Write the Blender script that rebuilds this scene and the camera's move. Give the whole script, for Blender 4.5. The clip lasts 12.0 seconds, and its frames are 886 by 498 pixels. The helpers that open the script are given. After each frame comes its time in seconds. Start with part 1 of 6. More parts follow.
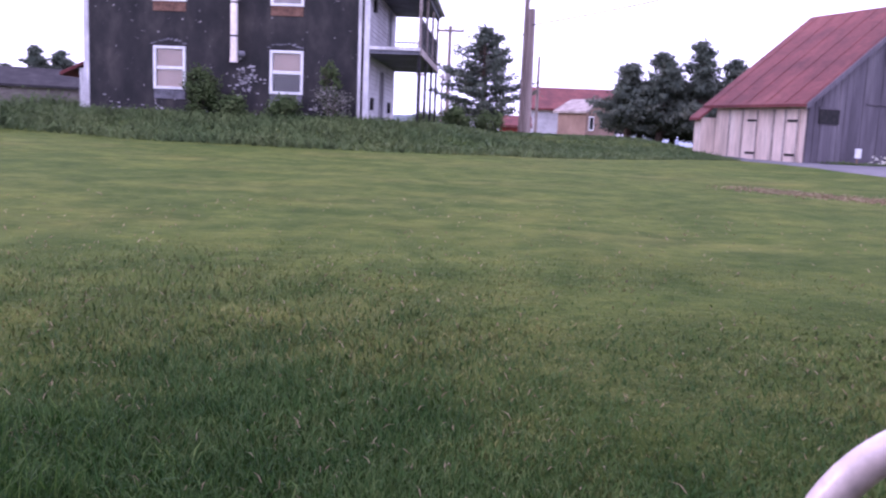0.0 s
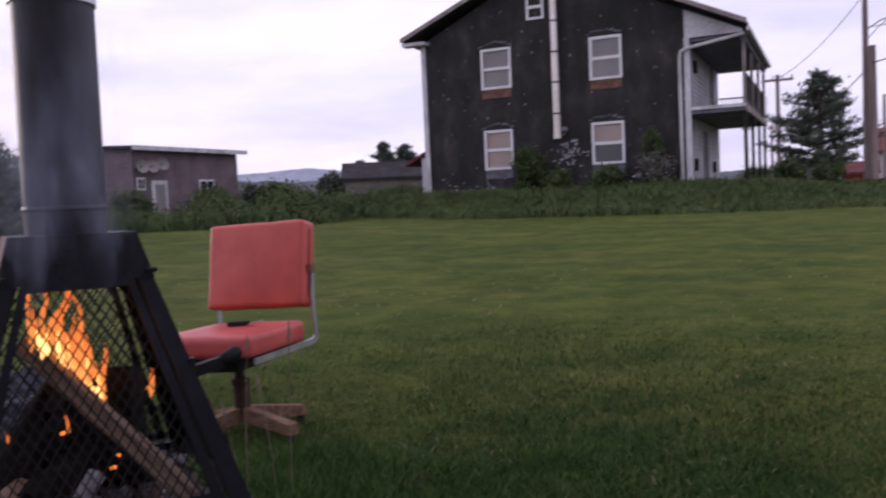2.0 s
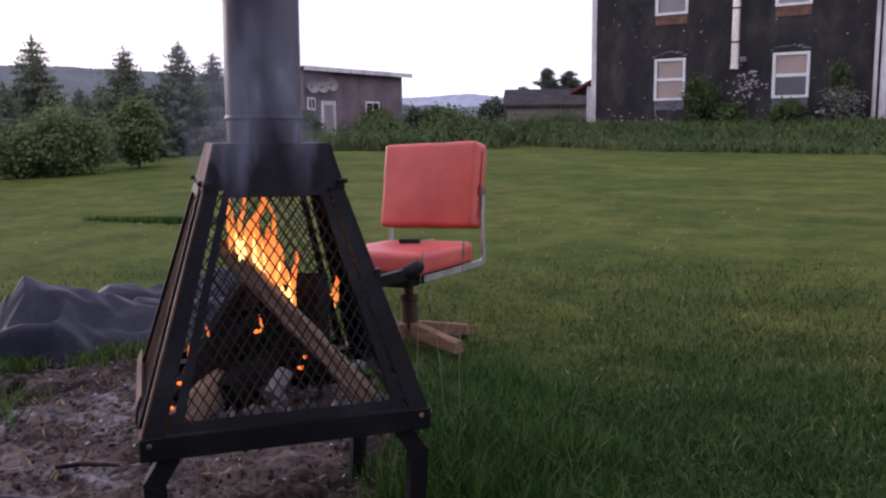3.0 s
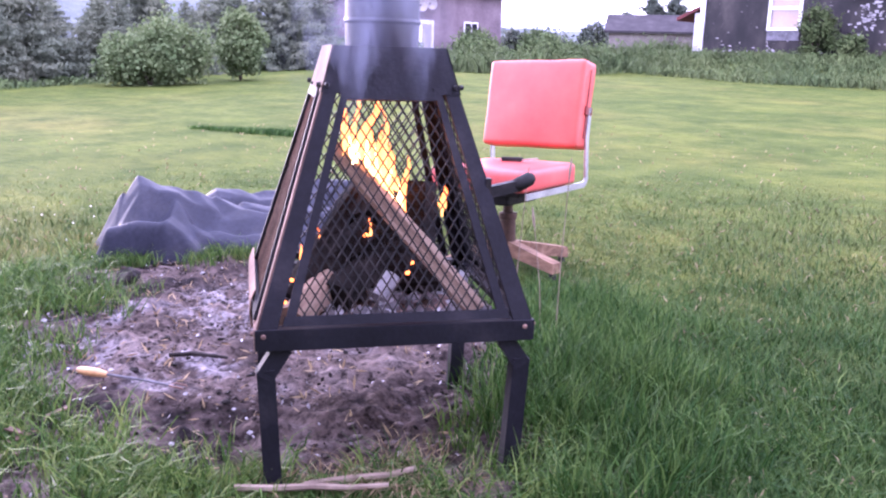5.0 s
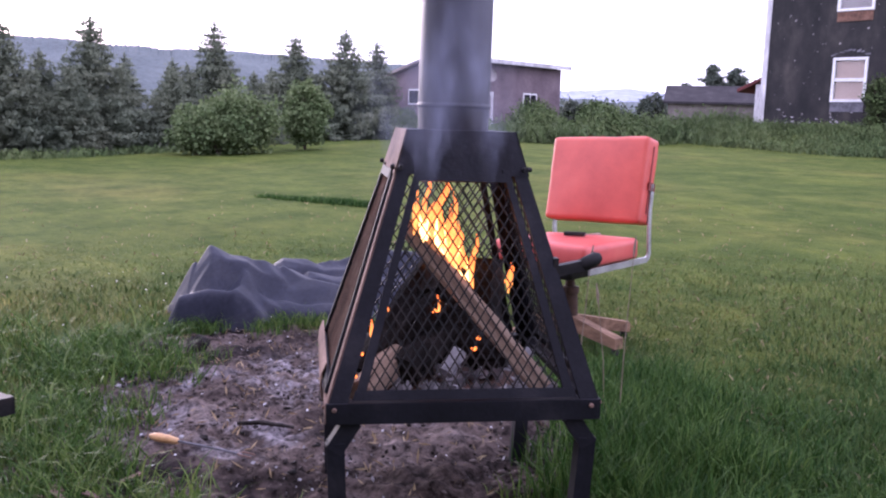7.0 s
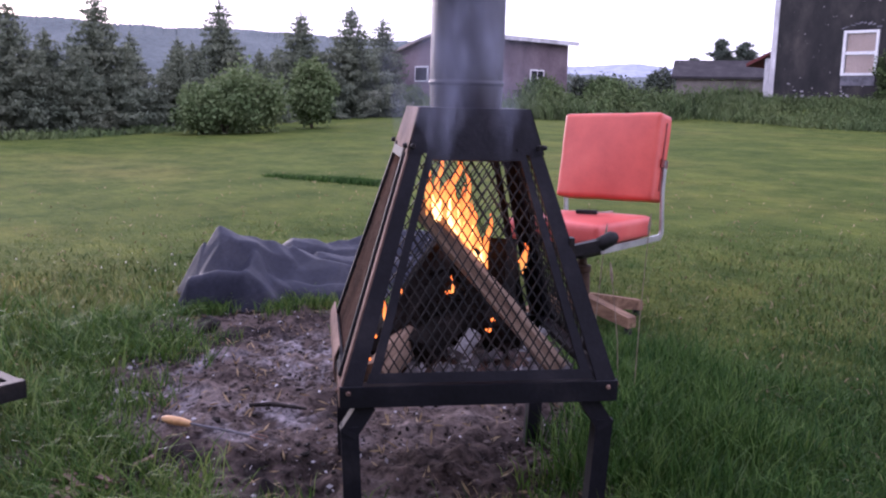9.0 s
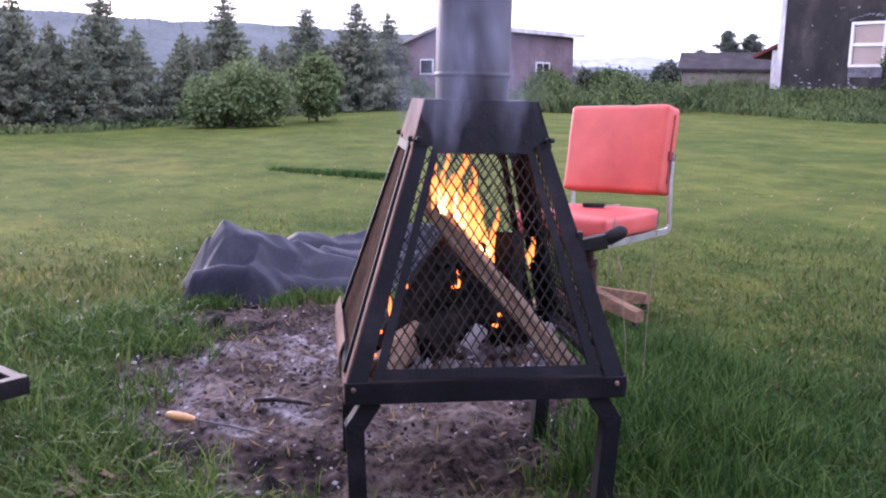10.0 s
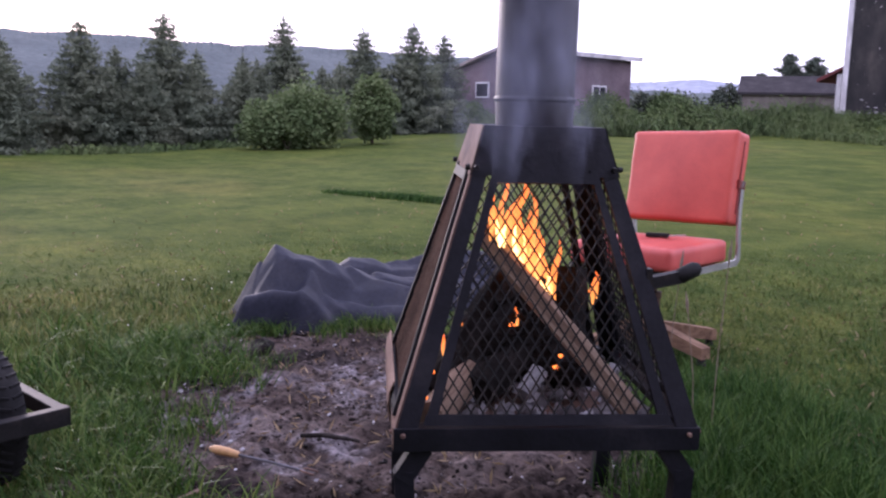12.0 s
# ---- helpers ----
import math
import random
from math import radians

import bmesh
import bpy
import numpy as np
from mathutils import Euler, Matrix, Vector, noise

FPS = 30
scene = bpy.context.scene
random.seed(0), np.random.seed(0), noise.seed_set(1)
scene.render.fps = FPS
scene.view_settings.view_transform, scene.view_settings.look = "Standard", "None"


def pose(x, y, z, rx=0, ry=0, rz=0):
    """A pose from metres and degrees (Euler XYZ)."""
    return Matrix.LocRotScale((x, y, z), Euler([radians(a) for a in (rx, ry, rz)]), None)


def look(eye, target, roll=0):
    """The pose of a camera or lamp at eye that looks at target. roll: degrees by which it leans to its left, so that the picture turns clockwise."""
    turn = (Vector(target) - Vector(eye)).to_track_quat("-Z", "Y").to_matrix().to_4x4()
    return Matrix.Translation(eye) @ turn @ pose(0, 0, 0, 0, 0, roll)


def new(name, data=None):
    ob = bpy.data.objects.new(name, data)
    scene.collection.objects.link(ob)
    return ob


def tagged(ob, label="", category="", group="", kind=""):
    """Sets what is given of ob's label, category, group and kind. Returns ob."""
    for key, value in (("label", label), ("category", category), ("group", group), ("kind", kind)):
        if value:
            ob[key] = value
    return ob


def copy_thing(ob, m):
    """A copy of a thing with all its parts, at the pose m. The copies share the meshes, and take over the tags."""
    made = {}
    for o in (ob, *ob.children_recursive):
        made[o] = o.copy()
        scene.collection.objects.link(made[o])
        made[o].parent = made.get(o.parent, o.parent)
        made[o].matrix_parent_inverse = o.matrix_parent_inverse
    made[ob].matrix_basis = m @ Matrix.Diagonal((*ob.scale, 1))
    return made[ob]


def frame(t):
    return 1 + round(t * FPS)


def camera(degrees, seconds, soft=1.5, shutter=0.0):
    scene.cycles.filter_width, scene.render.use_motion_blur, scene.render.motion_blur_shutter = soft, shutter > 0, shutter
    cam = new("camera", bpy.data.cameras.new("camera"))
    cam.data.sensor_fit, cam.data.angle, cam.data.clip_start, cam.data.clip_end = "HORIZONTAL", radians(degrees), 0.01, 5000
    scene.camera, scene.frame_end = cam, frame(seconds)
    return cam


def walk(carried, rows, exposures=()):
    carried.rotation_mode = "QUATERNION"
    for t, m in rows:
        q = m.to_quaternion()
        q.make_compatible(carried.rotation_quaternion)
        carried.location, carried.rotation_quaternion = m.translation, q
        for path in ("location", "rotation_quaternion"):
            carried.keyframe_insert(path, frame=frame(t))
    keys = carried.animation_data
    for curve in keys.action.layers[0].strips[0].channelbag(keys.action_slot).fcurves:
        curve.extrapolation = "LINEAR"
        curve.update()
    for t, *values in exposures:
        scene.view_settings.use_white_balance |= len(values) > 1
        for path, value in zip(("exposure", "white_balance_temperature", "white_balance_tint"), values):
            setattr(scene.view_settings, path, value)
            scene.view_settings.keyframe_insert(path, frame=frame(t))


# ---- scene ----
EXPOSURES = [(0.0, 1.52, 5250, 41), (0.5, 1.38, 5250, 41), (0.9, 1.38, 5250, 41), (1.3, 1.0, 5400, 34), (1.6, 0.5, 5600, 28), (2.0, 0.2, 5900, 21), (2.5, 0.2, 6000, 20), (3.0, 0.6, 5900, 21), (3.5, 1.1, 5700, 23),
             (5.3, 2.9, 5250, 41), (6.0, 2.85, 5250, 41), (6.5, 2.5, 5300, 37), (7.0, 1.65, 5500, 28), (8.8, 1.3, 5500, 28), (9.0, 1.34, 5500, 28), (9.5, 1.68, 5500, 28), (10.0, 1.82, 5500, 28), (10.5, 1.98, 5500, 28), (11.0, 1.74, 5500, 28), (11.5, 1.22, 5600, 27), (12.0, 1.18, 5600, 25)]
cam = camera(54.9, 12.0, soft=2.15, shutter=0.3)
PATH = [
    (0, (0.056, 0.859, 0.978), (-0.045, 2.836, 0.703), 2.4),
    (0.5, (0.006, 0.745, 1.002), (0.014, 2.726, 0.725), 0.8),
    (1, (-0.015, 0.700, 1.030), (-0.145, 2.680, 0.794), -0.9),
    (1.5, (0.077, 0.615, 1.034), (-0.434, 2.547, 0.947), -2.2),
    (2, (0.057, 0.565, 1.028), (-0.777, 2.379, 0.91), -2.6),
    (2.5, (0.022, 0.562, 1.027), (-1.017, 2.259, 0.826), -1.4),
    (3, (-0.014, 0.553, 1.011), (-1.157, 2.171, 0.736), -0.5),
    (3.5, (-0.005, 0.522, 1.002), (-1.193, 2.096, 0.668), 0.1),
    (5.5, (-0.061, 0.517, 0.972), (-1.371, 1.958, 0.514), 1.6),
    (6, (-0.058, 0.495, 0.988), (-1.399, 1.915, 0.56), 1.6),
    (6.5, (-0.059, 0.494, 0.997), (-1.437, 1.9, 0.644), 1.6),
    (7, (-0.046, 0.471, 1.007), (-1.448, 1.866, 0.71), 1.6),
    (9, (-0.080, 0.483, 1.008), (-1.487, 1.861, 0.659), 1.15),
    (9.5, (-0.088, 0.490, 1.005), (-1.498, 1.863, 0.646), 1.08),
    (10, (-0.100, 0.501, 1.006), (-1.514, 1.868, 0.641), 1.00),
    (10.5, (-0.114, 0.515, 1.006), (-1.535, 1.875, 0.643), 0.88),
    (11, (-0.135, 0.532, 1.010), (-1.565, 1.883, 0.650), 1.04),
    (11.5, (-0.170, 0.553, 1.008), (-1.608, 1.897, 0.655), 1.04),
    (12, (-0.199, 0.580, 1.011), (-1.703, 1.860, 0.695), 1.21),
]
walk(cam, [(t, look(eye, target, roll)) for t, eye, target, roll in PATH], EXPOSURES)
# ---- world and light: late evening under thin bright cloud ----
world = bpy.data.worlds.new("evening_sky")
scene.world = world
world.use_nodes = True
wn, wl = world.node_tree.nodes, world.node_tree.links
wn.clear()
w_out = wn.new("ShaderNodeOutputWorld")
w_bg = wn.new("ShaderNodeBackground")
sky = wn.new("ShaderNodeTexSky")
sky.sky_type = "NISHITA"
sky.sun_disc = False
sky.sun_elevation = radians(7)
sky.sun_rotation = radians(-80)
sky.air_density, sky.dust_density, sky.ozone_density = 1.0, 2.0, 1.0
w_tc = wn.new("ShaderNodeTexCoord")
w_map = wn.new("ShaderNodeMapping")
w_map.inputs["Scale"].default_value = (1.6, 1.6, 7.0)
w_noise = wn.new("ShaderNodeTexNoise")
w_noise.inputs["Scale"].default_value = 1.7
w_noise.inputs["Detail"].default_value = 5.0
w_noise.inputs["Roughness"].default_value = 0.55
w_ramp = wn.new("ShaderNodeValToRGB")
w_ramp.color_ramp.elements[0].position, w_ramp.color_ramp.elements[0].color = 0.36, (0.79, 0.745, 0.865, 1)
w_ramp.color_ramp.elements[1].position, w_ramp.color_ramp.elements[1].color = 0.62, (1.07, 0.985, 1.05, 1)
w_scale = wn.new("ShaderNodeMixRGB")
w_scale.blend_type = "MULTIPLY"
w_scale.inputs[0].default_value = 1.0
w_scale.inputs[2].default_value = (0.12, 0.12, 0.12, 1)
w_mix = wn.new("ShaderNodeMixRGB")
w_mix.inputs[0].default_value = 0.88
wl.new(w_tc.outputs["Generated"], w_map.inputs["Vector"])
wl.new(w_map.outputs["Vector"], w_noise.inputs["Vector"])
wl.new(w_noise.outputs["Fac"], w_ramp.inputs["Fac"])
wl.new(sky.outputs["Color"], w_scale.inputs[1])
wl.new(w_scale.outputs["Color"], w_mix.inputs[1])
wl.new(w_ramp.outputs["Color"], w_mix.inputs[2])
wl.new(w_mix.outputs["Color"], w_bg.inputs["Color"])
w_bg.inputs["Strength"].default_value = 0.95
wl.new(w_bg.outputs["Background"], w_out.inputs["Surface"])

sun_data = bpy.data.lights.new("low_sun", "SUN")
sun_data.energy, sun_data.angle, sun_data.color = 0.9, radians(16), (1.0, 0.84, 0.72)
sun = new("low_sun", sun_data)
sun.matrix_world = look((-60, 12, 14), (0, 2, 0))


# ---- materials ----
def mat(name, rough=0.7, metal=0.0):
    m = bpy.data.materials.new(name)
    m.use_nodes = True
    b = m.node_tree.nodes["Principled BSDF"]
    b.inputs["Roughness"].default_value, b.inputs["Metallic"].default_value = rough, metal
    return m, m.node_tree.nodes, m.node_tree.links, b


def c4(c):
    return (c[0], c[1], c[2], 1.0)


def noise_node(n, l, scale, detail=4.0, stretch=None, coord="Object"):
    tc = n.new("ShaderNodeTexCoord")
    mp = n.new("ShaderNodeMapping")
    if stretch:
        mp.inputs["Scale"].default_value = stretch
    nz = n.new("ShaderNodeTexNoise")
    nz.inputs["Scale"].default_value, nz.inputs["Detail"].default_value = scale, detail
    nz.inputs["Roughness"].default_value = 0.6
    l.new(tc.outputs[coord], mp.inputs["Vector"])
    l.new(mp.outputs["Vector"], nz.inputs["Vector"])
    return nz.outputs["Fac"]


def ramp_node(n, l, src, stops):
    r = n.new("ShaderNodeValToRGB")
    els = r.color_ramp.elements
    while len(els) < len(stops):
        els.new(0.5)
    for e, (p, c) in zip(els, stops):
        e.position, e.color = p, c4(c)
    l.new(src, r.inputs["Fac"])
    return r.outputs["Color"]


def mix_node(n, l, fac, a, b, mode="MIX"):
    m = n.new("ShaderNodeMixRGB")
    m.blend_type = mode
    for sock, v in ((m.inputs[0], fac), (m.inputs[1], a), (m.inputs[2], b)):
        if isinstance(v, (int, float)):
            sock.default_value = v
        elif isinstance(v, tuple):
            sock.default_value = c4(v)
        else:
            l.new(v, sock)
    return m.outputs["Color"]


def bump(n, l, b, src, strength=0.3, dist=0.01):
    bp = n.new("ShaderNodeBump")
    bp.inputs["Strength"].default_value, bp.inputs["Distance"].default_value = strength, dist
    l.new(src, bp.inputs["Height"])
    l.new(bp.outputs["Normal"], b.inputs["Normal"])


def worn(name, base, dark, light, rough=0.7, metal=0.0, s1=3.0, s2=40.0, stretch=None, bumps=0.25, dist=0.004, grain_c=0.2):
    """Two scales of variation: broad stains and fine grain."""
    m, n, l, b = mat(name, rough, metal)
    big = noise_node(n, l, s1, 5.0, stretch)
    fine = noise_node(n, l, s2, 3.0, stretch)
    col = ramp_node(n, l, big, [(0.30, dark), (0.52, base), (0.74, light)])
    grain = ramp_node(n, l, fine, [(0.25, (1 - 1.4 * grain_c,) * 3), (0.75, (1 + 0.6 * grain_c,) * 3)])
    col = mix_node(n, l, 1.0, col, grain, "MULTIPLY")
    l.new(col, b.inputs["Base Color"])
    bump(n, l, b, fine, bumps, dist)
    if rough > 0.55:
        b.inputs["Specular IOR Level"].default_value = 0.22
    return m


def mottle(n, l, col, amount=1.0):
    """Thin dry spots and dark lush clumps of a poor lawn, the same over soil and blades."""
    dry = ramp_node(n, l, noise_node(n, l, 0.75, 8.0, (0.9, 1.1, 0.0)), [(0.46, (0, 0, 0)), (0.66, (0.62 * amount,) * 3)])
    col = mix_node(n, l, dry, col, mix_node(n, l, 1.0, col, (1.42, 1.14, 1.15), "MULTIPLY"))
    dark = ramp_node(n, l, noise_node(n, l, 2.6, 8.0, (1.0, 0.9, 0.0)), [(0.36, (0.56, 0.70, 0.54)), (0.52, (1.0, 1.0, 1.0)), (0.70, (1.26, 1.18, 1.12))])
    return mix_node(n, l, amount, col, mix_node(n, l, 1.0, col, dark, "MULTIPLY"))


def leafy(name, dark, mid, light, rough=0.6, broad=0.35, soft_n=0.0, spots=0.0):
    """Foliage and grass: a tone for each blade and slow drifts over the place."""
    m, n, l, b = mat(name, rough)
    g = n.new("ShaderNodeNewGeometry")
    col = ramp_node(n, l, g.outputs["Random Per Island"], [(0.0, dark), (0.5, mid), (1.0, light)])
    drift = noise_node(n, l, broad, 3.0)
    tone = ramp_node(n, l, drift, [(0.3, (0.72, 0.80, 0.72)), (0.7, (1.22, 1.14, 1.0))])
    col = mix_node(n, l, 1.0, col, tone, "MULTIPLY")
    if spots:
        col = mottle(n, l, col, spots)
    l.new(col, b.inputs["Base Color"])
    b.inputs["Specular IOR Level"].default_value = 0.10
    tr = n.new("ShaderNodeBsdfTranslucent")
    if soft_n:
        # a sward is lit as one surface: normals lean towards the sky
        nm = mix_node(n, l, soft_n, g.outputs["Normal"], (0.0, 0.0, 1.0))
        l.new(nm, b.inputs["Normal"])
    l.new(col, tr.inputs["Color"])
    mx = n.new("ShaderNodeMixShader")
    mx.inputs[0].default_value = 0.28 * (1 - soft_n)
    l.new(b.outputs["BSDF"], mx.inputs[1])
    l.new(tr.outputs["BSDF"], mx.inputs[2])
    l.new(mx.outputs["Shader"], n["Material Output"].inputs["Surface"])
    return m


M = {}
M["steel"] = worn("black_painted_steel", (0.010, 0.010, 0.016), (0.006, 0.006, 0.010), (0.026, 0.024, 0.030), 0.6, 0.0, 7.0, 90.0)
M["mesh"] = worn("sooty_expanded_steel", (0.012, 0.012, 0.013), (0.007, 0.007, 0.008), (0.035, 0.025, 0.022), 0.6, 0.0, 9.0, 120.0)
M["rust"] = worn("rusted_steel", (0.20, 0.125, 0.100), (0.085, 0.055, 0.048), (0.30, 0.20, 0.16), 0.8, 0.1, 6.0, 80.0)
M["pipe"] = worn("heat_stained_pipe", (0.040, 0.038, 0.050), (0.024, 0.022, 0.031), (0.080, 0.070, 0.078), 0.5, 0.15, 4.0, 60.0, (1, 1, 0.35))
M["vinyl"] = worn("faded_red_vinyl", (0.64, 0.105, 0.078), (0.48, 0.068, 0.054), (0.70, 0.15, 0.115), 0.42, 0.0, 3.0, 160.0, None, 0.06, 0.001, 0.05)
M["seatvinyl"] = worn("faded_pink_red_vinyl", (0.60, 0.10, 0.085), (0.42, 0.060, 0.055), (0.68, 0.16, 0.13), 0.45, 0.0, 3.0, 160.0, None, 0.06, 0.001, 0.05)
M["piping"] = worn("dark_red_piping", (0.24, 0.03, 0.025), (0.14, 0.02, 0.02), (0.32, 0.05, 0.04), 0.5)
M["alu"] = worn("dull_aluminium", (0.62, 0.62, 0.66), (0.42, 0.42, 0.46), (0.75, 0.75, 0.78), 0.38, 0.85, 8.0, 110.0)
M["darkiron"] = worn("dark_iron", (0.025, 0.024, 0.026), (0.014, 0.014, 0.015), (0.06, 0.05, 0.045), 0.6, 0.4, 10.0, 90.0)
M["rustcol"] = worn("brown_painted_column", (0.085, 0.050, 0.036), (0.045, 0.03, 0.024), (0.14, 0.085, 0.06), 0.6, 0.1, 12.0, 90.0)
M["board"] = worn("weathered_wood", (0.25, 0.150, 0.095), (0.13, 0.08, 0.055), (0.38, 0.25, 0.17), 0.8, 0.0, 3.0, 30.0, (1, 14, 14), 0.4)
M["chip"] = worn("dirty_wood_chips", (0.165, 0.112, 0.085), (0.07, 0.05, 0.042), (0.26, 0.18, 0.13), 0.9, 0.0, 9.0, 60.0)
M["clod"] = worn("burnt_earth", (0.100, 0.080, 0.076), (0.046, 0.038, 0.037), (0.185, 0.150, 0.140), 1.0, 0.0, 5.0, 60.0, None, 0.7, 0.01)
M["split"] = worn("split_firewood", (0.37, 0.265, 0.195), (0.19, 0.125, 0.090), (0.50, 0.38, 0.29), 0.85, 0.0, 4.0, 26.0, (16, 16, 1.2), 0.5)
M["char"] = worn("charred_wood", (0.018, 0.015, 0.014), (0.008, 0.007, 0.007), (0.07, 0.06, 0.058), 0.95, 0.0, 9.0, 45.0, None, 0.8, 0.01)
M["ash"] = worn("pale_wood_ash", (0.42, 0.41, 0.44), (0.22, 0.21, 0.22), (0.62, 0.61, 0.64), 1.0, 0.0, 14.0, 70.0, None, 0.6)
M["tarp"] = worn("grey_blue_tarpaulin", (0.025, 0.028, 0.046), (0.016, 0.018, 0.031), (0.048, 0.049, 0.064), 0.58, 0.0, 5.0, 60.0, None, 0.25, 0.003, 0.22)
M["handle"] = worn("turned_pine_handle", (0.62, 0.36, 0.16), (0.45, 0.24, 0.10), (0.72, 0.46, 0.24), 0.5, 0.0, 10.0, 70.0)
M["whitetube"] = worn("white_enamelled_tube", (0.54, 0.455, 0.45), (0.44, 0.36, 0.34), (0.62, 0.54, 0.54), 0.34, 0.0, 5.0, 70.0, None, 0.08)
M["rubber"] = worn("black_rubber", (0.016, 0.016, 0.018), (0.010, 0.010, 0.011), (0.035, 0.034, 0.034), 0.85, 0.0, 8.0, 60.0)
M["tarwall"] = None
M["whitepaint"] = worn("weathered_white_paint", (0.66, 0.64, 0.66), (0.42, 0.40, 0.41), (0.78, 0.77, 0.78), 0.6, 0.0, 1.8, 14.0, (1, 1, 0.3))
M["clap"] = worn("white_clapboard", (0.60, 0.58, 0.62), (0.42, 0.40, 0.43), (0.70, 0.69, 0.72), 0.65, 0.0, 1.2, 12.0)
M["vinylwhite"] = worn("white_window_vinyl", (0.82, 0.81, 0.82), (0.74, 0.73, 0.74), (0.86, 0.86, 0.86), 0.4, 0.0, 1.5, 20.0)
M["blind"] = worn("tan_blind", (0.58, 0.43, 0.35), (0.48, 0.36, 0.29), (0.64, 0.49, 0.41), 0.8, 0.0, 2.0, 20.0)
M["greyblind"] = worn("grey_curtain", (0.32, 0.29, 0.29), (0.26, 0.24, 0.24), (0.38, 0.35, 0.34), 0.8, 0.0, 2.0, 20.0)
M["room"] = worn("dark_room", (0.018, 0.018, 0.022), (0.012, 0.012, 0.014), (0.03, 0.03, 0.03), 0.9)
M["brownpatch"] = worn("bare_brown_board", (0.19, 0.105, 0.075), (0.09, 0.05, 0.04), (0.28, 0.17, 0.12), 0.85, 0.0, 3.0, 24.0)
M["greypatch"] = worn("bare_grey_board", (0.17, 0.165, 0.19), (0.09, 0.09, 0.10), (0.26, 0.25, 0.28), 0.85, 0.0, 3.0, 24.0)
# pinkish white base carries the sunset glow that bare steel would mirror
M["stainless"] = worn("glow_tinted_steel_flue", (0.88, 0.80, 0.75), (0.70, 0.62, 0.57), (0.92, 0.87, 0.83), 0.30, 0.25, 2.0, 30.0, (1, 1, 0.3))
M["roofdark"] = worn("dark_shingle_roof", (0.042, 0.038, 0.042), (0.028, 0.026, 0.03), (0.065, 0.058, 0.062), 0.9, 0.0, 1.5, 10.0)
M["fascia"] = worn("brown_grey_fascia", (0.30, 0.25, 0.235), (0.18, 0.15, 0.14), (0.42, 0.37, 0.36), 0.75, 0.0, 2.0, 16.0)
M["soffit"] = worn("grey_soffit", (0.16, 0.16, 0.19), (0.11, 0.11, 0.13), (0.22, 0.22, 0.25), 0.8, 0.0, 1.5, 12.0)
M["redroof"] = worn("rusty_red_metal_roof", (0.150, 0.044, 0.044), (0.092, 0.030, 0.032), (0.21, 0.070, 0.064), 0.7, 0.0, 1.0, 9.0, (1, 1, 0.4))
M["barnpale"] = worn("pale_weathered_boards", (0.72, 0.58, 0.50), (0.46, 0.37, 0.32), (0.80, 0.69, 0.61), 0.85, 0.0, 1.6, 14.0, (1, 1, 0.12), 0.4)
M["barngrey"] = worn("grey_weathered_boards", (0.118, 0.105, 0.124), (0.058, 0.052, 0.062), (0.185, 0.166, 0.186), 0.9, 0.0, 1.4, 14.0, (1, 1, 0.12), 0.4)
M["shed"] = worn("purple_grey_siding", (0.215, 0.165, 0.185), (0.155, 0.12, 0.135), (0.27, 0.215, 0.235), 0.8, 0.0, 1.2, 12.0)
M["tan"] = worn("tan_siding", (0.25, 0.165, 0.13), (0.19, 0.125, 0.10), (0.30, 0.21, 0.17), 0.8, 0.0, 1.2, 12.0)
M["stone"] = worn("grey_house_wall", (0.20, 0.175, 0.165), (0.13, 0.115, 0.11), (0.27, 0.24, 0.22), 0.85, 0.0, 1.6, 12.0)
M["pole"] = worn("weathered_pole", (0.30, 0.235, 0.22), (0.18, 0.14, 0.13), (0.40, 0.32, 0.30), 0.85, 0.0, 1.6, 16.0, (2, 2, 0.15), 0.4)
M["wire"] = worn("black_cable", (0.03, 0.03, 0.034), (0.02, 0.02, 0.024), (0.05, 0.05, 0.05), 0.6)
M["bark"] = worn("dark_bark", (0.07, 0.05, 0.04), (0.04, 0.03, 0.025), (0.12, 0.09, 0.07), 0.95, 0.0, 4.0, 30.0, (1, 1, 0.3), 0.6, 0.02)
M["redcar"] = worn("red_car_paint", (0.42, 0.045, 0.04), (0.34, 0.035, 0.03), (0.48, 0.07, 0.06), 0.3, 0.1)
M["asphalt"] = worn("grey_gravel_drive", (0.135, 0.128, 0.142), (0.095, 0.090, 0.102), (0.18, 0.17, 0.185), 0.95, 0.0, 0.8, 20.0)
M["stick"] = worn("dry_stick", (0.27, 0.21, 0.165), (0.16, 0.12, 0.095), (0.38, 0.31, 0.25), 0.85, 0.0, 8.0, 60.0)
# surface of the added wall that blocks the sky behind the viewer
M["skyblock"] = worn("dull_sky_blocker", (0.22, 0.20, 0.19), (0.16, 0.145, 0.14), (0.28, 0.26, 0.25), 0.8, 0.0, 1.0, 10.0)
M["oldwhite"] = worn("old_white_paint_flakes", (0.42, 0.40, 0.42), (0.26, 0.25, 0.26), (0.54, 0.52, 0.54), 0.8, 0.0, 3.0, 24.0)
M["sign"] = worn("white_sign_board", (0.80, 0.80, 0.80), (0.70, 0.70, 0.70), (0.85, 0.85, 0.85), 0.5)
M["lawnblade"] = leafy("mown_grass_blades", (0.072, 0.108, 0.024), (0.112, 0.146, 0.038), (0.190, 0.198, 0.076), 0.6, 0.35, 0.75, 1.0)
# dark green of thick turf, deepened to include shade among the blades
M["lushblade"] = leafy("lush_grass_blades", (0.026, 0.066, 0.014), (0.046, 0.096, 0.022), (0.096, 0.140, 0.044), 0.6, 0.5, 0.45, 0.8)
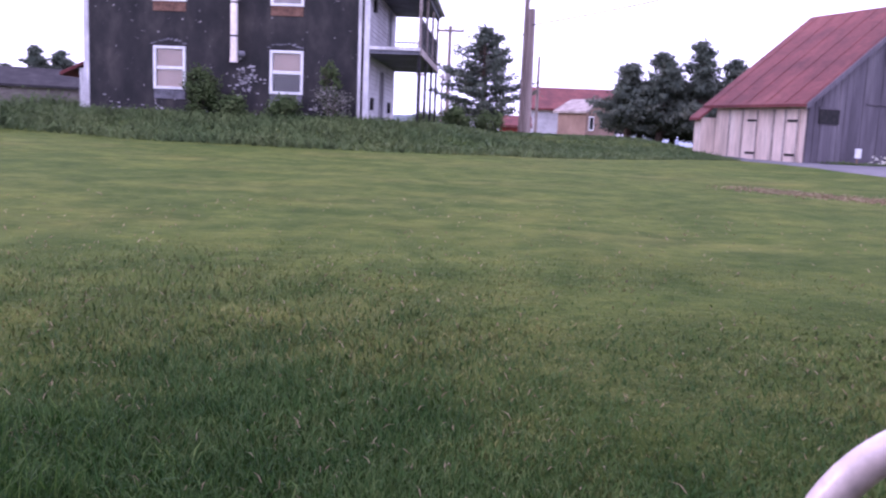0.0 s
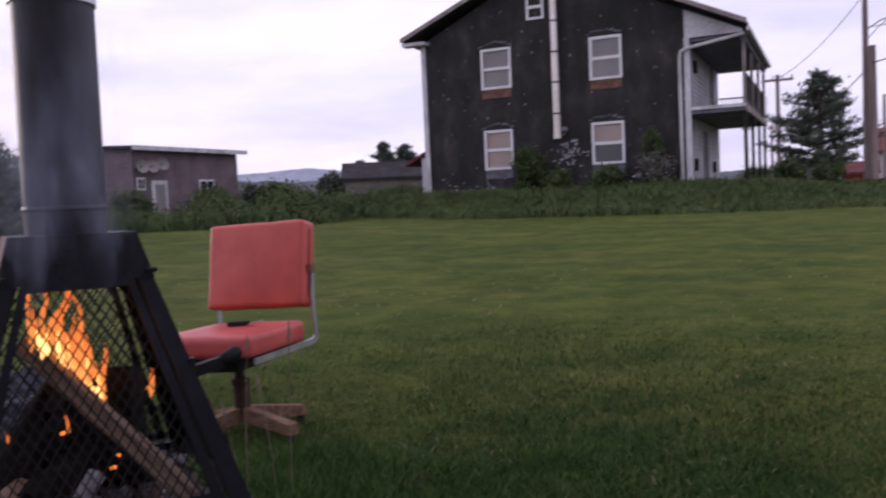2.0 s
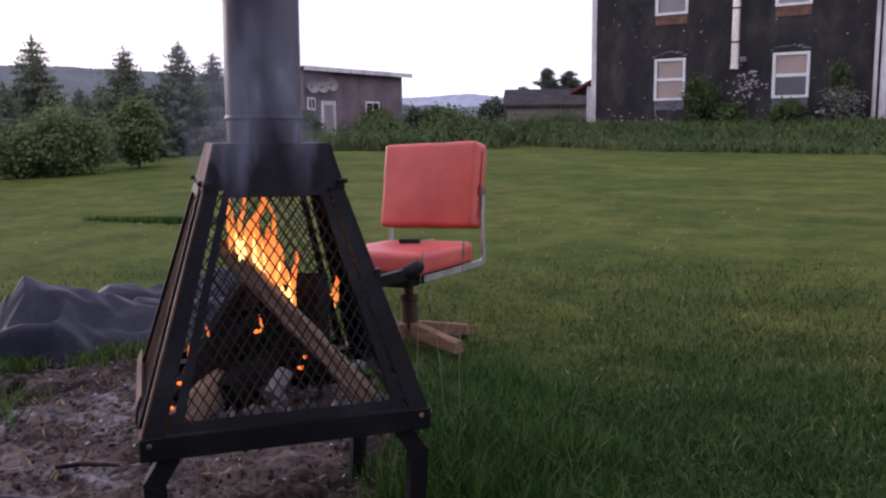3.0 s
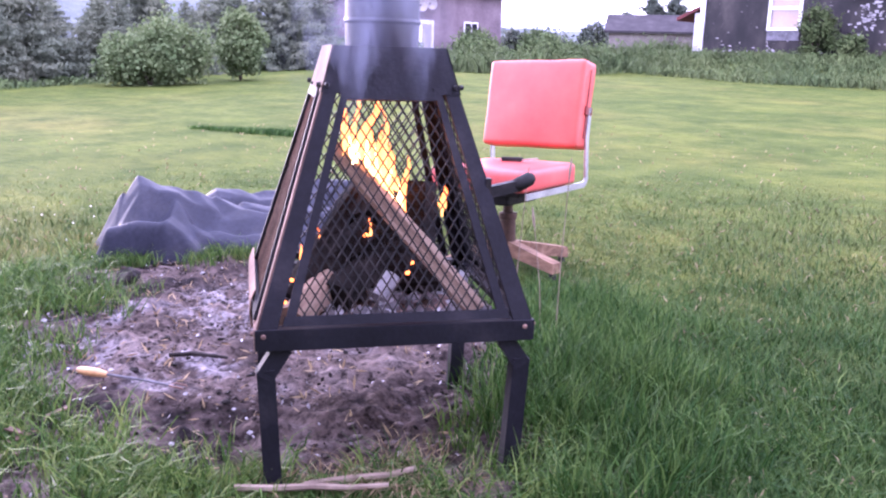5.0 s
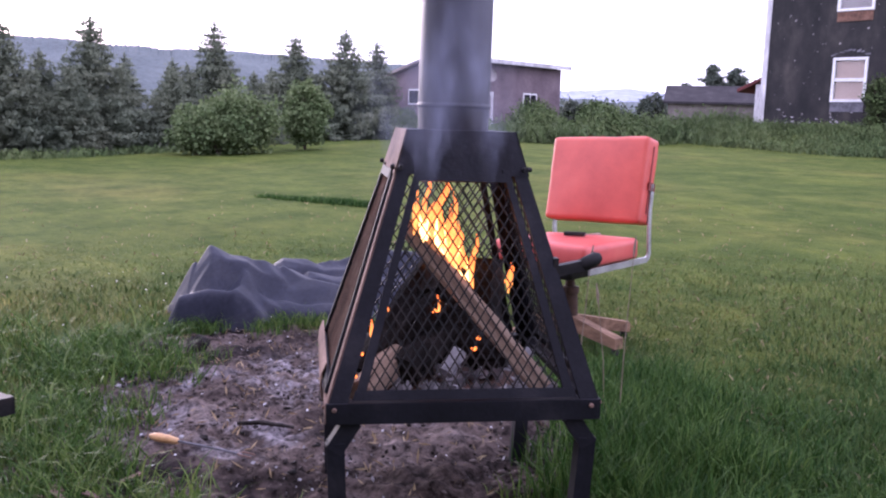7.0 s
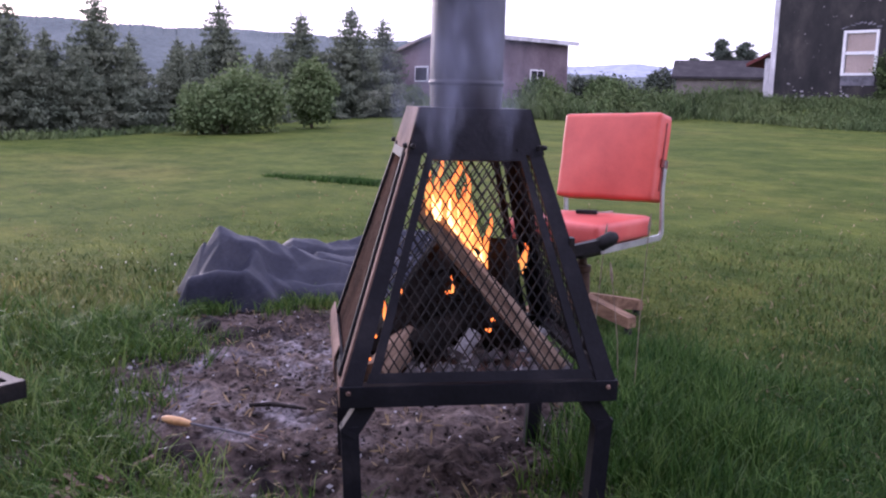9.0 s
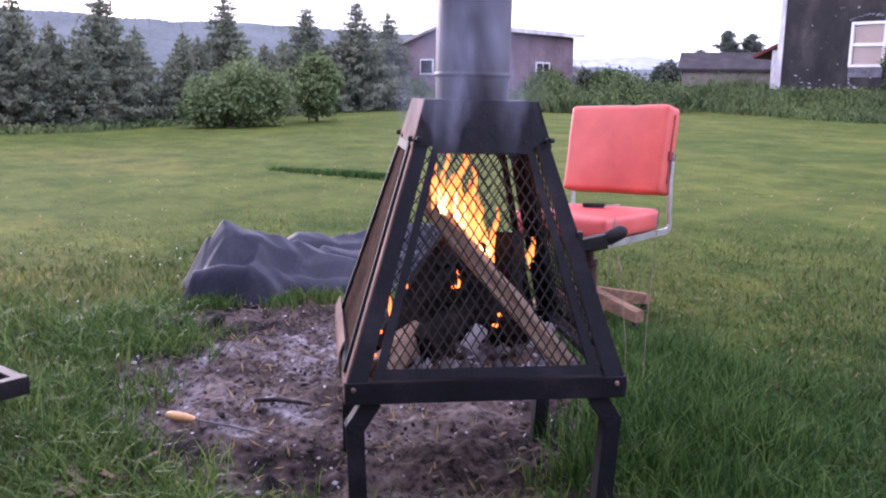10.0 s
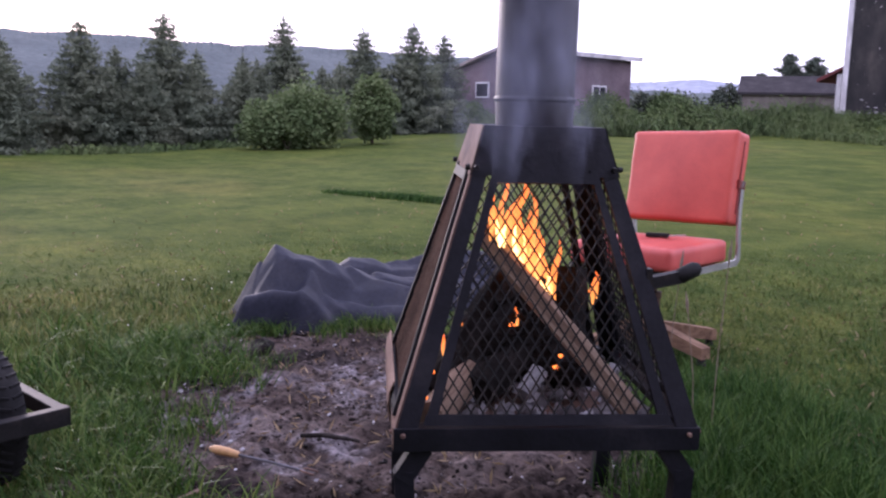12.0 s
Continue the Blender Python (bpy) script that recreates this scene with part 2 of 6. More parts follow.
M["longblade"] = leafy("long_grass_blades", (0.013, 0.042, 0.009), (0.036, 0.088, 0.020), (0.105, 0.170, 0.047), 0.5, 2.2, 0.1)
M["edgeblade"] = leafy("fresh_grass_blades", (0.021, 0.056, 0.010), (0.060, 0.118, 0.024), (0.160, 0.218, 0.066), 0.5, 2.2, 0.2)
M["weed"] = leafy("tall_weeds", (0.070, 0.108, 0.042), (0.100, 0.146, 0.056), (0.140, 0.182, 0.080), 0.7, 0.6, 0.7)
M["straw"] = leafy("dry_straw", (0.16, 0.115, 0.075), (0.25, 0.19, 0.125), (0.36, 0.29, 0.20))
M["spruce"] = leafy("spruce_needles", (0.100, 0.118, 0.092), (0.128, 0.148, 0.112), (0.156, 0.176, 0.132), 0.7, 0.35, 0.4)
M["pine"] = leafy("pine_needles", (0.064, 0.080, 0.070), (0.096, 0.114, 0.098), (0.132, 0.148, 0.126), 0.65, 0.35, 0.25)
M["shrub"] = leafy("shrub_leaves", (0.090, 0.132, 0.058), (0.128, 0.172, 0.080), (0.168, 0.208, 0.106), 0.65, 0.35, 0.25)
M["dryvine"] = leafy("faded_vine_leaves", (0.07, 0.075, 0.06), (0.17, 0.165, 0.16), (0.34, 0.32, 0.33))
M["flower"] = leafy("white_flowers", (0.60, 0.60, 0.58), (0.74, 0.74, 0.72), (0.82, 0.82, 0.80))

# tarred wall: near black, with scraps of old white paint low down
m, n, l, b = mat("tar_paper_wall", 0.85)
big = noise_node(n, l, 1.5, 9.0, (1, 1, 0.55))
base = ramp_node(n, l, big, [(0.34, (0.010, 0.010, 0.011)), (0.5, (0.021, 0.019, 0.020)), (0.62, (0.040, 0.036, 0.034)), (0.76, (0.075, 0.062, 0.056))])
scr = noise_node(n, l, 5.5, 8.0)
fleck = ramp_node(n, l, scr, [(0.645, (0, 0, 0)), (0.68, (1, 1, 1))])
col = mix_node(n, l, fleck, base, (0.34, 0.31, 0.31))
l.new(col, b.inputs["Base Color"])
bump(n, l, b, noise_node(n, l, 18.0, 5.0), 0.5, 0.02)
M["tarwall"] = m

# window glass
m, n, l, b = mat("window_glass", 0.04)
gl = n.new("ShaderNodeBsdfGlossy")
gl.inputs["Roughness"].default_value = 0.03
tp = n.new("ShaderNodeBsdfTransparent")
fr = n.new("ShaderNodeFresnel")
fr.inputs["IOR"].default_value = 1.5
mx = n.new("ShaderNodeMixShader")
l.new(fr.outputs["Fac"], mx.inputs[0])
l.new(tp.outputs["BSDF"], mx.inputs[1])
l.new(gl.outputs["BSDF"], mx.inputs[2])
l.new(mx.outputs["Shader"], n["Material Output"].inputs["Surface"])
M["glass"] = m


def glow(name, low, high, strength, gaps=0.0):
    m, n, l, b = mat(name)
    tc = n.new("ShaderNodeTexCoord")
    sp = n.new("ShaderNodeSeparateXYZ")
    l.new(tc.outputs["Generated"], sp.inputs["Vector"])
    col = ramp_node(n, l, sp.outputs["Z"], [(0.0, low), (0.5, tuple((a + c) / 2 for a, c in zip(low, high))), (1.0, high)])
    em = n.new("ShaderNodeEmission")
    em.inputs["Strength"].default_value = strength
    l.new(col, em.inputs["Color"])
    if gaps:
        nz = noise_node(n, l, 16.0, 3.0, (1, 1, 0.45))
        up = ramp_node(n, l, nz, [(0.34, (0.9, 0.9, 0.9)), (0.62, (0.1, 0.1, 0.1))])
        tp = n.new("ShaderNodeBsdfTransparent")
        mx = n.new("ShaderNodeMixShader")
        l.new(up, mx.inputs[0])
        l.new(em.outputs["Emission"], mx.inputs[1])
        l.new(tp.outputs["BSDF"], mx.inputs[2])
        l.new(mx.outputs["Shader"], n["Material Output"].inputs["Surface"])
    else:
        l.new(em.outputs["Emission"], n["Material Output"].inputs["Surface"])
    return m


# thin smoke: mostly clear, drifting in patches
m, n, l, b = mat("smoke", 1.0)
fade = n.new("ShaderNodeAttribute")
fade.attribute_name = "thickness"
puff = ramp_node(n, l, noise_node(n, l, 9.0, 5.0, (1, 1, 0.35)), [(0.40, (0, 0, 0)), (0.72, (0.50, 0.50, 0.50))])
amount = mix_node(n, l, 1.0, fade.outputs["Color"], puff, "MULTIPLY")
dif = n.new("ShaderNodeBsdfDiffuse")
dif.inputs["Color"].default_value = (0.58, 0.62, 0.84, 1)
tp = n.new("ShaderNodeBsdfTransparent")
mx = n.new("ShaderNodeMixShader")
l.new(amount, mx.inputs[0])
l.new(tp.outputs["BSDF"], mx.inputs[1])
l.new(dif.outputs["BSDF"], mx.inputs[2])
l.new(mx.outputs["Shader"], n["Material Output"].inputs["Surface"])
M["smoke"] = m
M["flame"] = glow("flame", (1.0, 0.36, 0.07), (1.0, 0.17, 0.025), 1.15, 1.0)
M["flamecore"] = glow("flame_core", (1.0, 0.60, 0.20), (1.0, 0.40, 0.08), 3.4, 0.6)
M["ember"] = glow("ember", (1.0, 0.16, 0.02), (1.0, 0.26, 0.04), 1.1)


# ---- mesh helpers ----
def part(name, bm, material, parent=None, label=""):
    me = bpy.data.meshes.new(name)
    bm.to_mesh(me)
    bm.free()
    me.materials.append(M[material] if isinstance(material, str) else material)
    ob = new(name, me)
    if parent is not None:
        ob.parent = parent
    if label:
        ob["label"] = label
    return ob


def thing(name, m, label, category, group="", kind=""):
    ob = new(name)
    ob.empty_display_size = 0.1
    ob.matrix_world = m
    return tagged(ob, label, category, group, kind)


def smooth(ob, angle=40):
    ob.data.shade_smooth()
    ob.data.set_sharp_from_angle(angle=radians(angle))
    return ob


def box(bm, lo, hi, bev=0.0, m=None):
    vs = [bm.verts.new((x, y, z)) for z in (lo[2], hi[2]) for y in (lo[1], hi[1]) for x in (lo[0], hi[0])]
    fs = [bm.faces.new([vs[i] for i in q]) for q in ((0, 2, 3, 1), (4, 5, 7, 6), (0, 1, 5, 4), (2, 6, 7, 3), (0, 4, 6, 2), (1, 3, 7, 5))]
    if bev:
        es = list({e for f in fs for e in f.edges})
        r = bmesh.ops.bevel(bm, geom=es, offset=bev, segments=2, affect="EDGES", profile=0.5)
        vs = list({v for f in r["faces"] for v in f.verts} | {v for v in vs if v.is_valid})
    if m is not None:
        for v in vs:
            v.co = m @ v.co
    return vs


def B(lo, hi, bev=0.0):
    bm = bmesh.new()
    box(bm, lo, hi, bev)
    return bm


def beam(bm, p, q, w, d, up=(0, 0, 1)):
    """A straight bar of section w x d from p to q; d lies along up as far as it can."""
    p, q = Vector(p), Vector(q)
    z = (q - p).normalized()
    y = Vector(up) - z * z.dot(Vector(up))
    if y.length < 1e-4:
        y = Vector((1, 0, 0)) - z * z.x
    y.normalize()
    x = y.cross(z)
    vs = [bm.verts.new(o + x * sx * w / 2 + y * sy * d / 2) for o in (p, q) for sx, sy in ((-1, -1), (1, -1), (1, 1), (-1, 1))]
    for f in ((3, 2, 1, 0), (4, 5, 6, 7), (0, 1, 5, 4), (1, 2, 6, 5), (2, 3, 7, 6), (3, 0, 4, 7)):
        bm.faces.new([vs[i] for i in f])
    return vs


def tube(bm, pts, radii, seg=12, caps=True):
    """A round tube along a line of points, with a radius at each."""
    pts = [Vector(p) for p in pts]
    if not isinstance(radii, (list, tuple)):
        radii = [radii] * len(pts)
    rings, ref = [], None
    for i, p in enumerate(pts):
        d = (pts[min(i + 1, len(pts) - 1)] - pts[max(i - 1, 0)]).normalized()
        if ref is None:
            ref = d.orthogonal().normalized()
        a = (ref - d * d.dot(ref)).normalized()
        ref, c = a, d.cross(a)
        rings.append([bm.verts.new(p + (a * math.cos(k * math.tau / seg) + c * math.sin(k * math.tau / seg)) * radii[i]) for k in range(seg)])
    for r0, r1 in zip(rings, rings[1:]):
        for k in range(seg):
            bm.faces.new((r0[k], r0[(k + 1) % seg], r1[(k + 1) % seg], r1[k]))
    if caps:
        bm.faces.new(list(reversed(rings[0])))
        bm.faces.new(rings[-1])


def T(pts, radii, seg=12):
    bm = bmesh.new()
    tube(bm, pts, radii, seg)
    return bm


def prism(bm, poly, offset):
    """A flat polygon given thickness along offset."""
    o = Vector(offset)
    a = [bm.verts.new(Vector(p)) for p in poly]
    c = [bm.verts.new(Vector(p) + o) for p in poly]
    bm.faces.new(list(reversed(a)))
    bm.faces.new(c)
    k = len(a)
    for i in range(k):
        bm.faces.new((a[i], a[(i + 1) % k], c[(i + 1) % k], c[i]))
    bmesh.ops.recalc_face_normals(bm, faces=bm.faces)


def P(poly, offset):
    bm = bmesh.new()
    prism(bm, poly, offset)
    return bm


def jitter(bm, amount, scale):
    for v in bm.verts:
        v.co += noise.noise_vector(v.co * scale) * amount


def raw_mesh(name, verts, faces_per, material):
    """A mesh straight from arrays: verts (n, k, 3), each group of k points with the same faces."""
    n, k = verts.shape[:2]
    me = bpy.data.meshes.new(name)
    me.vertices.add(n * k)
    me.vertices.foreach_set("co", verts.astype(np.float32).ravel())
    sizes = np.array([len(f) for f in faces_per])
    flat = np.concatenate([np.array(f) for f in faces_per])
    loops = (np.arange(n)[:, None] * k + flat[None, :]).ravel()
    tot = np.tile(sizes, n)
    me.loops.add(len(loops))
    me.loops.foreach_set("vertex_index", loops.astype(np.int32))
    me.polygons.add(len(tot))
    me.polygons.foreach_set("loop_start", (np.cumsum(tot) - tot).astype(np.int32))
    me.polygons.foreach_set("loop_total", tot.astype(np.int32))
    me.materials.append(M[material])
    me.update(calc_edges=True)
    return me


def blades(name, pos, height, width, lean, material, rng):
    """Bent grass blades: five points and two faces each."""
    n = len(pos)
    a, b2 = rng.uniform(0, math.tau, n), rng.uniform(0, math.tau, n)
    side = np.stack([np.cos(a), np.sin(a), np.zeros(n)], 1) * (width / 2)[:, None]
    out = np.stack([np.cos(b2), np.sin(b2), np.zeros(n)], 1) * (lean * height)[:, None]
    up = np.array([0, 0, 1.0])[None, :] * height[:, None]
    mid, tip = pos + up * 0.55 + out * 0.35, pos + up * (1 - 0.25 * lean)[:, None] + out
    v = np.stack([pos - side, pos + side, mid + side * 0.8, mid - side * 0.8, tip], 1)
    return raw_mesh(name, v, [(0, 1, 2, 3), (3, 2, 4)], material)


def leaf_cards(name, pos, size, material, rng, up_bias=0.0, long=1.6):
    """Small pointed leaves or needle sprays: four points, two faces, slightly folded."""
    n = len(pos)
    d = rng.normal(size=(n, 3))
    d[:, 2] += up_bias
    d /= np.linalg.norm(d, axis=1)[:, None]
    r = rng.normal(size=(n, 3))
    s = np.cross(d, r)
    s /= np.linalg.norm(s, axis=1)[:, None] + 1e-9
    nn = np.cross(d, s)
    L, Wd = (size * long / 2)[:, None], (size / 2)[:, None]
    v = np.stack([pos - d * L, pos + s * Wd + nn * Wd * 0.3, pos + d * L, pos - s * Wd + nn * Wd * 0.3], 1)
    return raw_mesh(name, v, [(0, 1, 2), (0, 2, 3)], material)


# ---- ground ----
def sstep(a, b2, x):
    t = min(1.0, max(0.0, (x - a) / (b2 - a)))
    return t * t * (3 - 2 * t)


def ground_z(x, y):
    dx, dy = x + 0.1, y - 0.6
    r = math.hypot(dx, dy)
    ang = math.degrees(math.atan2(-dx, dy))
    k = 0.45 - 0.33 * sstep(42, 72, ang) - 0.30 * sstep(60, 120, -ang)
    z = k * min(1.0, max(0.0, (r - 2.0) / 22.0)) ** 0.9
    hx = max(-13.5 - x, 0.0, x + 2.0)
    hy = max(26.5 - y, 0.0, y - 40.0)
    bank = sstep(5.0, 0.0, math.hypot(hx, hy))
    street = sstep(26, 33, y) * sstep(9, 5, x) * sstep(-24, -14, x)
    z += 0.60 * max(bank, 0.85 * street)
    z -= 14.0 * sstep(70, 400, r)
    return z


ash_c = [(-3.0, 2.25, 0.62), (-2.58, 1.90, 0.62), (-2.2, 1.64, 0.48), (-1.85, 2.2, 0.70), (-2.45, 2.45, 0.65), (-1.75, 2.6, 0.45), (-2.02, 1.36, 0.30), (-1.5, 2.05, 0.42)]


def ash_amount(x, y):
    """1 inside the burnt patch, 0 on the lawn."""
    d = max((rr - math.hypot(x - cx, y - cy)) for cx, cy, rr in ash_c)
    d += 0.16 * noise.noise(Vector((x * 2.6, y * 2.6, 3.0))) + 0.08 * noise.noise(Vector((x * 7, y * 7, 1.0)))
    return sstep(-0.06, 0.12, d)


def lush_shade(x, y):
    """Darkening for thick turf and its shade round the pit and viewer, fading out raggedly."""
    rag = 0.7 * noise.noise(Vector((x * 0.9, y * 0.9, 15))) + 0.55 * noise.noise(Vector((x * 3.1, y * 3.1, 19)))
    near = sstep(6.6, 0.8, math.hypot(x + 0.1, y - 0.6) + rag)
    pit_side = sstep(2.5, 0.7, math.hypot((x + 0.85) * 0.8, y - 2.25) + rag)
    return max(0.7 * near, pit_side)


m, n, l, b = mat("lawn_and_earth", 0.95)
f_big = noise_node(n, l, 0.22, 4.0, (1, 1.6, 1))
f_mid = noise_node(n, l, 1.6, 5.0)
f_fine = noise_node(n, l, 55.0, 4.0)
lawn = ramp_node(n, l, f_big, [(0.30, (0.062, 0.092, 0.024)), (0.52, (0.086, 0.113, 0.031)), (0.74, (0.122, 0.130, 0.046))])
streak = noise_node(n, l, 1.3, 4.0, (0.55, 1.1, 1))
lawn = mix_node(n, l, 1.0, lawn, ramp_node(n, l, streak, [(0.32, (0.84, 0.88, 0.84)), (0.5, (1, 1, 1)), (0.68, (1.14, 1.11, 1.06))]), "MULTIPLY")
lawn = mix_node(n, l, 1.0, lawn, ramp_node(n, l, f_mid, [(0.3, (0.72, 0.78, 0.70)), (0.7, (1.25, 1.18, 1.05))]), "MULTIPLY")
lawn = mix_node(n, l, 1.0, lawn, ramp_node(n, l, f_fine, [(0.25, (0.72, 0.75, 0.70)), (0.75, (1.18, 1.14, 1.08))]), "MULTIPLY")
dirt = ramp_node(n, l, noise_node(n, l, 3.4, 10.0), [(0.32, (0.018, 0.016, 0.017)), (0.43, (0.055, 0.043, 0.040)), (0.55, (0.108, 0.084, 0.076)), (0.67, (0.168, 0.138, 0.130)), (0.78, (0.29, 0.265, 0.28))])
pale = n.new("ShaderNodeAttribute")
pale.attribute_name = "pale_ash"
edge = ramp_node(n, l, noise_node(n, l, 9.0, 9.0), [(0.46, (0, 0, 0)), (0.62, (0.85, 0.85, 0.85))])
dirt = mix_node(n, l, mix_node(n, l, 1.0, pale.outputs["Color"], edge, "MULTIPLY"), dirt, (0.32, 0.295, 0.32))
dirt = mix_node(n, l, 1.0, dirt, ramp_node(n, l, noise_node(n, l, 34.0, 7.0), [(0.34, (0.18, 0.17, 0.18)), (0.48, (0.90, 0.90, 0.90)), (0.70, (1.5, 1.45, 1.45))]), "MULTIPLY")
lawn = mix_node(n, l, 1.0, lawn, ramp_node(n, l, noise_node(n, l, 11.0, 6.0, (0.6, 1.3, 1)), [(0.30, (0.74, 0.80, 0.74)), (0.50, (1, 1, 1)), (0.72, (1.26, 1.18, 1.12))]), "MULTIPLY")
lawn = mottle(n, l, lawn, 0.55)
# thick turf's green and the shade between its blades multiply the soil colour down
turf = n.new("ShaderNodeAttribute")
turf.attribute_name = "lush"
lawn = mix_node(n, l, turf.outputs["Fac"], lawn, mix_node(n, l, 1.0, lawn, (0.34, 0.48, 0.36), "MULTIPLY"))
attr = n.new("ShaderNodeAttribute")
attr.attribute_name = "burnt"
l.new(mix_node(n, l, attr.outputs["Fac"], lawn, dirt), b.inputs["Base Color"])
b.inputs["Specular IOR Level"].default_value = 0.06
bump(n, l, b, noise_node(n, l, 24.0, 8.0), 0.9, 0.04)
M["ground"] = m

bm = bmesh.new()
rings = [0.15 + 0.0155 * i for i in range(150)]
rings += [rings[-1] * (1.026 ** i) for i in range(1, 46)]
rings += [rings[-1] * (1.07 ** i) for i in range(1, 40)]
rings += [rings[-1] * (1.18 ** i) for i in range(1, 25)]
segs = 400
centre = (-1.6, 1.6)
burnt = bm.verts.layers.float.new("burnt")
lush_shade_l = bm.verts.layers.float.new("lush")
pale_l = bm.verts.layers.float.new("pale_ash")
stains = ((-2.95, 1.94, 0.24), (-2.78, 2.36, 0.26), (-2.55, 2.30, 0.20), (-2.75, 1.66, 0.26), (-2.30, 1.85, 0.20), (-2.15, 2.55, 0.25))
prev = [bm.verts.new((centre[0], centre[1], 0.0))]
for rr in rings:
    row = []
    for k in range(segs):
        x, y = centre[0] + rr * math.cos(k * math.tau / segs), centre[1] + rr * math.sin(k * math.tau / segs)
        am = ash_amount(x, y) if rr < 4 else 0.0
        v = bm.verts.new((x, y, ground_z(x, y)))
        if am > 0:
            v.co.z += am * (0.036 * noise.noise(Vector((x * 5, y * 5, 0))) + 0.032 * noise.noise(Vector((x * 13, y * 13, 5))) + 0.016 * noise.noise(Vector((x * 25, y * 25, 7))) - 0.012)
            v[pale_l] = max(0.0, max(1.15 - (math.hypot(x - sx, y - sy) / sr) ** 2 for sx, sy, sr in stains))
        elif rr < 40:
            v.co.z += 0.015 * noise.noise(Vector((x * 0.8, y * 0.8, 9)))
        v[burnt] = am
        v[lush_shade_l] = lush_shade(x, y) if rr < 12 else 0.0
        row.append(v)
    for k in range(segs):
        if len(prev) == 1:
            bm.faces.new((prev[0], row[k], row[(k + 1) % segs]))
        else:
            bm.faces.new((prev[k], row[k], row[(k + 1) % segs], prev[(k + 1) % segs]))
    prev = row
ground = part("ground", bm, "ground")
smooth(ground, 80)
tagged(ground, "mown lawn with a burnt ashy patch, rising gently", "ground", kind="structure")

# gravel drive beside the barn
bm = bmesh.new()
prev = None
for i in range(29):
    y = 29.0 - i
    left = 7.2 + 1.1 * sstep(30, 18, y) + 0.07 * (18 - y) * (y < 18) + 0.12 * noise.noise(Vector((y * 0.9, 3, 0)))
    row = []
    for s in (0, 0.02, 0.1, 0.3, 0.6, 1.0):
        x = left + s * 9.0
        row.append(bm.verts.new((x, y, ground_z(x, y) + (0.03 if s > 0 else -0.02))))
    if prev:
        for k in range(5):
            bm.faces.new((prev[k], row[k], row[k + 1], prev[k + 1]))
    prev = row
bmesh.ops.recalc_face_normals(bm, faces=bm.faces)
tagged(part("road", bm, "asphalt"), "pale grey gravel drive beside the old barn", "road", kind="structure")

# plain unseen wall added behind the viewer to darken the near ground
wall = part("sky_block_wall", B((-9, -0.12, -0.1), (9, 0.12, 5.2)), "skyblock")
wall.matrix_world = pose(1.05, -1.75, 0.0, 0, 0, 26)
tagged(wall, "plain unseen wall added to block sky behind the viewer", "wall", kind="structure")


# ---- far hills ----
def hill(name, pts, depth, jag, material, label):
    """A wooded ridge: a slope that rises to an uneven crest."""
    bm = bmesh.new()
    n_al = 900
    rows = []
    for j in range(7):
        s = j / 6
        row = []
        for i in range(n_al):
            t = i / (n_al - 1) * (len(pts) - 1)
            a = min(int(t), len(pts) - 2)
            p = Vector(pts[a]).lerp(Vector(pts[a + 1]), sstep(0, 1, t - a) * 0.5 + (t - a) * 0.5)
            d = Vector((p.x, p.y, 0)).normalized()
            q = p - d * depth * (1 - s)
            q.z = -15 + (p.z + 15) * s ** 0.7
            q.z += jag * s * (0.7 * noise.noise(Vector((i * 0.05, j * 2.1, 4))) + (0.55 if j == 6 else 0.0) * noise.noise(Vector((i * 0.83, j, 8))))
            row.append(bm.verts.new(q))
        rows.append(row)
    back = []
    for v in rows[-1]:
        d = Vector((v.co.x, v.co.y, 0)).normalized()
        back.append(bm.verts.new((v.co.x + d.x * depth, v.co.y + d.y * depth, -15)))
    rows.append(back)
    for r0, r1 in zip(rows, rows[1:]):
        for i in range(n_al - 1):
            bm.faces.new((r0[i], r0[i + 1], r1[i + 1], r1[i]))
    bmesh.ops.recalc_face_normals(bm, faces=bm.faces)
    return tagged(part(name, bm, material), label, "hill", kind="structure")


# blue-grey of the distance haze is put into both base colours
M["hillwood"] = worn("hazy_distant_forest", (0.118, 0.140, 0.146), (0.090, 0.110, 0.116), (0.150, 0.172, 0.176), 1.0, 0.0, 0.05, 0.6, None, 0.6, 1.0)
M["farhill"] = worn("hazy_distant_hills", (0.33, 0.36, 0.44), (0.29, 0.32, 0.40), (0.37, 0.40, 0.47), 1.0, 0.0, 0.01, 0.1, None, 0.0)
hill("backdrop_hill", [(-240, -160, 16), (-290, -40, 21), (-293, 40, 23.5), (-286, 90, 23.5), (-268, 135, 22), (-250, 167, 21.6), (-222, 202, 19.5), (-200, 226, 12), (-180, 245, 9.5), (-150, 268, 9), (-100, 300, 8), (-40, 315, 6), (60, 320, 5)], 120, 1.3, "hillwood", "wooded ridge beyond the field, haze in its colour")
hill("backdrop_mountains", [(-640, 640, 24), (-560, 705, 34), (-532, 727, 36), (-495, 752, 39), (-462, 773, 34), (-420, 800, 37), (-360, 830, 26), (-200, 880, 14), (100, 900, 10), (500, 800, 8)], 200, 1.0, "farhill", "mountains on the horizon, haze in their pale blue")

# ---- the dark house ----
HX0, HX1, HY0, HY1 = -12.9, -4.05, 28.0, 36.2
APX, APZ = -8.5, 8.72
BASE = 0.75
house = thing("house", pose(-8.5, 28, 0.9), "two-storey house with black tarred gable, white windows and a side porch", "house")


def hp(name, bm, material, parent=None, label=""):
    """A part of the house, given in world coordinates."""
    ob = part(name, bm, material, parent or house, label)
    ob.data.transform(Matrix.Translation((8.5, -28, -0.9)))
    if parent is not None:
        ob.data.transform(Matrix.Translation(-parent.location))
    return ob


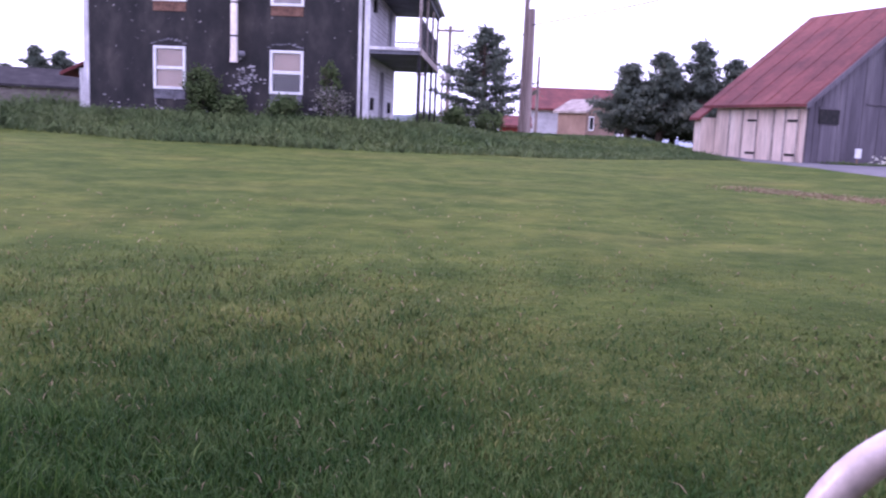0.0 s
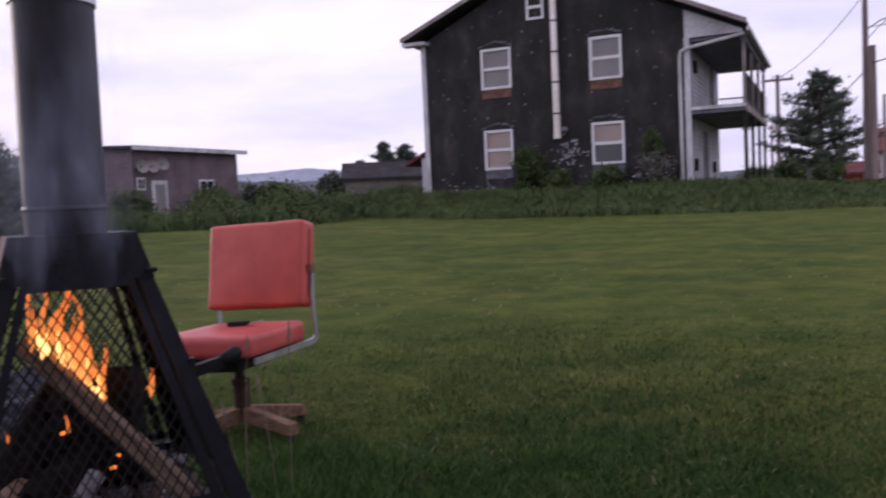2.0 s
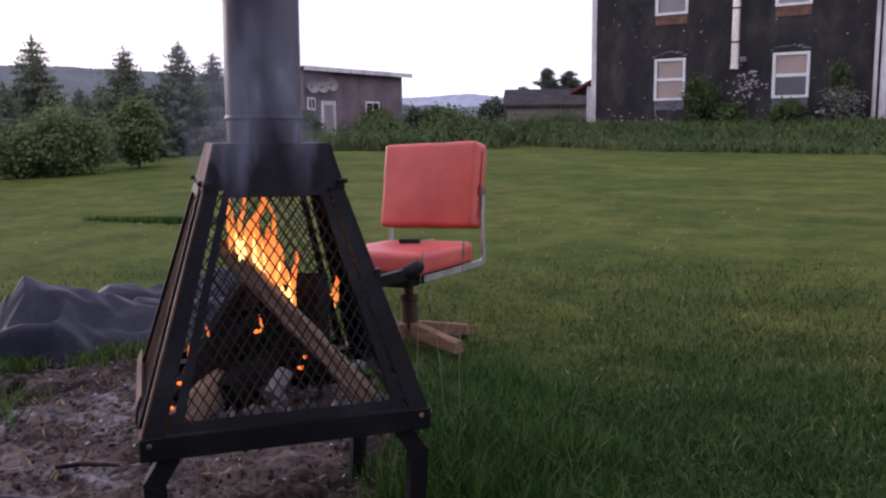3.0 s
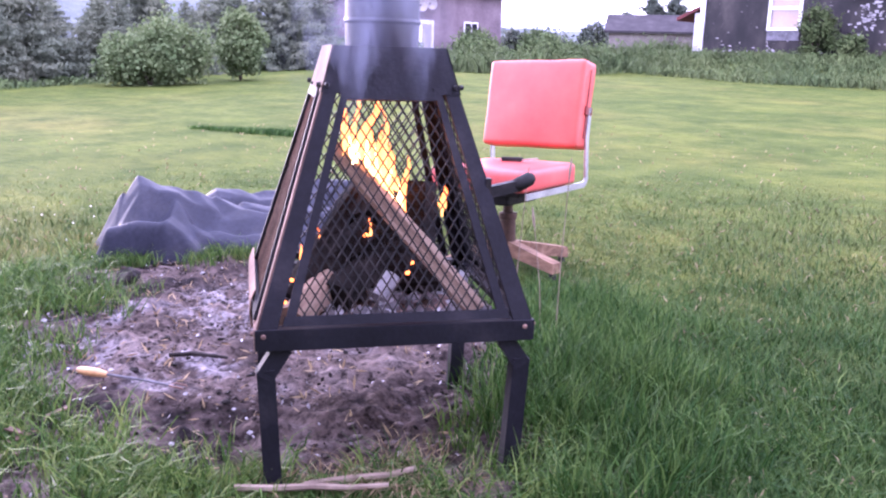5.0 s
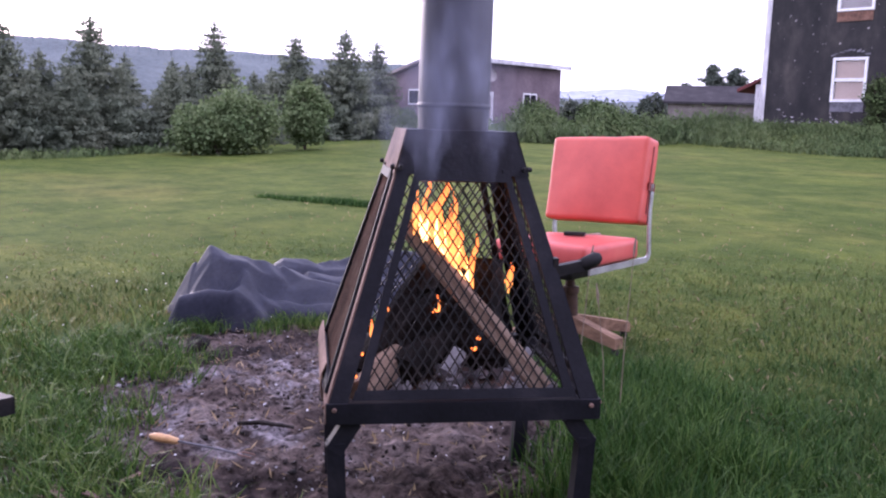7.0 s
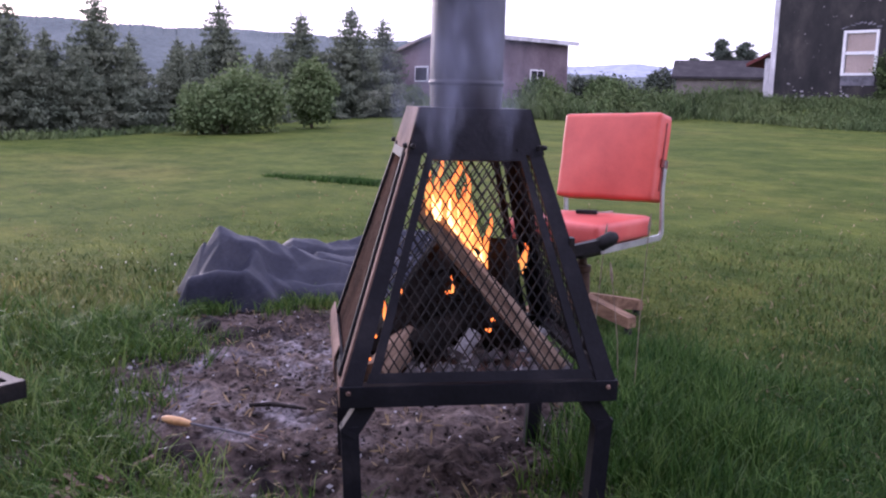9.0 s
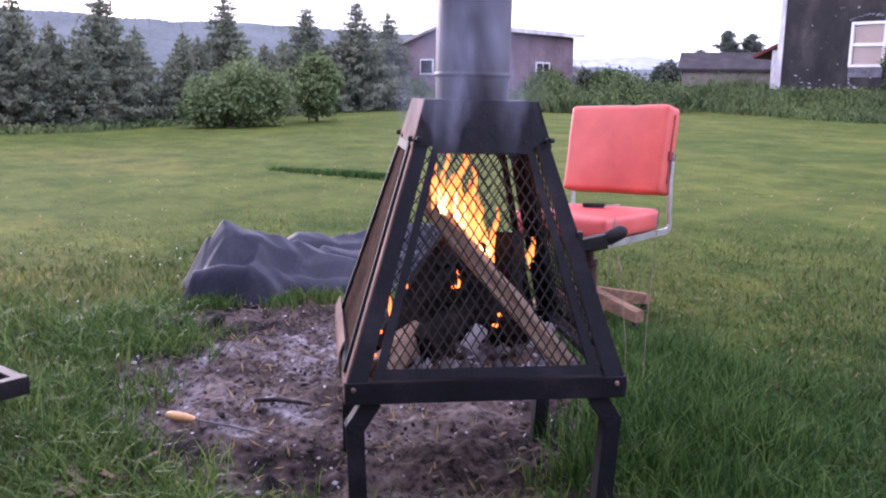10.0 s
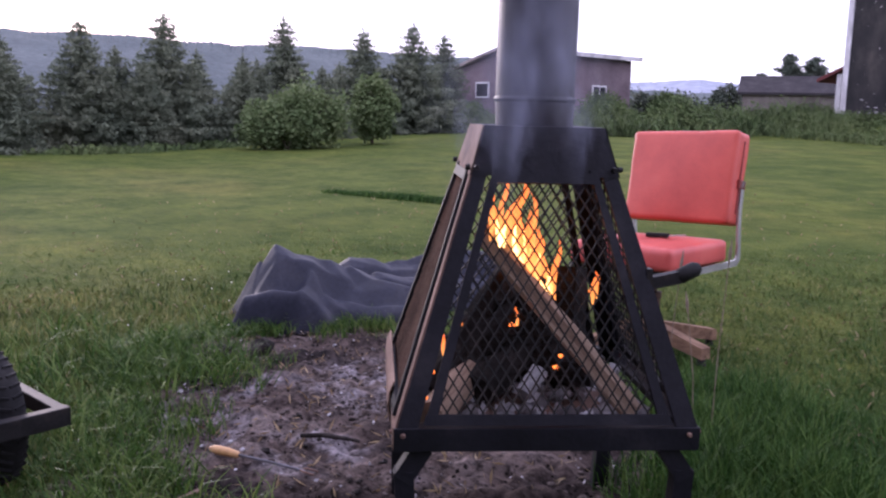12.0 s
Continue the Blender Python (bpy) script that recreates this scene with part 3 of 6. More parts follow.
wins = [("window", -10.82, -9.73, 4.65, 6.02, "greyblind", "greyblind", "brownpatch"), ("window", -7.05, -5.99, 4.62, 6.00, "greyblind", "greyblind", "brownpatch"),
        ("window", -10.80, -9.76, 1.92, 3.27, "blind", "blind", "greypatch"), ("window", -7.05, -5.98, 1.90, 3.26, "blind", "room", "greypatch"),
        ("window", -9.13, -8.52, 6.80, 7.64, "greyblind", "greyblind", None)]

# gable wall as a frame of solid blocks round the openings
cols = [(HX0, -10.81, []), (-10.81, -9.745, [(1.92, 3.27), (4.65, 6.02)]), (-9.745, -7.05, []), (-7.05, -5.985, [(1.90, 3.26), (4.62, 6.00)]), (-5.985, HX1, [])]
for x0, x1, holes in cols:
    z = BASE
    for h0, h1 in holes:
        hp("wall_panel", B((x0, HY0, z), (x1, HY0 + 0.22, h0)), "tarwall")
        z = h1
    hp("wall_panel", B((x0, HY0, z), (x1, HY0 + 0.22, 6.14)), "tarwall")
slope = (APZ - 6.62) / (APX - HX0)
bm = bmesh.new()
prism(bm, [(HX0, HY0, 6.14), (HX1, HY0, 6.14), (HX1, HY0, 6.50), (APX, HY0, APZ - 0.12), (HX0, HY0, 6.50)], (0, 0.22, 0))
hp("gable_wall", bm, "tarwall", label="black tar-papered gable wall with peeling scraps")
hp("side_wall", B((HX0, HY0 + 0.22, BASE), (HX0 + 0.2, HY1, 6.3)), "tarwall")
hp("back_wall", B((HX0, HY1, BASE), (HX1, HY1 + 0.2, 6.3)), "clap")
sw = hp("porch_wall", B((HX1 - 0.2, HY0 + 0.22, BASE), (HX1, HY1, 6.1)), "clap", label="white clapboard wall under the porch")
for i in range(34):
    z = BASE + 0.12 + i * 0.155
    hp("clapboard", P([(HX1, HY0 + 0.05, z), (HX1 + 0.028, HY0 + 0.05, z), (HX1 + 0.006, HY0 + 0.05, z + 0.15), (HX1, HY0 + 0.05, z + 0.15)], (0, HY1 - HY0 - 0.05, 0)), "clap")
hp("floor_slab", B((HX0 + 0.2, HY0 + 0.22, 3.5), (HX1 - 0.2, HY1, 3.6)), "room")

# roof
t = 0.10
for nm, e0, e1 in (("roof_slope", (-13.60, 6.53), (APX, APZ)), ("roof_slope", (APX, APZ), (-2.2, 5.815))):
    poly = [(e0[0], 27.55, e0[1]), (e1[0], 27.55, e1[1]), (e1[0], 27.55, e1[1] + t), (e0[0], 27.55, e0[1] + t)]
    hp(nm, P(poly, (0, 9.3, 0)), "roofdark")
for e0, e1 in (((-13.62, 6.50), (APX, APZ - 0.03)), ((APX, APZ - 0.03), (-2.18, 5.785))):
    hp("bargeboard", P([(e0[0], 27.50, e0[1]), (e1[0], 27.50, e1[1]), (e1[0], 27.50, e1[1] + 0.15), (e0[0], 27.50, e0[1] + 0.15)], (0, 0.045, 0)), "fascia", label="weathered bargeboard along the gable")
hp("eave_soffit", B((-13.58, 27.6, 6.46), (HX0, 36.6, 6.50)), "fascia")
hp("eave_return", B((-13.60, 27.56, 6.37), (-12.7, 27.95, 6.47)), "whitepaint")
# trim boards
hp("corner_board", B((HX0 - 0.16, HY0 - 0.035, BASE), (HX0 + 0.01, HY0 + 0.1, 6.35)), "whitepaint", label="white corner board")
hp("corner_board", B((HX1 - 0.02, HY0 - 0.035, BASE), (HX1 + 0.15, HY0 + 0.1, 5.62)), "whitepaint")
hp("downspout", T([(HX1 - 0.14, HY0 - 0.10, 0.9), (HX1 - 0.14, HY0 - 0.10, 5.05), (HX1 - 0.10, HY0 - 0.10, 5.22), (HX1 + 0.1, HY0 - 0.10, 5.3), (-2.27, HY0 - 0.10, 5.56)], 0.055, 10), "whitepaint", label="white downspout bent along the porch roof")
# porch
hp("porch_gable_panel", P([(HX1, 27.98, 5.62), (-2.35, 27.98, 5.62), (-2.35, 27.98, 5.72), (HX1, 27.98, 6.5)], (0, 0.08, 0)), "clap", label="pale boards closing the porch gable")
hp("porch_ceiling", B((HX1, 28.06, 5.50), (-2.2, 36.6, 5.60)), "soffit")
hp("porch_beam", B((-2.41, 28.0, 5.38), (-2.27, 36.5, 5.50)), "soffit")
hp("gutter", B((-2.2, 27.5, 5.56), (-2.08, 36.8, 5.70), 0.03), "whitepaint")
hp("balcony_deck", B((HX1, 28.02, 3.28), (-2.3, 36.4, 3.44)), "soffit")
hp("deck_edge", B((HX1, 27.97, 3.40), (-2.28, 28.02, 3.50)), "whitepaint")
hp("deck_edge", B((-2.3, 27.97, 3.27), (-2.25, 36.4, 3.49)), "fascia")
for y in (28.15, 30.8, 33.5, 36.2):
    for z0, z1 in ((0.85, 3.28), (3.44, 5.4)):
        hp("porch_post", B((-2.38, y - 0.045, z0), (-2.29, y + 0.045, z1), 0.008), "darkiron" if z0 < 2 else "fascia")
for z in (3.62, 4.42):
    hp("porch_rail", B((-2.37, 28.15, z), (-2.31, 36.2, z + 0.06)), "darkiron")
for i in range(52):
    y = 28.3 + i * 0.152
    hp("baluster", B((-2.35, y, 3.66), (-2.33, y + 0.045, 4.43)), "darkiron")
for z in (3.62, 4.42):
    hp("porch_rail", B((HX1 + 0.05, 36.15, z), (-2.35, 36.21, z + 0.06)), "whitepaint")
for i in range(12):
    hp("baluster", B((HX1 + 0.15 + i * 0.15, 36.16, 3.66), (HX1 + 0.18 + i * 0.15, 36.2, 4.43)), "whitepaint")
for z0, z1, y in ((0.95, 2.95, 31.6), (3.46, 5.4, 33.6)):
    dr = hp("porch_door", B((HX1 + 0.03, y, z0), (HX1 + 0.07, y + 0.85, z1)), "greypatch", label="grey porch door")
    hp("door_frame", B((HX1 + 0.028, y - 0.08, z0), (HX1 + 0.06, y - 0.005, z1 + 0.08)), "whitepaint")
    hp("door_frame", B((HX1 + 0.028, y + 0.855, z0), (HX1 + 0.06, y + 0.93, z1 + 0.08)), "whitepaint")
for y, z in ((29.3, 1.55), (34.0, 1.55), (29.6, 4.75)):
    hp("wall_box", B((HX1 + 0.03, y, z), (HX1 + 0.13, y + 0.25, z + 0.4), 0.02), "darkiron", label="dark meter box")

# windows: frame, meeting rail, panes, blind behind, patch of bare board below, scraps of trim above
for nm, x0, x1, z0, z1, up_m, lo_m, patch in wins:
    w = new("window")
    w.parent = house
    w.location = ((x0 + x1) / 2 + 8.5, 0, (z0 + z1) / 2 - 0.9)
    fw = 0.085
    y0, y1 = HY0 - 0.04, HY0 + 0.09
    for lo, hi in (((x0, y0, z0), (x0 + fw, y1, z1)), ((x1 - fw, y0, z0), (x1, y1, z1)), ((x0 + fw, y0, z0), (x1 - fw, y1, z0 + fw)), ((x0 + fw, y0, z1 - fw), (x1 - fw, y1, z1))):
        hp("frame", B(lo, hi, 0.008), "vinylwhite", w)
    zm = (z0 + z1) / 2
    hp("meeting_rail", B((x0 + fw, y0 + 0.02, zm - 0.05), (x1 - fw, y1, zm + 0.05), 0.006), "vinylwhite", w)
    for a, c, mm in ((z0 + fw, zm - 0.05, lo_m), (zm + 0.05, z1 - fw, up_m)):
        g = hp("pane", B((x0 + fw, HY0 + 0.035, a), (x1 - fw, HY0 + 0.043, c)), "glass", w)
        g.visible_shadow = False
        hp("blind", B((x0 + fw, HY0 + 0.10, a), (x1 - fw, HY0 + 0.12, c)), mm, w)
    if patch:
        bm = B((x0 + 0.02, HY0 - 0.022, z0 - 0.30), (x1 - 0.02, HY0 - 0.002, z0 - 0.012))
        hp("patch_board", bm, patch, w, "bare board under the window")
        rr = random.Random(int(x0 * 10))
        for i in range(9):
            bm = bmesh.new()
            xa = x0 - 0.08 + i * (x1 - x0 + 0.1) / 9
            za = z1 + 0.07 + 0.13 * math.sin(i / 8 * math.pi) ** 0.7 + rr.uniform(-0.015, 0.015)
            beam(bm, (xa, HY0 - 0.012, za), (xa + rr.uniform(0.07, 0.15), HY0 - 0.012, za + rr.uniform(-0.03, 0.05)), 0.02, rr.uniform(0.02, 0.06))
            hp("head_trim", bm, "greypatch", w, "scrap of old arched trim")

# flue pipe on brackets
hp("flue_pipe", T([(-8.12, 27.72, 2.95), (-8.12, 27.72, 9.6)], 0.115, 20), "stainless", label="stainless flue pipe, sunset glow in its pale colour")
for z in (3.6, 4.62, 5.6, 6.6, 7.6):
    hp("flue_band", T([(-8.12, 27.72, z), (-8.12, 27.72, z + 0.05)], 0.125, 20), "darkiron")
    hp("flue_bracket", B((-8.14, 27.83, z), (-8.10, 28.0, z + 0.04)), "darkiron")
hp("flue_tee", T([(-8.12, 27.72, 2.82), (-8.12, 27.72, 2.98)], 0.13, 20), "stainless")
hp("flue_tee", T([(-8.12, 27.72, 3.1), (-7.88, 27.95, 3.1)], 0.10, 14), "greypatch")
# scraps of old white paint on the wall below the flue and low down
bm = bmesh.new()
rr = random.Random(5)
for i in range(120):
    if i < 60:
        x, z = rr.gauss(-7.85, 0.24), rr.gauss(2.35, 0.22)
    else:
        x, z = rr.uniform(HX0 + 0.2, HX1 - 0.3), 1.1 + abs(rr.gauss(0, 0.28))
    w, h = rr.uniform(0.03, 0.13), rr.uniform(0.02, 0.08)
    prism(bm, [(x, HY0 - 0.004, z), (x + w, HY0 - 0.004, z + rr.uniform(-0.03, 0.03)), (x + w * 0.8, HY0 - 0.004, z + h), (x - 0.02, HY0 - 0.004, z + h * 0.8)], (0, -0.008, 0))
tagged(hp("flaking_paint", bm, "oldwhite", label="flakes of old pale paint"), kind="stuff")


# ---- generic small building ----
def gable_house(name, m, wx, wy, h, rise, wall_m, roof_m, label, windows=(), over=0.3, door=None, ridge="x"):
    """Body with a gable roof. The ridge runs along x or y. windows: (face, u, z, w, h)."""
    ob = thing(name, m, label, "house" if name != "barn" else "barn")
    bm = bmesh.new()
    if ridge == "x":
        prism(bm, [(0, 0, 0), (0, wy, 0), (0, wy, h), (0, wy / 2, h + rise), (0, 0, h)], (wx, 0, 0))
    else:
        prism(bm, [(0, 0, 0), (wx, 0, 0), (wx, 0, h), (wx / 2, 0, h + rise), (0, 0, h)], (0, wy, 0))
    part("wall", bm, wall_m, ob)
    s = rise / ((wy if ridge == "x" else wx) / 2)
    o = over
    for sg in (0, 1):
        if ridge == "x":
            e = -o if sg == 0 else wy + o
            poly = [(-o, e, h - s * o), (-o, wy / 2, h + rise), (-o, wy / 2, h + rise + 0.14), (-o, e, h - s * o + 0.14)]
            part("roof", P([Vector(p) + Vector((0, 0, 0.004)) for p in poly], (wx + 2 * o, 0, 0)), roof_m, ob)
        else:
            e = -o if sg == 0 else wx + o
            poly = [(e, -o, h - s * o), (wx / 2, -o, h + rise), (wx / 2, -o, h + rise + 0.14), (e, -o, h - s * o + 0.14)]
            part("roof", P([Vector(p) + Vector((0, 0, 0.004)) for p in poly], (0, wy + 2 * o, 0)), roof_m, ob)
    for face, u, z, w, hh in windows:
        wd = new("window")
        wd.parent = ob
        if face == "f":
            part("frame", B((u, -0.05, z), (u + w, -0.005, z + hh), 0.01), "vinylwhite", wd)
            part("pane", B((u + 0.07, -0.058, z + 0.07), (u + w - 0.07, -0.052, z + hh - 0.07)), "room", wd)
        else:
            part("frame", B((-0.05, u, z), (-0.005, u + w, z + hh), 0.01), "vinylwhite", wd)
            part("pane", B((-0.058, u + 0.07, z + 0.07), (-0.052, u + w - 0.07, z + hh - 0.07)), "room", wd)
    return ob


# lean-to with a red roof behind the dark house
lt = thing("lean_to", pose(-15.2, 30.0, 0.9), "small lean-to with red roof and white posts beside the house", "shed")
part("roof", P([(0.3, 0, 1.42), (2.3, 0, 2.35), (2.3, 0, 2.47), (0.3, 0, 1.54)], (0, 3.2, 0)), "redroof", lt)
part("wall", B((0.75, 0.6, -0.2), (2.28, 3.0, 1.45)), "stone", lt)
part("post", B((0.95, 0.1, -0.2), (1.12, 0.25, 1.70)), "whitepaint", lt, "white post")
part("post", B((2.05, 0.1, -0.2), (2.2, 0.25, 2.2)), "whitepaint", lt)

lowh = gable_house("bungalow", pose(-28.1, 47.5, 0.55, 0, 0, 28), 5.2, 4.5, 2.0, 0.95, "stone", "roofdark", "low grey bungalow with dark roof across the field")

# ---- purple-grey shed with satellite dishes ----
shed = thing("shed", pose(-22.2, 23.3, 0.3), "purple-grey sided shed with sloping roof and satellite dishes", "shed")
part("wall", P([(-5.6, 0, -0.2), (0, 0, -0.2), (0, 0, 2.92), (-1.6, 0, 3.02), (-5.6, 0, 1.98)], (0, 5.8, 0)), "shed", shed)
bm = bmesh.new()
for i in range(22):
    z = 0.1 + i * 0.14
    box(bm, (0.0, 0.02, z), (0.012, 5.78, z + 0.012))
part("siding_line", bm, "shed", shed)
part("roof", P([(-5.85, -0.25, 1.93), (-1.6, -0.25, 3.03), (-1.6, -0.25, 3.14), (-5.85, -0.25, 2.04)], (0, 6.3, 0)), "fascia", shed)
part("roof", P([(-1.6, -0.25, 3.03), (0.28, -0.25, 2.93), (0.28, -0.25, 3.05), (-1.6, -0.25, 3.14)], (0, 6.35, 0)), "roofdark", shed)
part("fascia", B((0.28, -0.25, 2.90), (0.32, 6.1, 3.06)), "whitepaint", shed, "pale fascia under the roof edge")
for x0, x1, z0, z1 in ((-2.9, -2.15, 1.3, 1.9),):
    wd = new("window")
    wd.parent = shed
    part("frame", B((x0, -0.05, z0), (x1, -0.006, z1), 0.01), "vinylwhite", wd)
    part("pane", B((x0 + 0.06, -0.056, z0 + 0.06), (x1 - 0.06, -0.051, z1 - 0.06)), "room", wd)
for y0, y1, z0, z1 in ((3.4, 4.25, 1.35, 1.88), (-0.35 + 0.5, 0.55, 1.5, 1.95)):
    wd = new("window")
    wd.parent = shed
    part("frame", B((0.006, y0, z0), (0.05, y1, z1), 0.01), "vinylwhite", wd)
    part("pane", B((0.051, y0 + 0.06, z0 + 0.06), (0.056, (y0 + y1) / 2 - 0.03, z1 - 0.06)), "room", wd)
    part("pane", B((0.051, (y0 + y1) / 2 + 0.03, z0 + 0.06), (0.056, y1 - 0.06, z1 - 0.06)), "room", wd)
door = part("door", B((0.013, 0.85, 0.0), (0.05, 1.65, 1.85), 0.01), "whitepaint", shed, "white door with a glass panel")
part("door_glass", B((0.051, 1.0, 0.75), (0.056, 1.5, 1.7)), "greyblind", door)
for y, z in ((0.66, 2.35), (1.17, 2.44), (0.15, 2.33)):
    bm = bmesh.new()
    bmesh.ops.create_uvsphere(bm, u_segments=20, v_segments=10, radius=0.30)
    bmesh.ops.delete(bm, geom=[v for v in bm.verts if v.co.z > -0.14], context="VERTS")
    bmesh.ops.transform(bm, matrix=pose(0.32, y, z, 0, 78, -15) @ Matrix.Translation((0, 0, 0.2)), verts=bm.verts)
    d = part("satellite_dish", bm, "greyblind", shed, "round grey satellite dish")
    part("dish_arm", T([(0.0, y, z - 0.1), (0.3, y, z)], 0.02, 8), "darkiron", d)
ladder = thing("plank", pose(-23.1, 19.8, 0.1), "grey plank leaning on a heap by the shed", "plank")
part("board", P([(0, 0, 0), (0.12, 0.0, 0), (0.55, 0.3, 1.1), (0.43, 0.3, 1.1)], (0, 0.05, 0.0)), "greypatch", ladder)

# ---- old barn ----
barn = thing("barn", Matrix(((0.904, -0.426, 0, 9.1), (0.426, 0.904, 0, 26.27), (0, 0, 1, 0.40), (0, 0, 0, 1))), "old weathered barn with a rusty red roof", "barn")
GW, GD, GH, GR = 7.8, 3.9, 1.92, 2.95
prof = [(0, 0, -0.2), (GW, 0, -0.2), (GW, 0, GH), (GW / 2, 0, GH + GR), (0, 0, GH)]
part("gable_wall", P(prof, (0, 0.12, 0)), "barngrey", barn, "grey weathered board gable")
part("gable_wall", P([Vector(p) + Vector((0, GD - 0.12, 0)) for p in prof], (0, 0.12, 0)), "barngrey", barn)
part("side_wall", B((0.0, 0.12, -0.2), (0.12, GD - 0.12, GH)), "barnpale", barn, "pale weathered board wall with doors")
part("side_wall", B((GW - 0.12, 0.12, -0.2), (GW, GD - 0.12, GH)), "barngrey", barn)
rr = random.Random(8)
for i in range(34):
    x = 0.02 + i * 0.228
    top = GH + GR * (1 - abs(x + 0.11 - GW / 2) / (GW / 2)) - 0.12
    part("board", B((x, -0.03 - rr.uniform(0, 0.012), -0.2 + rr.uniform(0, 0.1)), (x + 0.205 + rr.uniform(0, 0.018), -0.003, top)), "barngrey", barn)
for i in range(20):
    y = 0.02 + i * 0.193
    part("board", B((-0.03 - rr.uniform(0, 0.012), y, -0.2 + rr.uniform(0, 0.08)), (-0.003, y + 0.178 + rr.uniform(0, 0.012), GH - 0.05)), "barnpale", barn)
for sg in (0, 1):
    e = -0.35 if sg == 0 else GW + 0.35
    zz = GH - 0.35 * GR / (GW / 2)
    part("roof", P([(e, -0.3, zz + 0.01), (GW / 2, -0.3, GH + GR + 0.01), (GW / 2, -0.3, GH + GR + 0.10), (e, -0.3, zz + 0.10)], (0, GD + 0.6, 0)), "redroof", barn, "rusty red sheet-metal roof")
for i in range(6):
    y = -0.2 + i * 0.80
    part("roof_seam", P([(-0.36, y, zz + 0.10), (GW / 2, y, GH + GR + 0.10), (GW / 2, y, GH + GR + 0.112), (-0.36, y, zz + 0.112)], (0, 0.02, 0)), "redroof", barn)
part("bargeboard", P([(-0.36, -0.33, zz - 0.06), (GW / 2, -0.33, GH + GR - 0.05), (GW / 2, -0.33, GH + GR + 0.12), (-0.36, -0.33, zz + 0.11)], (0, 0.03, 0)), "barngrey", barn)
part("bargeboard", P([(GW + 0.36, -0.33, zz - 0.06), (GW / 2, -0.33, GH + GR - 0.05), (GW / 2, -0.33, GH + GR + 0.12), (GW + 0.36, -0.33, zz + 0.11)], (0, 0.03, 0)), "barngrey", barn)
for y0, y1, z1 in ((0.22, 1.25, 1.62), (1.9, 3.2, 1.62)):
    dr = part("door", B((-0.075, y0, -0.1), (-0.045, y1, z1)), "barnpale", barn, "plank barn door")
    for yy in (y0, (y0 + y1) / 2, y1 - 0.05):
        part("batten", B((-0.095, yy, -0.1), (-0.077, yy + 0.05, z1)), "fascia", dr)
    for z in (0.25, 1.25):
        part("hinge", B((-0.10, y0 + 0.06, z), (-0.079, y0 + 0.45, z + 0.07)), "darkiron", dr)
wd = part("window", B((0.38, -0.075, 1.22), (1.15, -0.045, 1.66)), "darkiron", barn, "small dark barn window")
part("frame", B((0.34, -0.085, 1.64), (1.19, -0.046, 1.70)), "barngrey", wd)
for x in (3.35, 3.95):
    part("loft_window", B((x, -0.075, 2.55), (x + 0.30, -0.045, 3.25)), "greypatch", barn, "pale loft window")
part("loft_hatch", B((3.30, -0.078, 2.0), (4.1, -0.045, 2.45)), "greypatch", barn)
part("batten", B((2.2, -0.08, 1.85), (7.5, -0.045, 1.9)), "barngrey", barn)
part("lean_to_roof", P([(-0.8, GD - 0.1, 1.25), (0.15, GD - 0.1, 1.95), (0.15, GD - 0.1, 2.04), (-0.8, GD - 0.1, 1.34)], (0, 0.5, 0)), "redroof", barn)
part("lean_to_wall", B((-0.6, GD + 0.02, -0.2), (0.1, GD + 0.35, 1.36)), "barnpale", barn)
sg = thing("sign", pose(10.75, 26.55, 0.45, 0, 0, 20), "small plain white board standing by the barn", "sign")
part("panel", B((-0.11, -0.01, 0.22), (0.11, 0.01, 0.5), 0.005), "sign", sg)
part("stake", B((-0.02, 0.012, -0.05), (0.02, 0.03, 0.45)), "board", sg)

# ---- houses across the street ----
white_h = gable_house("white_house", pose(2.57, 61.5, 0.85, 0, 0, -3), 7.0, 6, 1.95, 1.45, "clap", "redroof", "white house with a red roof across the street", [("f", 4.5, 0.8, 0.6, 0.8)])
tan_h = gable_house("tan_house", pose(5.95, 56.0, 0.8, 0, 0, 38), 2.7, 2.6, 1.75, 0.70, "tan", "fascia", "tan bungalow with white trim and porch steps", [("f", 1.35, 0.75, 0.7, 0.75), ("f", 0.25, 0.55, 0.45, 0.9)], 0.25, None, "y")
st = part("porch_stair", P([(1.9, -1.2, -0.2), (3.0, -1.2, -0.2), (3.0, -1.2, 0.75)], (0, 1.0, 0)), "whitepaint", tan_h, "white porch stair")
low_w = gable_house("white_garage", pose(-3.6, 70, 0.9, 0, 0, 0), 4.2, 4, 1.25, 0.5, "clap", "roofdark", "low white garage with dark roof", [("f", 2.4, 0.4, 0.5, 0.5)])
red_s = gable_house("red_shed", pose(0.5, 52, 0.9, 0, 0, 0), 1.6, 2, 0.55, 0.45, "redcar", "redroof", "low red shed behind the pole")


# ---- poles and wires ----
def utility_pole(x, y, h, r, label, arm=0.0, lean=0.0, box_at=0.0):
    z0 = ground_z(x, y)
    ob = thing("utility_pole", pose(x, y, z0 - 0.1), label, "utility pole", "poles along the street")
    smooth(part("shaft", T([(0, 0, 0), (lean * 0.5, 0, h / 2), (lean, 0, h)], [r, r * 0.88, r * 0.75], 14), "pole", ob))
    if arm:
        part("crossarm", B((lean - arm, -0.05, h - 0.32), (lean + arm, 0.05, h - 0.2)), "pole", ob)
        for s in (-0.9, -0.3, 0.3, 0.9):
            part("insulator", T([(lean + s * arm, 0, h - 0.2), (lean + s * arm, 0, h - 0.05)], 0.035, 8), "greyblind", ob)
    if box_at:
        smooth(part("transformer", T([(0.0, -0.28, box_at), (0.0, -0.28, box_at + 0.7)], 0.17, 14), "greyblind", ob))
    return ob


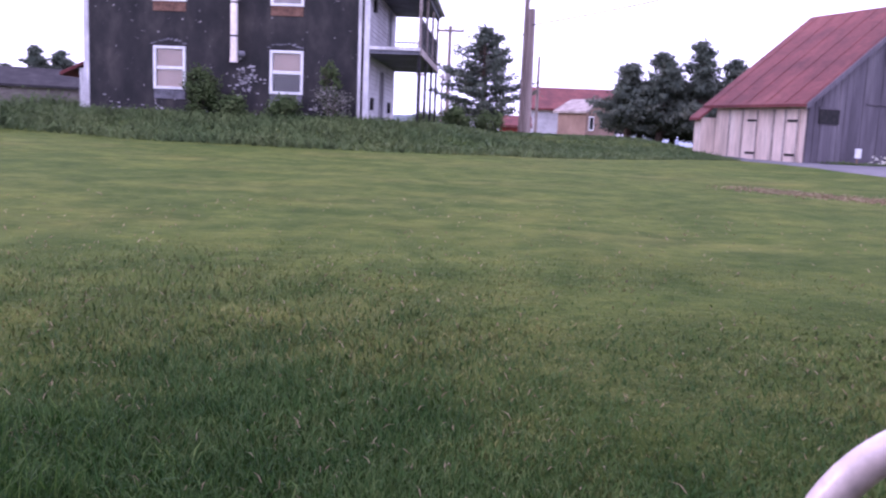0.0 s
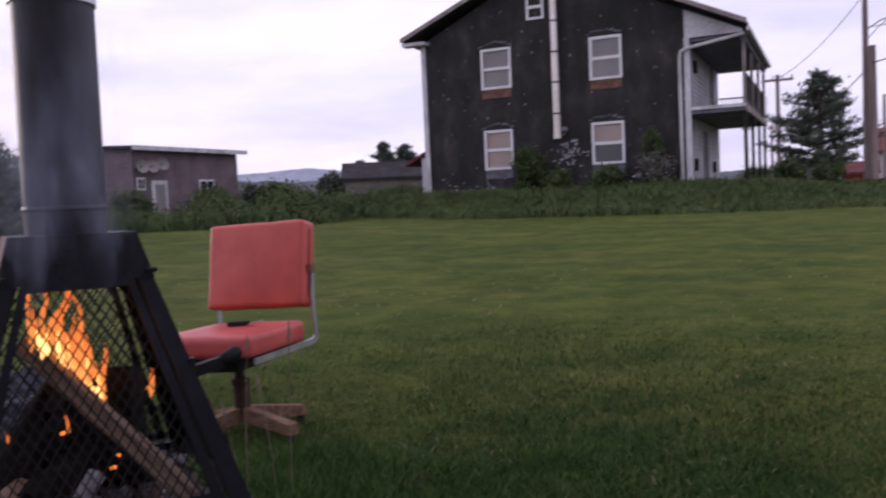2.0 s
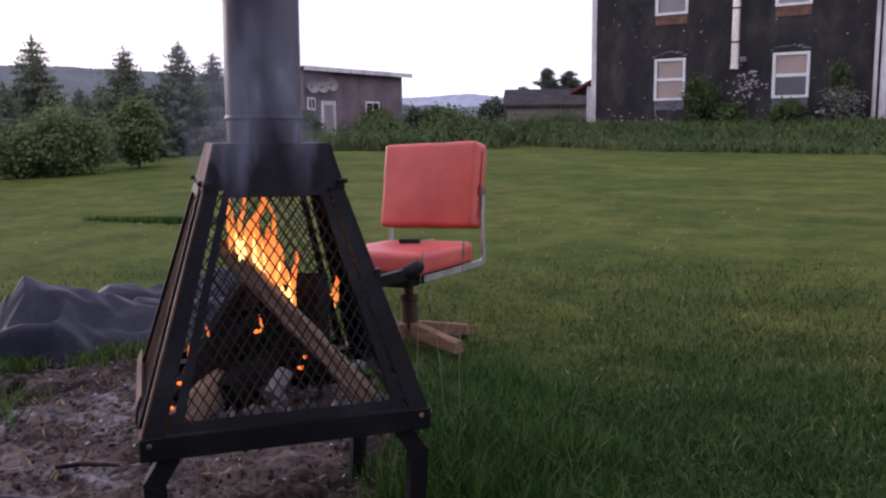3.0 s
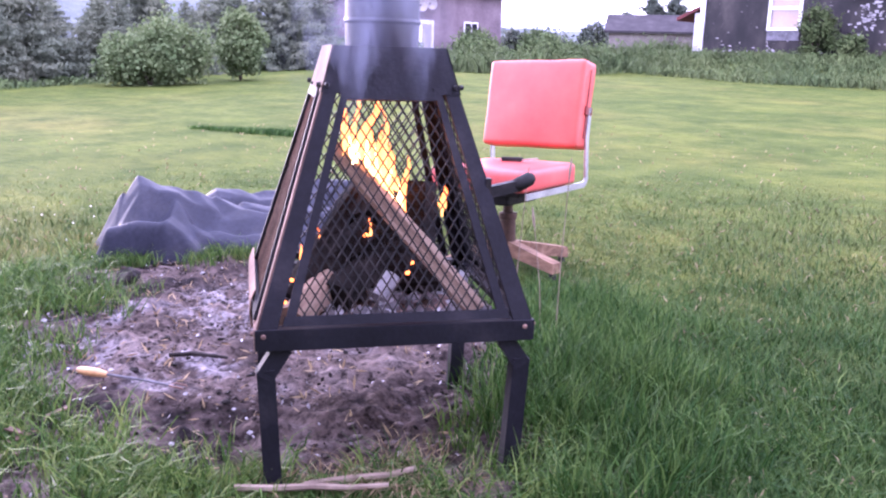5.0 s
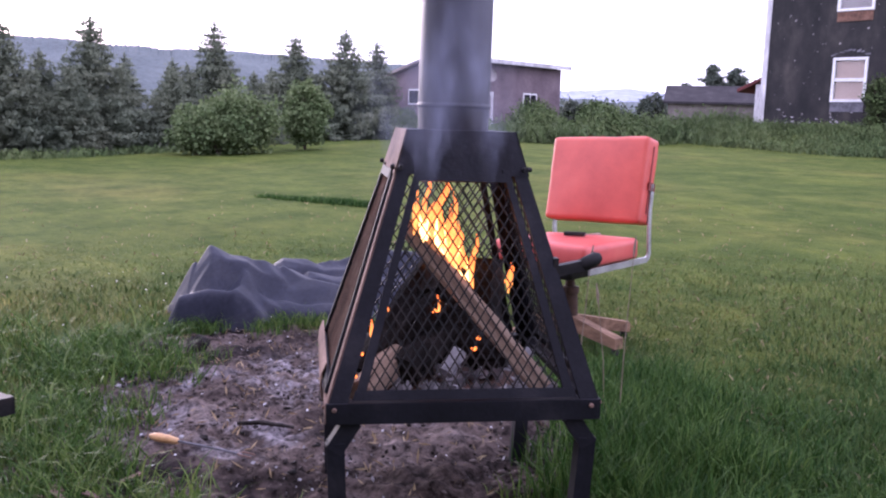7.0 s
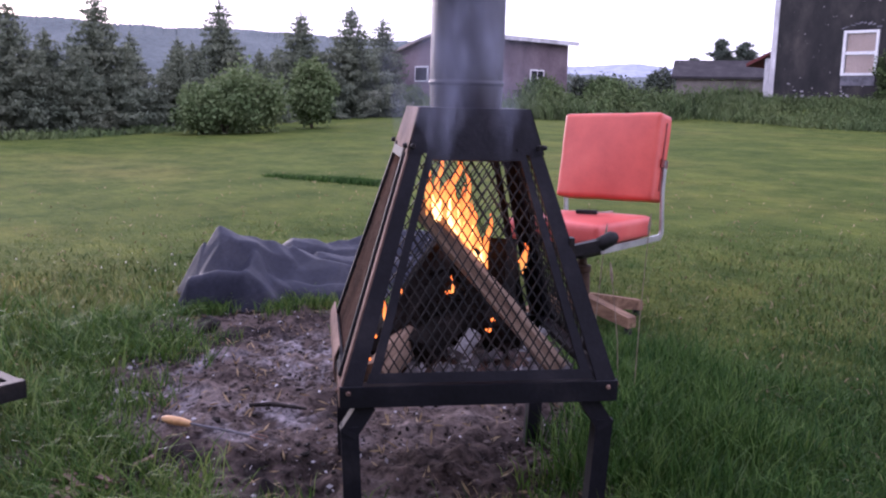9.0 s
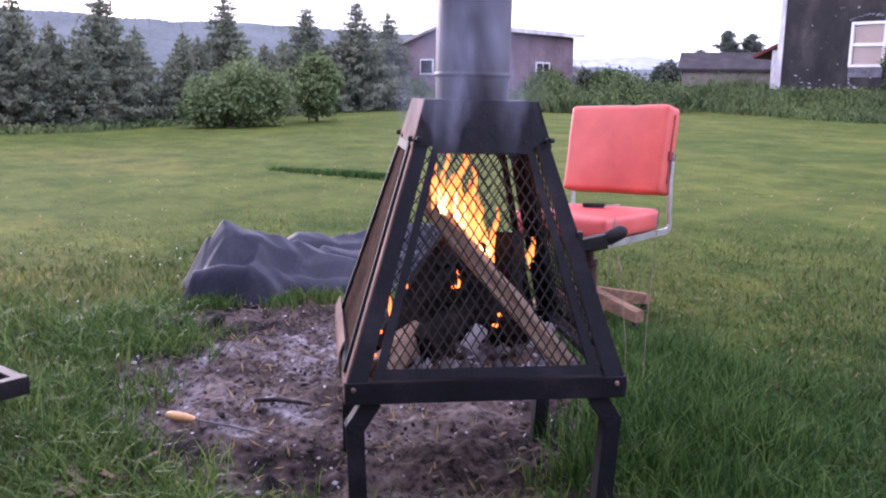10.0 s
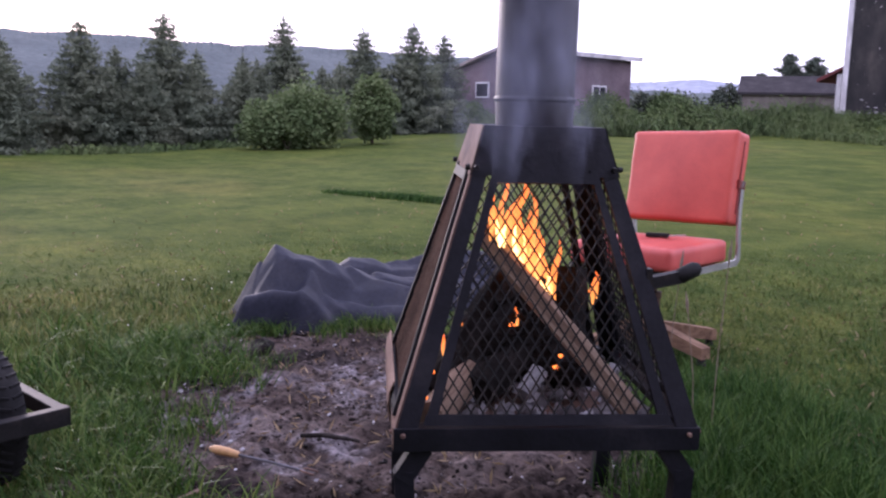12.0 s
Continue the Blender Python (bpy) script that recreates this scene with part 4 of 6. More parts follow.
lamp_pole = utility_pole(1.18, 34.8, 7.2, 0.12, "tall weathered street lamp pole", 0.18)
smooth(part("lamp_arm", T([(0, 0, 5.45), (0.5, -0.02, 5.75), (1.1, -0.05, 5.9), (1.9, -0.1, 5.93)], 0.03, 8), "alu", lamp_pole))
part("lamp_arm", T([(0, 0, 5.05), (0.35, -0.02, 5.45), (0.75, -0.04, 5.78)], 0.02, 8), "alu", lamp_pole)
smooth(part("lamp_head", T([(1.85, -0.1, 5.92), (2.05, -0.1, 5.95), (2.3, -0.1, 5.93), (2.45, -0.1, 5.9)], [0.05, 0.10, 0.10, 0.04], 12), "greyblind", lamp_pole, "grey lamp head"))
utility_pole(1.40, 34.5, 4.85, 0.155, "short thick weathered pole beside the lamp pole", 0, -0.02)
utility_pole(2.3, 45.8, 4.1, 0.09, "thin weathered pole across the street", 0)
utility_pole(-2.4, 47.0, 5.6, 0.12, "far pole with crossarm and transformer", 0.75, 0, 2.7)
utility_pole(-5.2, 62.0, 4.2, 0.10, "distant weathered pole along the street", 0.3)
utility_pole(-4.1, 70.0, 4.6, 0.10, "distant weathered pole along the street", 0.3)


def wire(p, q, sag, r=0.014):
    cu = bpy.data.curves.new("cable", "CURVE")
    cu.dimensions = "3D"
    cu.bevel_depth, cu.bevel_resolution = r, 1
    sp = cu.splines.new("POLY")
    sp.points.add(20)
    for i in range(21):
        s = i / 20
        v = Vector(p).lerp(Vector(q), s)
        sp.points[i].co = (v.x, v.y, v.z - sag * 4 * s * (1 - s), 1)
    cu.materials.append(M["wire"])
    return tagged(new("cable", cu), "black overhead cable between the street poles", "cable", "street cables")


wire((1.38, 34.4, 5.1), (16, 24.5, 8.3), 0.35, 0.022)
wire((1.38, 34.5, 5.1), (-2.4, 47.0, 3.3), 0.35, 0.02)
wire((-2.4, 47, 3.1), (-5.2, 62, 3.6), 0.5)
wire((1.18, 34.8, 7.6), (-2.6, 47.0, 6.2), 0.4)
wire((1.18, 34.8, 7.6), (18, 30, 8.6), 0.4)
wire((1.18, 34.8, 6.4), (18, 34, 8.4), 0.3)
wire((2.3, 45.8, 3.6), (20, 42, 5.0), 0.4)


# ---- fire pit ----
PIT = pose(-1.5575, 1.991, 0.006, 0, 0.3, 54.2)
S0, Z0, S1, Z1, S2, Z2 = 0.306, 0.380, 0.150, 0.889, 0.131, 0.980
pit = thing("fire_pit", PIT, "black steel pyramid fire pit with mesh sides and stovepipe", "fire pit")
SL = math.hypot(Z1 - Z0, S0 - S1)


def face_m(k):
    """Frame of one sloping side: x across, y up the slope, z outwards."""
    up = Vector((0, S0 - S1, Z1 - Z0)).normalized()
    x = Vector((1, 0, 0))
    out = x.cross(up)
    m = Matrix(((x.x, up.x, out.x, 0), (x.y, up.y, out.y, -S0), (x.z, up.z, out.z, Z0), (0, 0, 0, 1)))
    return Matrix.Rotation(k * math.pi / 2, 4, "Z") @ m


def half_w(y):
    return S0 + (S1 - S0) * y / SL


for k in range(4):
    fm = face_m(k)
    side_mat = "rust" if k == 3 else "steel"
    # corner plates on both edges of the side, a slot, and the inner frame bar
    for sgn in (-1, 1):
        bm = bmesh.new()
        prism(bm, [(sgn * S0, 0, -0.004), (sgn * S1, SL, -0.004), (sgn * (S1 - 0.030), SL, -0.004), (sgn * (S0 - 0.042), 0, -0.004)], (0, 0, 0.008))
        bmesh.ops.transform(bm, matrix=fm, verts=bm.verts)
        part("corner_plate", bm, side_mat, pit)
        bm = bmesh.new()
        prism(bm, [(sgn * (S0 - 0.056), 0.01, -0.002), (sgn * (S1 - 0.040), SL, -0.002), (sgn * (S1 - 0.056), SL, -0.002), (sgn * (S0 - 0.078), 0.01, -0.002)], (0, 0, 0.012))
        bmesh.ops.transform(bm, matrix=fm, verts=bm.verts)
        part("mesh_bar", bm, "steel", pit)
    for y, hgt in ((0.006, 0.022), (SL - 0.03, 0.022)):
        w = half_w(y) - 0.05
        bm = bmesh.new()
        prism(bm, [(-w, y, 0.001), (w, y, 0.001), (w - 0.006, y + hgt, 0.001), (-w + 0.006, y + hgt, 0.001)], (0, 0, 0.010))
        bmesh.ops.transform(bm, matrix=fm, verts=bm.verts)
        part("mesh_bar", bm, "steel", pit)
    # expanded metal: two families of slanting strands inside the trapezoid
    bm = bmesh.new()
    dw, dh = 0.0242, 0.039
    y0, y1 = 0.012, SL - 0.01
    for fam in (-1, 1):
        sl = fam * (dw / dh)
        for i in range(-46, 47):
            xa = i * dw
            # clip x = xa + sl * (y - y0) against |x| <= half_w(y) - 0.06
            lo, hi = y0, y1
            for sd in (-1, 1):
                # sd * x <= a - g * y
                a, g = S0 - 0.060, (S0 - S1) / SL * 0.93
                co, ct = sd * sl + g, a - sd * (xa - sl * y0)
                if abs(co) < 1e-9:
                    continue
                if co > 0:
                    hi = min(hi, ct / co)
                else:
                    lo = max(lo, ct / co)
            if hi - lo < 0.01:
                continue
            beam(bm, (xa + sl * (lo - y0), lo, 0.0012 * fam), (xa + sl * (hi - y0), hi, 0.0012 * fam), 0.0032, 0.0024, (0, 0, 1))
    bmesh.ops.transform(bm, matrix=fm, verts=bm.verts)
    part("mesh_panel", bm, "rust" if k == 3 else "mesh", pit, "diamond expanded-metal panel")
    # base frame rail: an angle bar
    rm = Matrix.Rotation(k * math.pi / 2, 4, "Z")
    bm = bmesh.new()
    box(bm, (-S0 - 0.006, -S0 - 0.008, Z0 - 0.046), (S0 + 0.002, -S0 - 0.001, Z0 + 0.002), 0.0015)
    box(bm, (-S0 + 0.001, -S0, Z0 - 0.004), (S0 - 0.032, -S0 + 0.03, Z0 + 0.001))
    bmesh.ops.transform(bm, matrix=rm, verts=bm.verts)
    part("base_rail", bm, "rust" if k == 3 else "steel", pit)
    for x in (-S0 + 0.012, S0 - 0.016):
        bm = T([(x, -S0 - 0.009, Z0 - 0.012), (x, -S0 - 0.015, Z0 - 0.012)], [0.006, 0.004], 8)
        bmesh.ops.transform(bm, matrix=rm, verts=bm.verts)
        part("bolt", bm, "rust", pit)
    # hood panel
    bm = bmesh.new()
    hb, ht = S1 + 0.010, S2
    prism(bm, [(-hb, -hb, Z1 - 0.012), (hb, -hb, Z1 - 0.012), (ht, -ht, Z2), (-ht, -ht, Z2)], (0, 0.004, 0))
    bmesh.ops.transform(bm, matrix=rm, verts=bm.verts)
    part("hood_panel", bm, "rust" if k == 3 else "steel", pit)
    for x in (-hb + 0.014, hb - 0.014):
        bm = T([(x, -hb + 0.002, Z1 + 0.004), (x, -hb - 0.008, Z1 + 0.004)], [0.007, 0.005], 8)
        bmesh.ops.transform(bm, matrix=rm, verts=bm.verts)
        part("hood_bolt", bm, "darkiron", pit)
    # leg: short slanting shoulder, then straight down
    bm = bmesh.new()
    p0, p1, p2 = Vector((-S0 + 0.055, -S0 + 0.028, Z0 - 0.046)), Vector((-S0 + 0.016, -S0 + 0.020, Z0 - 0.105)), Vector((-S0 + 0.030, -S0 + 0.026, -0.03))
    beam(bm, p0, p1 + (p1 - p0) * 0.12, 0.040, 0.040, (0, 1, 0))
    beam(bm, p1 + Vector((0, 0, 0.012)), p2, 0.0395, 0.0395, (0, 1, 0))
    bmesh.ops.transform(bm, matrix=rm @ (Matrix.Scale(-1, 4, (1, 0, 0)) if k == 1 else Matrix.Identity(4)) @ (Matrix.Rotation(0, 4, "Z")), verts=bm.verts)
    if k == 1:
        bmesh.ops.transform(bm, matrix=Matrix.Rotation(-math.pi / 2, 4, "Z"), verts=bm.verts)
        bmesh.ops.recalc_face_normals(bm, faces=bm.faces)
    part("leg", bm, "steel", pit, "bent square-tube leg")
part("hood_top", B((-S2 + 0.004, -S2 + 0.004, Z2 - 0.006), (S2 - 0.004, S2 - 0.004, Z2)), "steel", pit)
part("fire_tray", B((-S0 + 0.032, -S0 + 0.032, Z0 - 0.045), (S0 - 0.032, S0 - 0.032, Z0 - 0.038)), "rust", pit)
pipe = smooth(part("stovepipe", T([(0, 0, Z2 - 0.004), (0, 0, Z2 + 0.05), (0, 0, 1.3), (0, 0, 1.53)], [0.087, 0.089, 0.089, 0.089], 40), "pipe", pit, "heat-stained grey stovepipe"))
smooth(part("pipe_seam", T([(0, 0, Z2 + 0.052), (0, 0, Z2 + 0.056), (0, 0, Z2 + 0.060), (0, 0, Z2 + 0.064)], [0.0905, 0.0925, 0.0925, 0.0905], 40), "pipe", pipe))
smooth(part("pipe_cap", T([(0, 0, 1.53 - 0.03), (0, 0, 1.53 + 0.002)], 0.094, 40), "alu", pipe, "bright metal band round the pipe top"))
bm = bmesh.new()
beam(bm, (0.205, -0.196, 0.655), (0.295, -0.186, 0.672), 0.022, 0.026)
beam(bm, (0.218, -0.208, 0.625), (0.218, -0.208, 0.693), 0.026, 0.012)
hnd = part("latch_handle", bm, "darkiron", pit, "dark latch handle")
smooth(part("knob", T([(0.287, -0.186, 0.668), (0.295, -0.186, 0.672), (0.328, -0.182, 0.688), (0.338, -0.181, 0.692)], [0.010, 0.017, 0.017, 0.010], 12), "darkiron", hnd))
# loose rusty side lip
bm = bmesh.new()
lip = [(-S0 - 0.004, Z0 + 0.045), (-S0 - 0.014, Z0 + 0.020), (-S0 - 0.017, Z0 - 0.010), (-S0 - 0.012, Z0 - 0.045)]
for (xa, za), (xb, zb) in zip(lip, lip[1:]):
    prism(bm, [(xa, S0 - 0.01, za), (xb, S0 - 0.01, zb), (xb, -S0 + 0.16, zb), (xa, -S0 + 0.16, za)], (0.003, 0, 0.001))
part("side_lip", bm, "rust", pit, "bent rusty lip on the side panel")


# ---- firewood, embers and flames ----
def split_log(name, p, q, r, material, seed, label, wedge=True):
    """A split log from p to q in the fire pit's axes, wedge-shaped in section and rough."""
    rg = random.Random(seed)
    a, c = PIT @ Vector(p), PIT @ Vector(q)
    ln = (c - a).length
    ob = tagged(new(name, bpy.data.meshes.new(name)), label, "firewood", "firewood in the fire pit")
    bm = bmesh.new()
    sec = [(-1.0, -0.75), (0.15, -1.0), (1.0, -0.55), (0.75, 0.55), (-0.1, 0.95), (-0.85, 0.4)] if wedge else [(math.cos(i * math.tau / 9), math.sin(i * math.tau / 9)) for i in range(9)]
    rows = []
    for i in range(9):
        s = i / 8
        rows.append([bm.verts.new((x * r * (1 + rg.uniform(-0.1, 0.1)), y * r * (1 + rg.uniform(-0.1, 0.1)), s * ln)) for x, y in sec])
    for r0, r1 in zip(rows, rows[1:]):
        for k in range(len(sec)):
            bm.faces.new((r0[k], r0[(k + 1) % len(sec)], r1[(k + 1) % len(sec)], r1[k]))
    bm.faces.new(list(reversed(rows[0])))
    bm.faces.new(rows[-1])
    bm.to_mesh(ob.data)
    bm.free()
    ob.data.materials.append(M[material])
    z = (c - a).normalized()
    ob.matrix_world = Matrix.Translation(a) @ z.to_track_quat("Z", "Y").to_matrix().to_4x4() @ Matrix.Rotation(rg.uniform(0, 0.6), 4, "Z")
    return ob


TR = Z0 - 0.037
split_log("log", (0.205, -0.215, TR + 0.034), (-0.105, 0.03, 0.735), 0.026, "split", 1, "pale split log leaning across the fire")
split_log("log", (-0.235, -0.215, TR + 0.032), (-0.06, 0.10, TR + 0.10), 0.034, "split", 2, "pale split log end lying in the ash")
split_log("log", (-0.22, -0.05, TR + 0.03), (0.0, 0.10, 0.66), 0.040, "char", 3, "charred log leaning in the fire")
split_log("log", (0.10, 0.05, TR + 0.01), (0.115, 0.10, 0.640), 0.058, "char", 4, "charred upright log with glowing edge")
split_log("log", (0.17, 0.20, TR + 0.03), (-0.05, 0.02, 0.60), 0.038, "char", 5, "charred log leaning in the fire")
split_log("log", (-0.18, 0.12, TR + 0.045), (0.16, -0.02, TR + 0.075), 0.045, "char", 6, "charred log lying in the ash", False)
split_log("log", (-0.12, -0.10, TR + 0.045), (0.08, 0.12, TR + 0.16), 0.045, "char", 7, "charred log lying in the ash", False)
split_log("log", (-0.02, -0.13, TR + 0.05), (0.02, -0.10, TR + 0.095), 0.021, "ash", 8, "log end burnt to pale ash", False)
split_log("log", (-0.20, 0.0, TR + 0.05), (-0.02, -0.02, 0.56), 0.036, "char", 9, "charred log leaning in the fire")

split_log("log", (-0.10, 0.15, TR + 0.05), (0.02, -0.02, 0.62), 0.042, "char", 12, "charred log leaning in the fire")
split_log("log", (0.15, -0.02, TR + 0.05), (-0.10, 0.12, 0.52), 0.045, "char", 13, "charred log leaning in the fire")
split_log("log", (-0.15, 0.05, TR + 0.12), (0.12, 0.06, TR + 0.15), 0.05, "char", 14, "charred log heaped on the others", False)

rng = np.random.default_rng(4)
n_a = 420
pts = np.stack([rng.uniform(-0.26, 0.26, n_a), rng.uniform(-0.26, 0.26, n_a), TR + rng.uniform(0.004, 0.03, n_a)], 1)
pw = np.array([PIT @ Vector(p) for p in pts])
ob = new("ash_bed", leaf_cards("ash_bed", pw, rng.uniform(0.02, 0.05, n_a), "ash", rng, 0, 1.2))
tagged(ob, "pale ash and cinders in the fire tray", "ash", kind="stuff")


def lump(name, p, r, material, seed, label, category, group=""):
    bm = bmesh.new()
    bmesh.ops.create_icosphere(bm, subdivisions=2, radius=r)
    off = Vector((seed * 1.7, seed * 0.9, 0))
    for v in bm.verts:
        v.co *= 1 + 0.55 * noise.noise(v.co / r * 1.1 + off)
        v.co.z *= 0.7
    ob = part(name, bm, material)
    ob.location = p
    return tagged(ob, label, category, group)


for i, (u, v, z, r) in enumerate(((0.055, -0.10, 0.445, 0.007), (0.07, -0.08, 0.465, 0.006), (-0.04, -0.05, 0.53, 0.007), (0.165, 0.085, 0.58, 0.008), (-0.225, -0.12, 0.44, 0.006), (-0.13, 0.02, 0.50, 0.006), (-0.245, -0.235, 0.42, 0.005))):
    lump("ember", PIT @ Vector((u, v, z)), r, "ember", i + 3, "glowing orange ember among the logs", "ember", "embers in the fire pit")


def flame(p, h, w, seed, material):
    """A tongue of fire: a flattened, twisting spindle that tapers to a point."""
    bm = bmesh.new()
    off = Vector((seed * 3.1, seed * 1.3, 0))
    rows = []
    for i in range(15):
        s = i / 14
        prof = w * (0.30 + 1.0 * s * (1 - s) * 2.6) * (1 - s) ** 0.55 + 0.0008
        c = Vector((0.28 * w * math.sin(s * 6 + seed) * 2 * s, 0.2 * w * math.cos(s * 5 + seed) * s, s * h))
        c += noise.noise_vector(Vector((0, 0, s * 3.3)) + off) * w * 0.9 * s
        tw = seed + s * 1.6
        rows.append([bm.verts.new(c + Vector((math.cos(a) * prof * math.cos(tw) - math.sin(a) * prof * 0.4 * math.sin(tw), math.cos(a) * prof * math.sin(tw) + math.sin(a) * prof * 0.4 * math.cos(tw), 0))) for a in [k * math.tau / 10 for k in range(10)]])
    for r0, r1 in zip(rows, rows[1:]):
        for k in range(10):
            bm.faces.new((r0[k], r0[(k + 1) % 10], r1[(k + 1) % 10], r1[k]))
    ob = part("flame", bm, material)
    ob.location = PIT @ Vector(p)
    smooth(ob, 80)
    return tagged(ob, "orange tongue of flame rising from the logs", "flame", "flames of the fire")


rf = random.Random(23)
for i in range(34):
    # tongues rise along the upper edge of the leaning log and gather above its middle
    s = rf.random() ** 0.8
    u, v, z = 0.075 - 0.165 * s + rf.gauss(0, 0.010), -0.05 + 0.065 * s + rf.gauss(0, 0.018), 0.53 + 0.175 * s
    hot = i % 2 == 0
    flame((u, v, z), rf.uniform(0.05, 0.11) if hot else rf.uniform(0.09, 0.19), rf.uniform(0.007, 0.013) if hot else rf.uniform(0.010, 0.020), i * 1.37, "flamecore" if hot else "flame")
for i, (u, v, z, h, w) in enumerate(((-0.03, 0.05, 0.63, 0.24, 0.030), (0.015, 0.06, 0.60, 0.25, 0.026), (0.035, 0.03, 0.55, 0.20, 0.024), (0.0, 0.02, 0.58, 0.22, 0.022))):
    flame((u, v, z), h, w, 40 + i * 2.1, "flame")
for u, v, z, h, w in ((0.178, 0.075, 0.55, 0.08, 0.008), (0.18, 0.05, 0.57, 0.06, 0.006), (-0.03, -0.06, 0.53, 0.045, 0.009), (-0.20, -0.10, 0.47, 0.05, 0.006), (-0.15, 0.0, 0.50, 0.04, 0.006)):
    flame((u, v, z), h, w, u * 50, "flame")

# smoke curling past the hood and pipe
for i, (u, v, z, w, h) in enumerate(((-0.10, -0.24, 0.80, 0.22, 0.62), (0.06, -0.20, 0.84, 0.20, 0.60), (-0.02, -0.17, 0.92, 0.28, 0.58), (-0.16, -0.16, 0.82, 0.30, 0.45))):
    bm = bmesh.new()
    thick = bm.verts.layers.float.new("thickness")
    rows = []
    for j in range(19):
        s = j / 18
        row = []
        for k in range(9):
            q = (k / 8 - 0.5) * w * (0.6 + 0.7 * s)
            off = 0.05 * math.sin(s * 5 + i * 2) * s
            vt = bm.verts.new((q + off, 0.02 * math.sin(k * 1.1 + s * 4 + i) + 0.02 * s, s * h))
            vt[thick] = math.sin(math.pi * k / 8) ** 1.5 * sstep(0, 0.25, s) * (1 - s) ** 0.8 * 1.25
            row.append(vt)
        rows.append(row)
    for r0, r1 in zip(rows, rows[1:]):
        for k in range(8):
            bm.faces.new((r0[k], r0[k + 1], r1[k + 1], r1[k]))
    o = part("smoke", bm, "smoke")
    o.matrix_world = PIT @ pose(u, v, z, 0, 0, -12 + 8 * i)
    smooth(o, 80)
    tagged(o, "thin bluish wisp of wood smoke", "smoke", "smoke of the fire")

# ---- red swivel chair ----
CH = (-2.275, 3.53)
chair = thing("swivel_chair", pose(CH[0], CH[1], ground_z(*CH) + 0.012, 0, -2.4, 4), "faded red vinyl swivel chair with aluminium frame on wooden feet", "chair")


def cushion(x0, x1, y0, y1, z0, z1, r, crown=0.012, seg=4, m=None):
    bm = bmesh.new()
    box(bm, (x0, y0, z0), (x1, y1, z1))
    bmesh.ops.bevel(bm, geom=list(bm.edges), offset=r, segments=seg, affect="EDGES", profile=0.6)
    bmesh.ops.triangulate(bm, faces=[f for f in bm.faces if len(f.verts) > 4])
    bmesh.ops.subdivide_edges(bm, edges=[e for e in bm.edges if e.calc_length() > 0.1], cuts=5, use_grid_fill=True)
    cx, cy, cz = (x0 + x1) / 2, (y0 + y1) / 2, (z0 + z1) / 2
    for v in bm.verts:
        fx, fy, fz = (v.co.x - cx) / (x1 - x0) * 2, (v.co.y - cy) / (y1 - y0) * 2, (v.co.z - cz) / (z1 - z0) * 2
        k = crown * (1 - min(1, fx * fx)) 
        v.co += Vector((0, 0, 0)) + noise.noise_vector(v.co * 9) * 0.003
        if (y1 - y0) < (z1 - z0):
            v.co.y += (-1 if fy < 0 else 1) * k * (1 - min(1, fz * fz)) if abs(fy) > 0.5 else 0
        else:
            v.co.z += (1 if fz > 0 else 0) * k * (1 - min(1, fy * fy)) if abs(fz) > 0.5 else 0
    if m is not None:
        bmesh.ops.transform(bm, matrix=m, verts=bm.verts)
    return bm


tilt = Matrix.Translation((0, 0.20, 0.60)) @ Matrix.Rotation(radians(-12), 4, "X") @ Matrix.Translation((0, -0.20, -0.60))
back = smooth(part("backrest", cushion(-0.258, 0.240, 0.150, 0.258, 0.512, 0.900, 0.024, 0.014, 4, tilt), "vinyl", chair, "faded orange-red padded backrest"), 60)
for xs_ in (-0.2585, 0.2405):
    part("piping", T([tilt @ Vector((xs_, 0.205, z)) for z in (0.56, 0.62, 0.75, 0.84, 0.86)], 0.004, 8), "piping", back)
seat = smooth(part("seat", cushion(-0.240, 0.235, -0.285, 0.160, 0.366, 0.458, 0.030, 0.012), "seatvinyl", chair, "faded pinkish red padded seat"), 60)
part("seat_pan", B((-0.20, -0.24, 0.344), (0.19, 0.14, 0.366), 0.004), "darkiron", chair)
for s in (-1, 1):
    bm = bmesh.new()
    x = s * 0.250 - 0.006
    pp = [tilt @ Vector((x, 0.225, 0.70)), tilt @ Vector((x, 0.232, 0.56)), Vector((x, 0.226, 0.385)), Vector((x, 0.216, 0.364)), Vector((x, 0.195, 0.357)), Vector((x * 0.97, -0.255, 0.352))]
    for a, c in zip(pp, pp[1:]):
        beam(bm, a, c + (c - a).normalized() * 0.004, 0.008, 0.026, (0, -1, 0.6))
    part("frame_bar", bm, "alu", chair, "bent aluminium frame bar")
    part("bracket", P([tilt @ Vector((x - s * 0.012, 0.190, 0.665)), tilt @ Vector((x - s * 0.012, 0.245, 0.665)), tilt @ Vector((x - s * 0.012, 0.245, 0.70)), tilt @ Vector((x - s * 0.012, 0.190, 0.70))], (s * 0.016, 0, 0)), "piping", chair)
part("tilt_mechanism", B((-0.09, -0.17, 0.290), (0.09, 0.07, 0.345), 0.012), "darkiron", chair)
smooth(part("column", T([(0, -0.03, 0.09), (0, -0.03, 0.21), (0, -0.03, 0.215), (0, -0.03, 0.24), (0, -0.03, 0.245), (0, -0.03, 0.30)], [0.036, 0.034, 0.040, 0.040, 0.022, 0.020], 18), "rustcol", chair, "rusty brown column"))
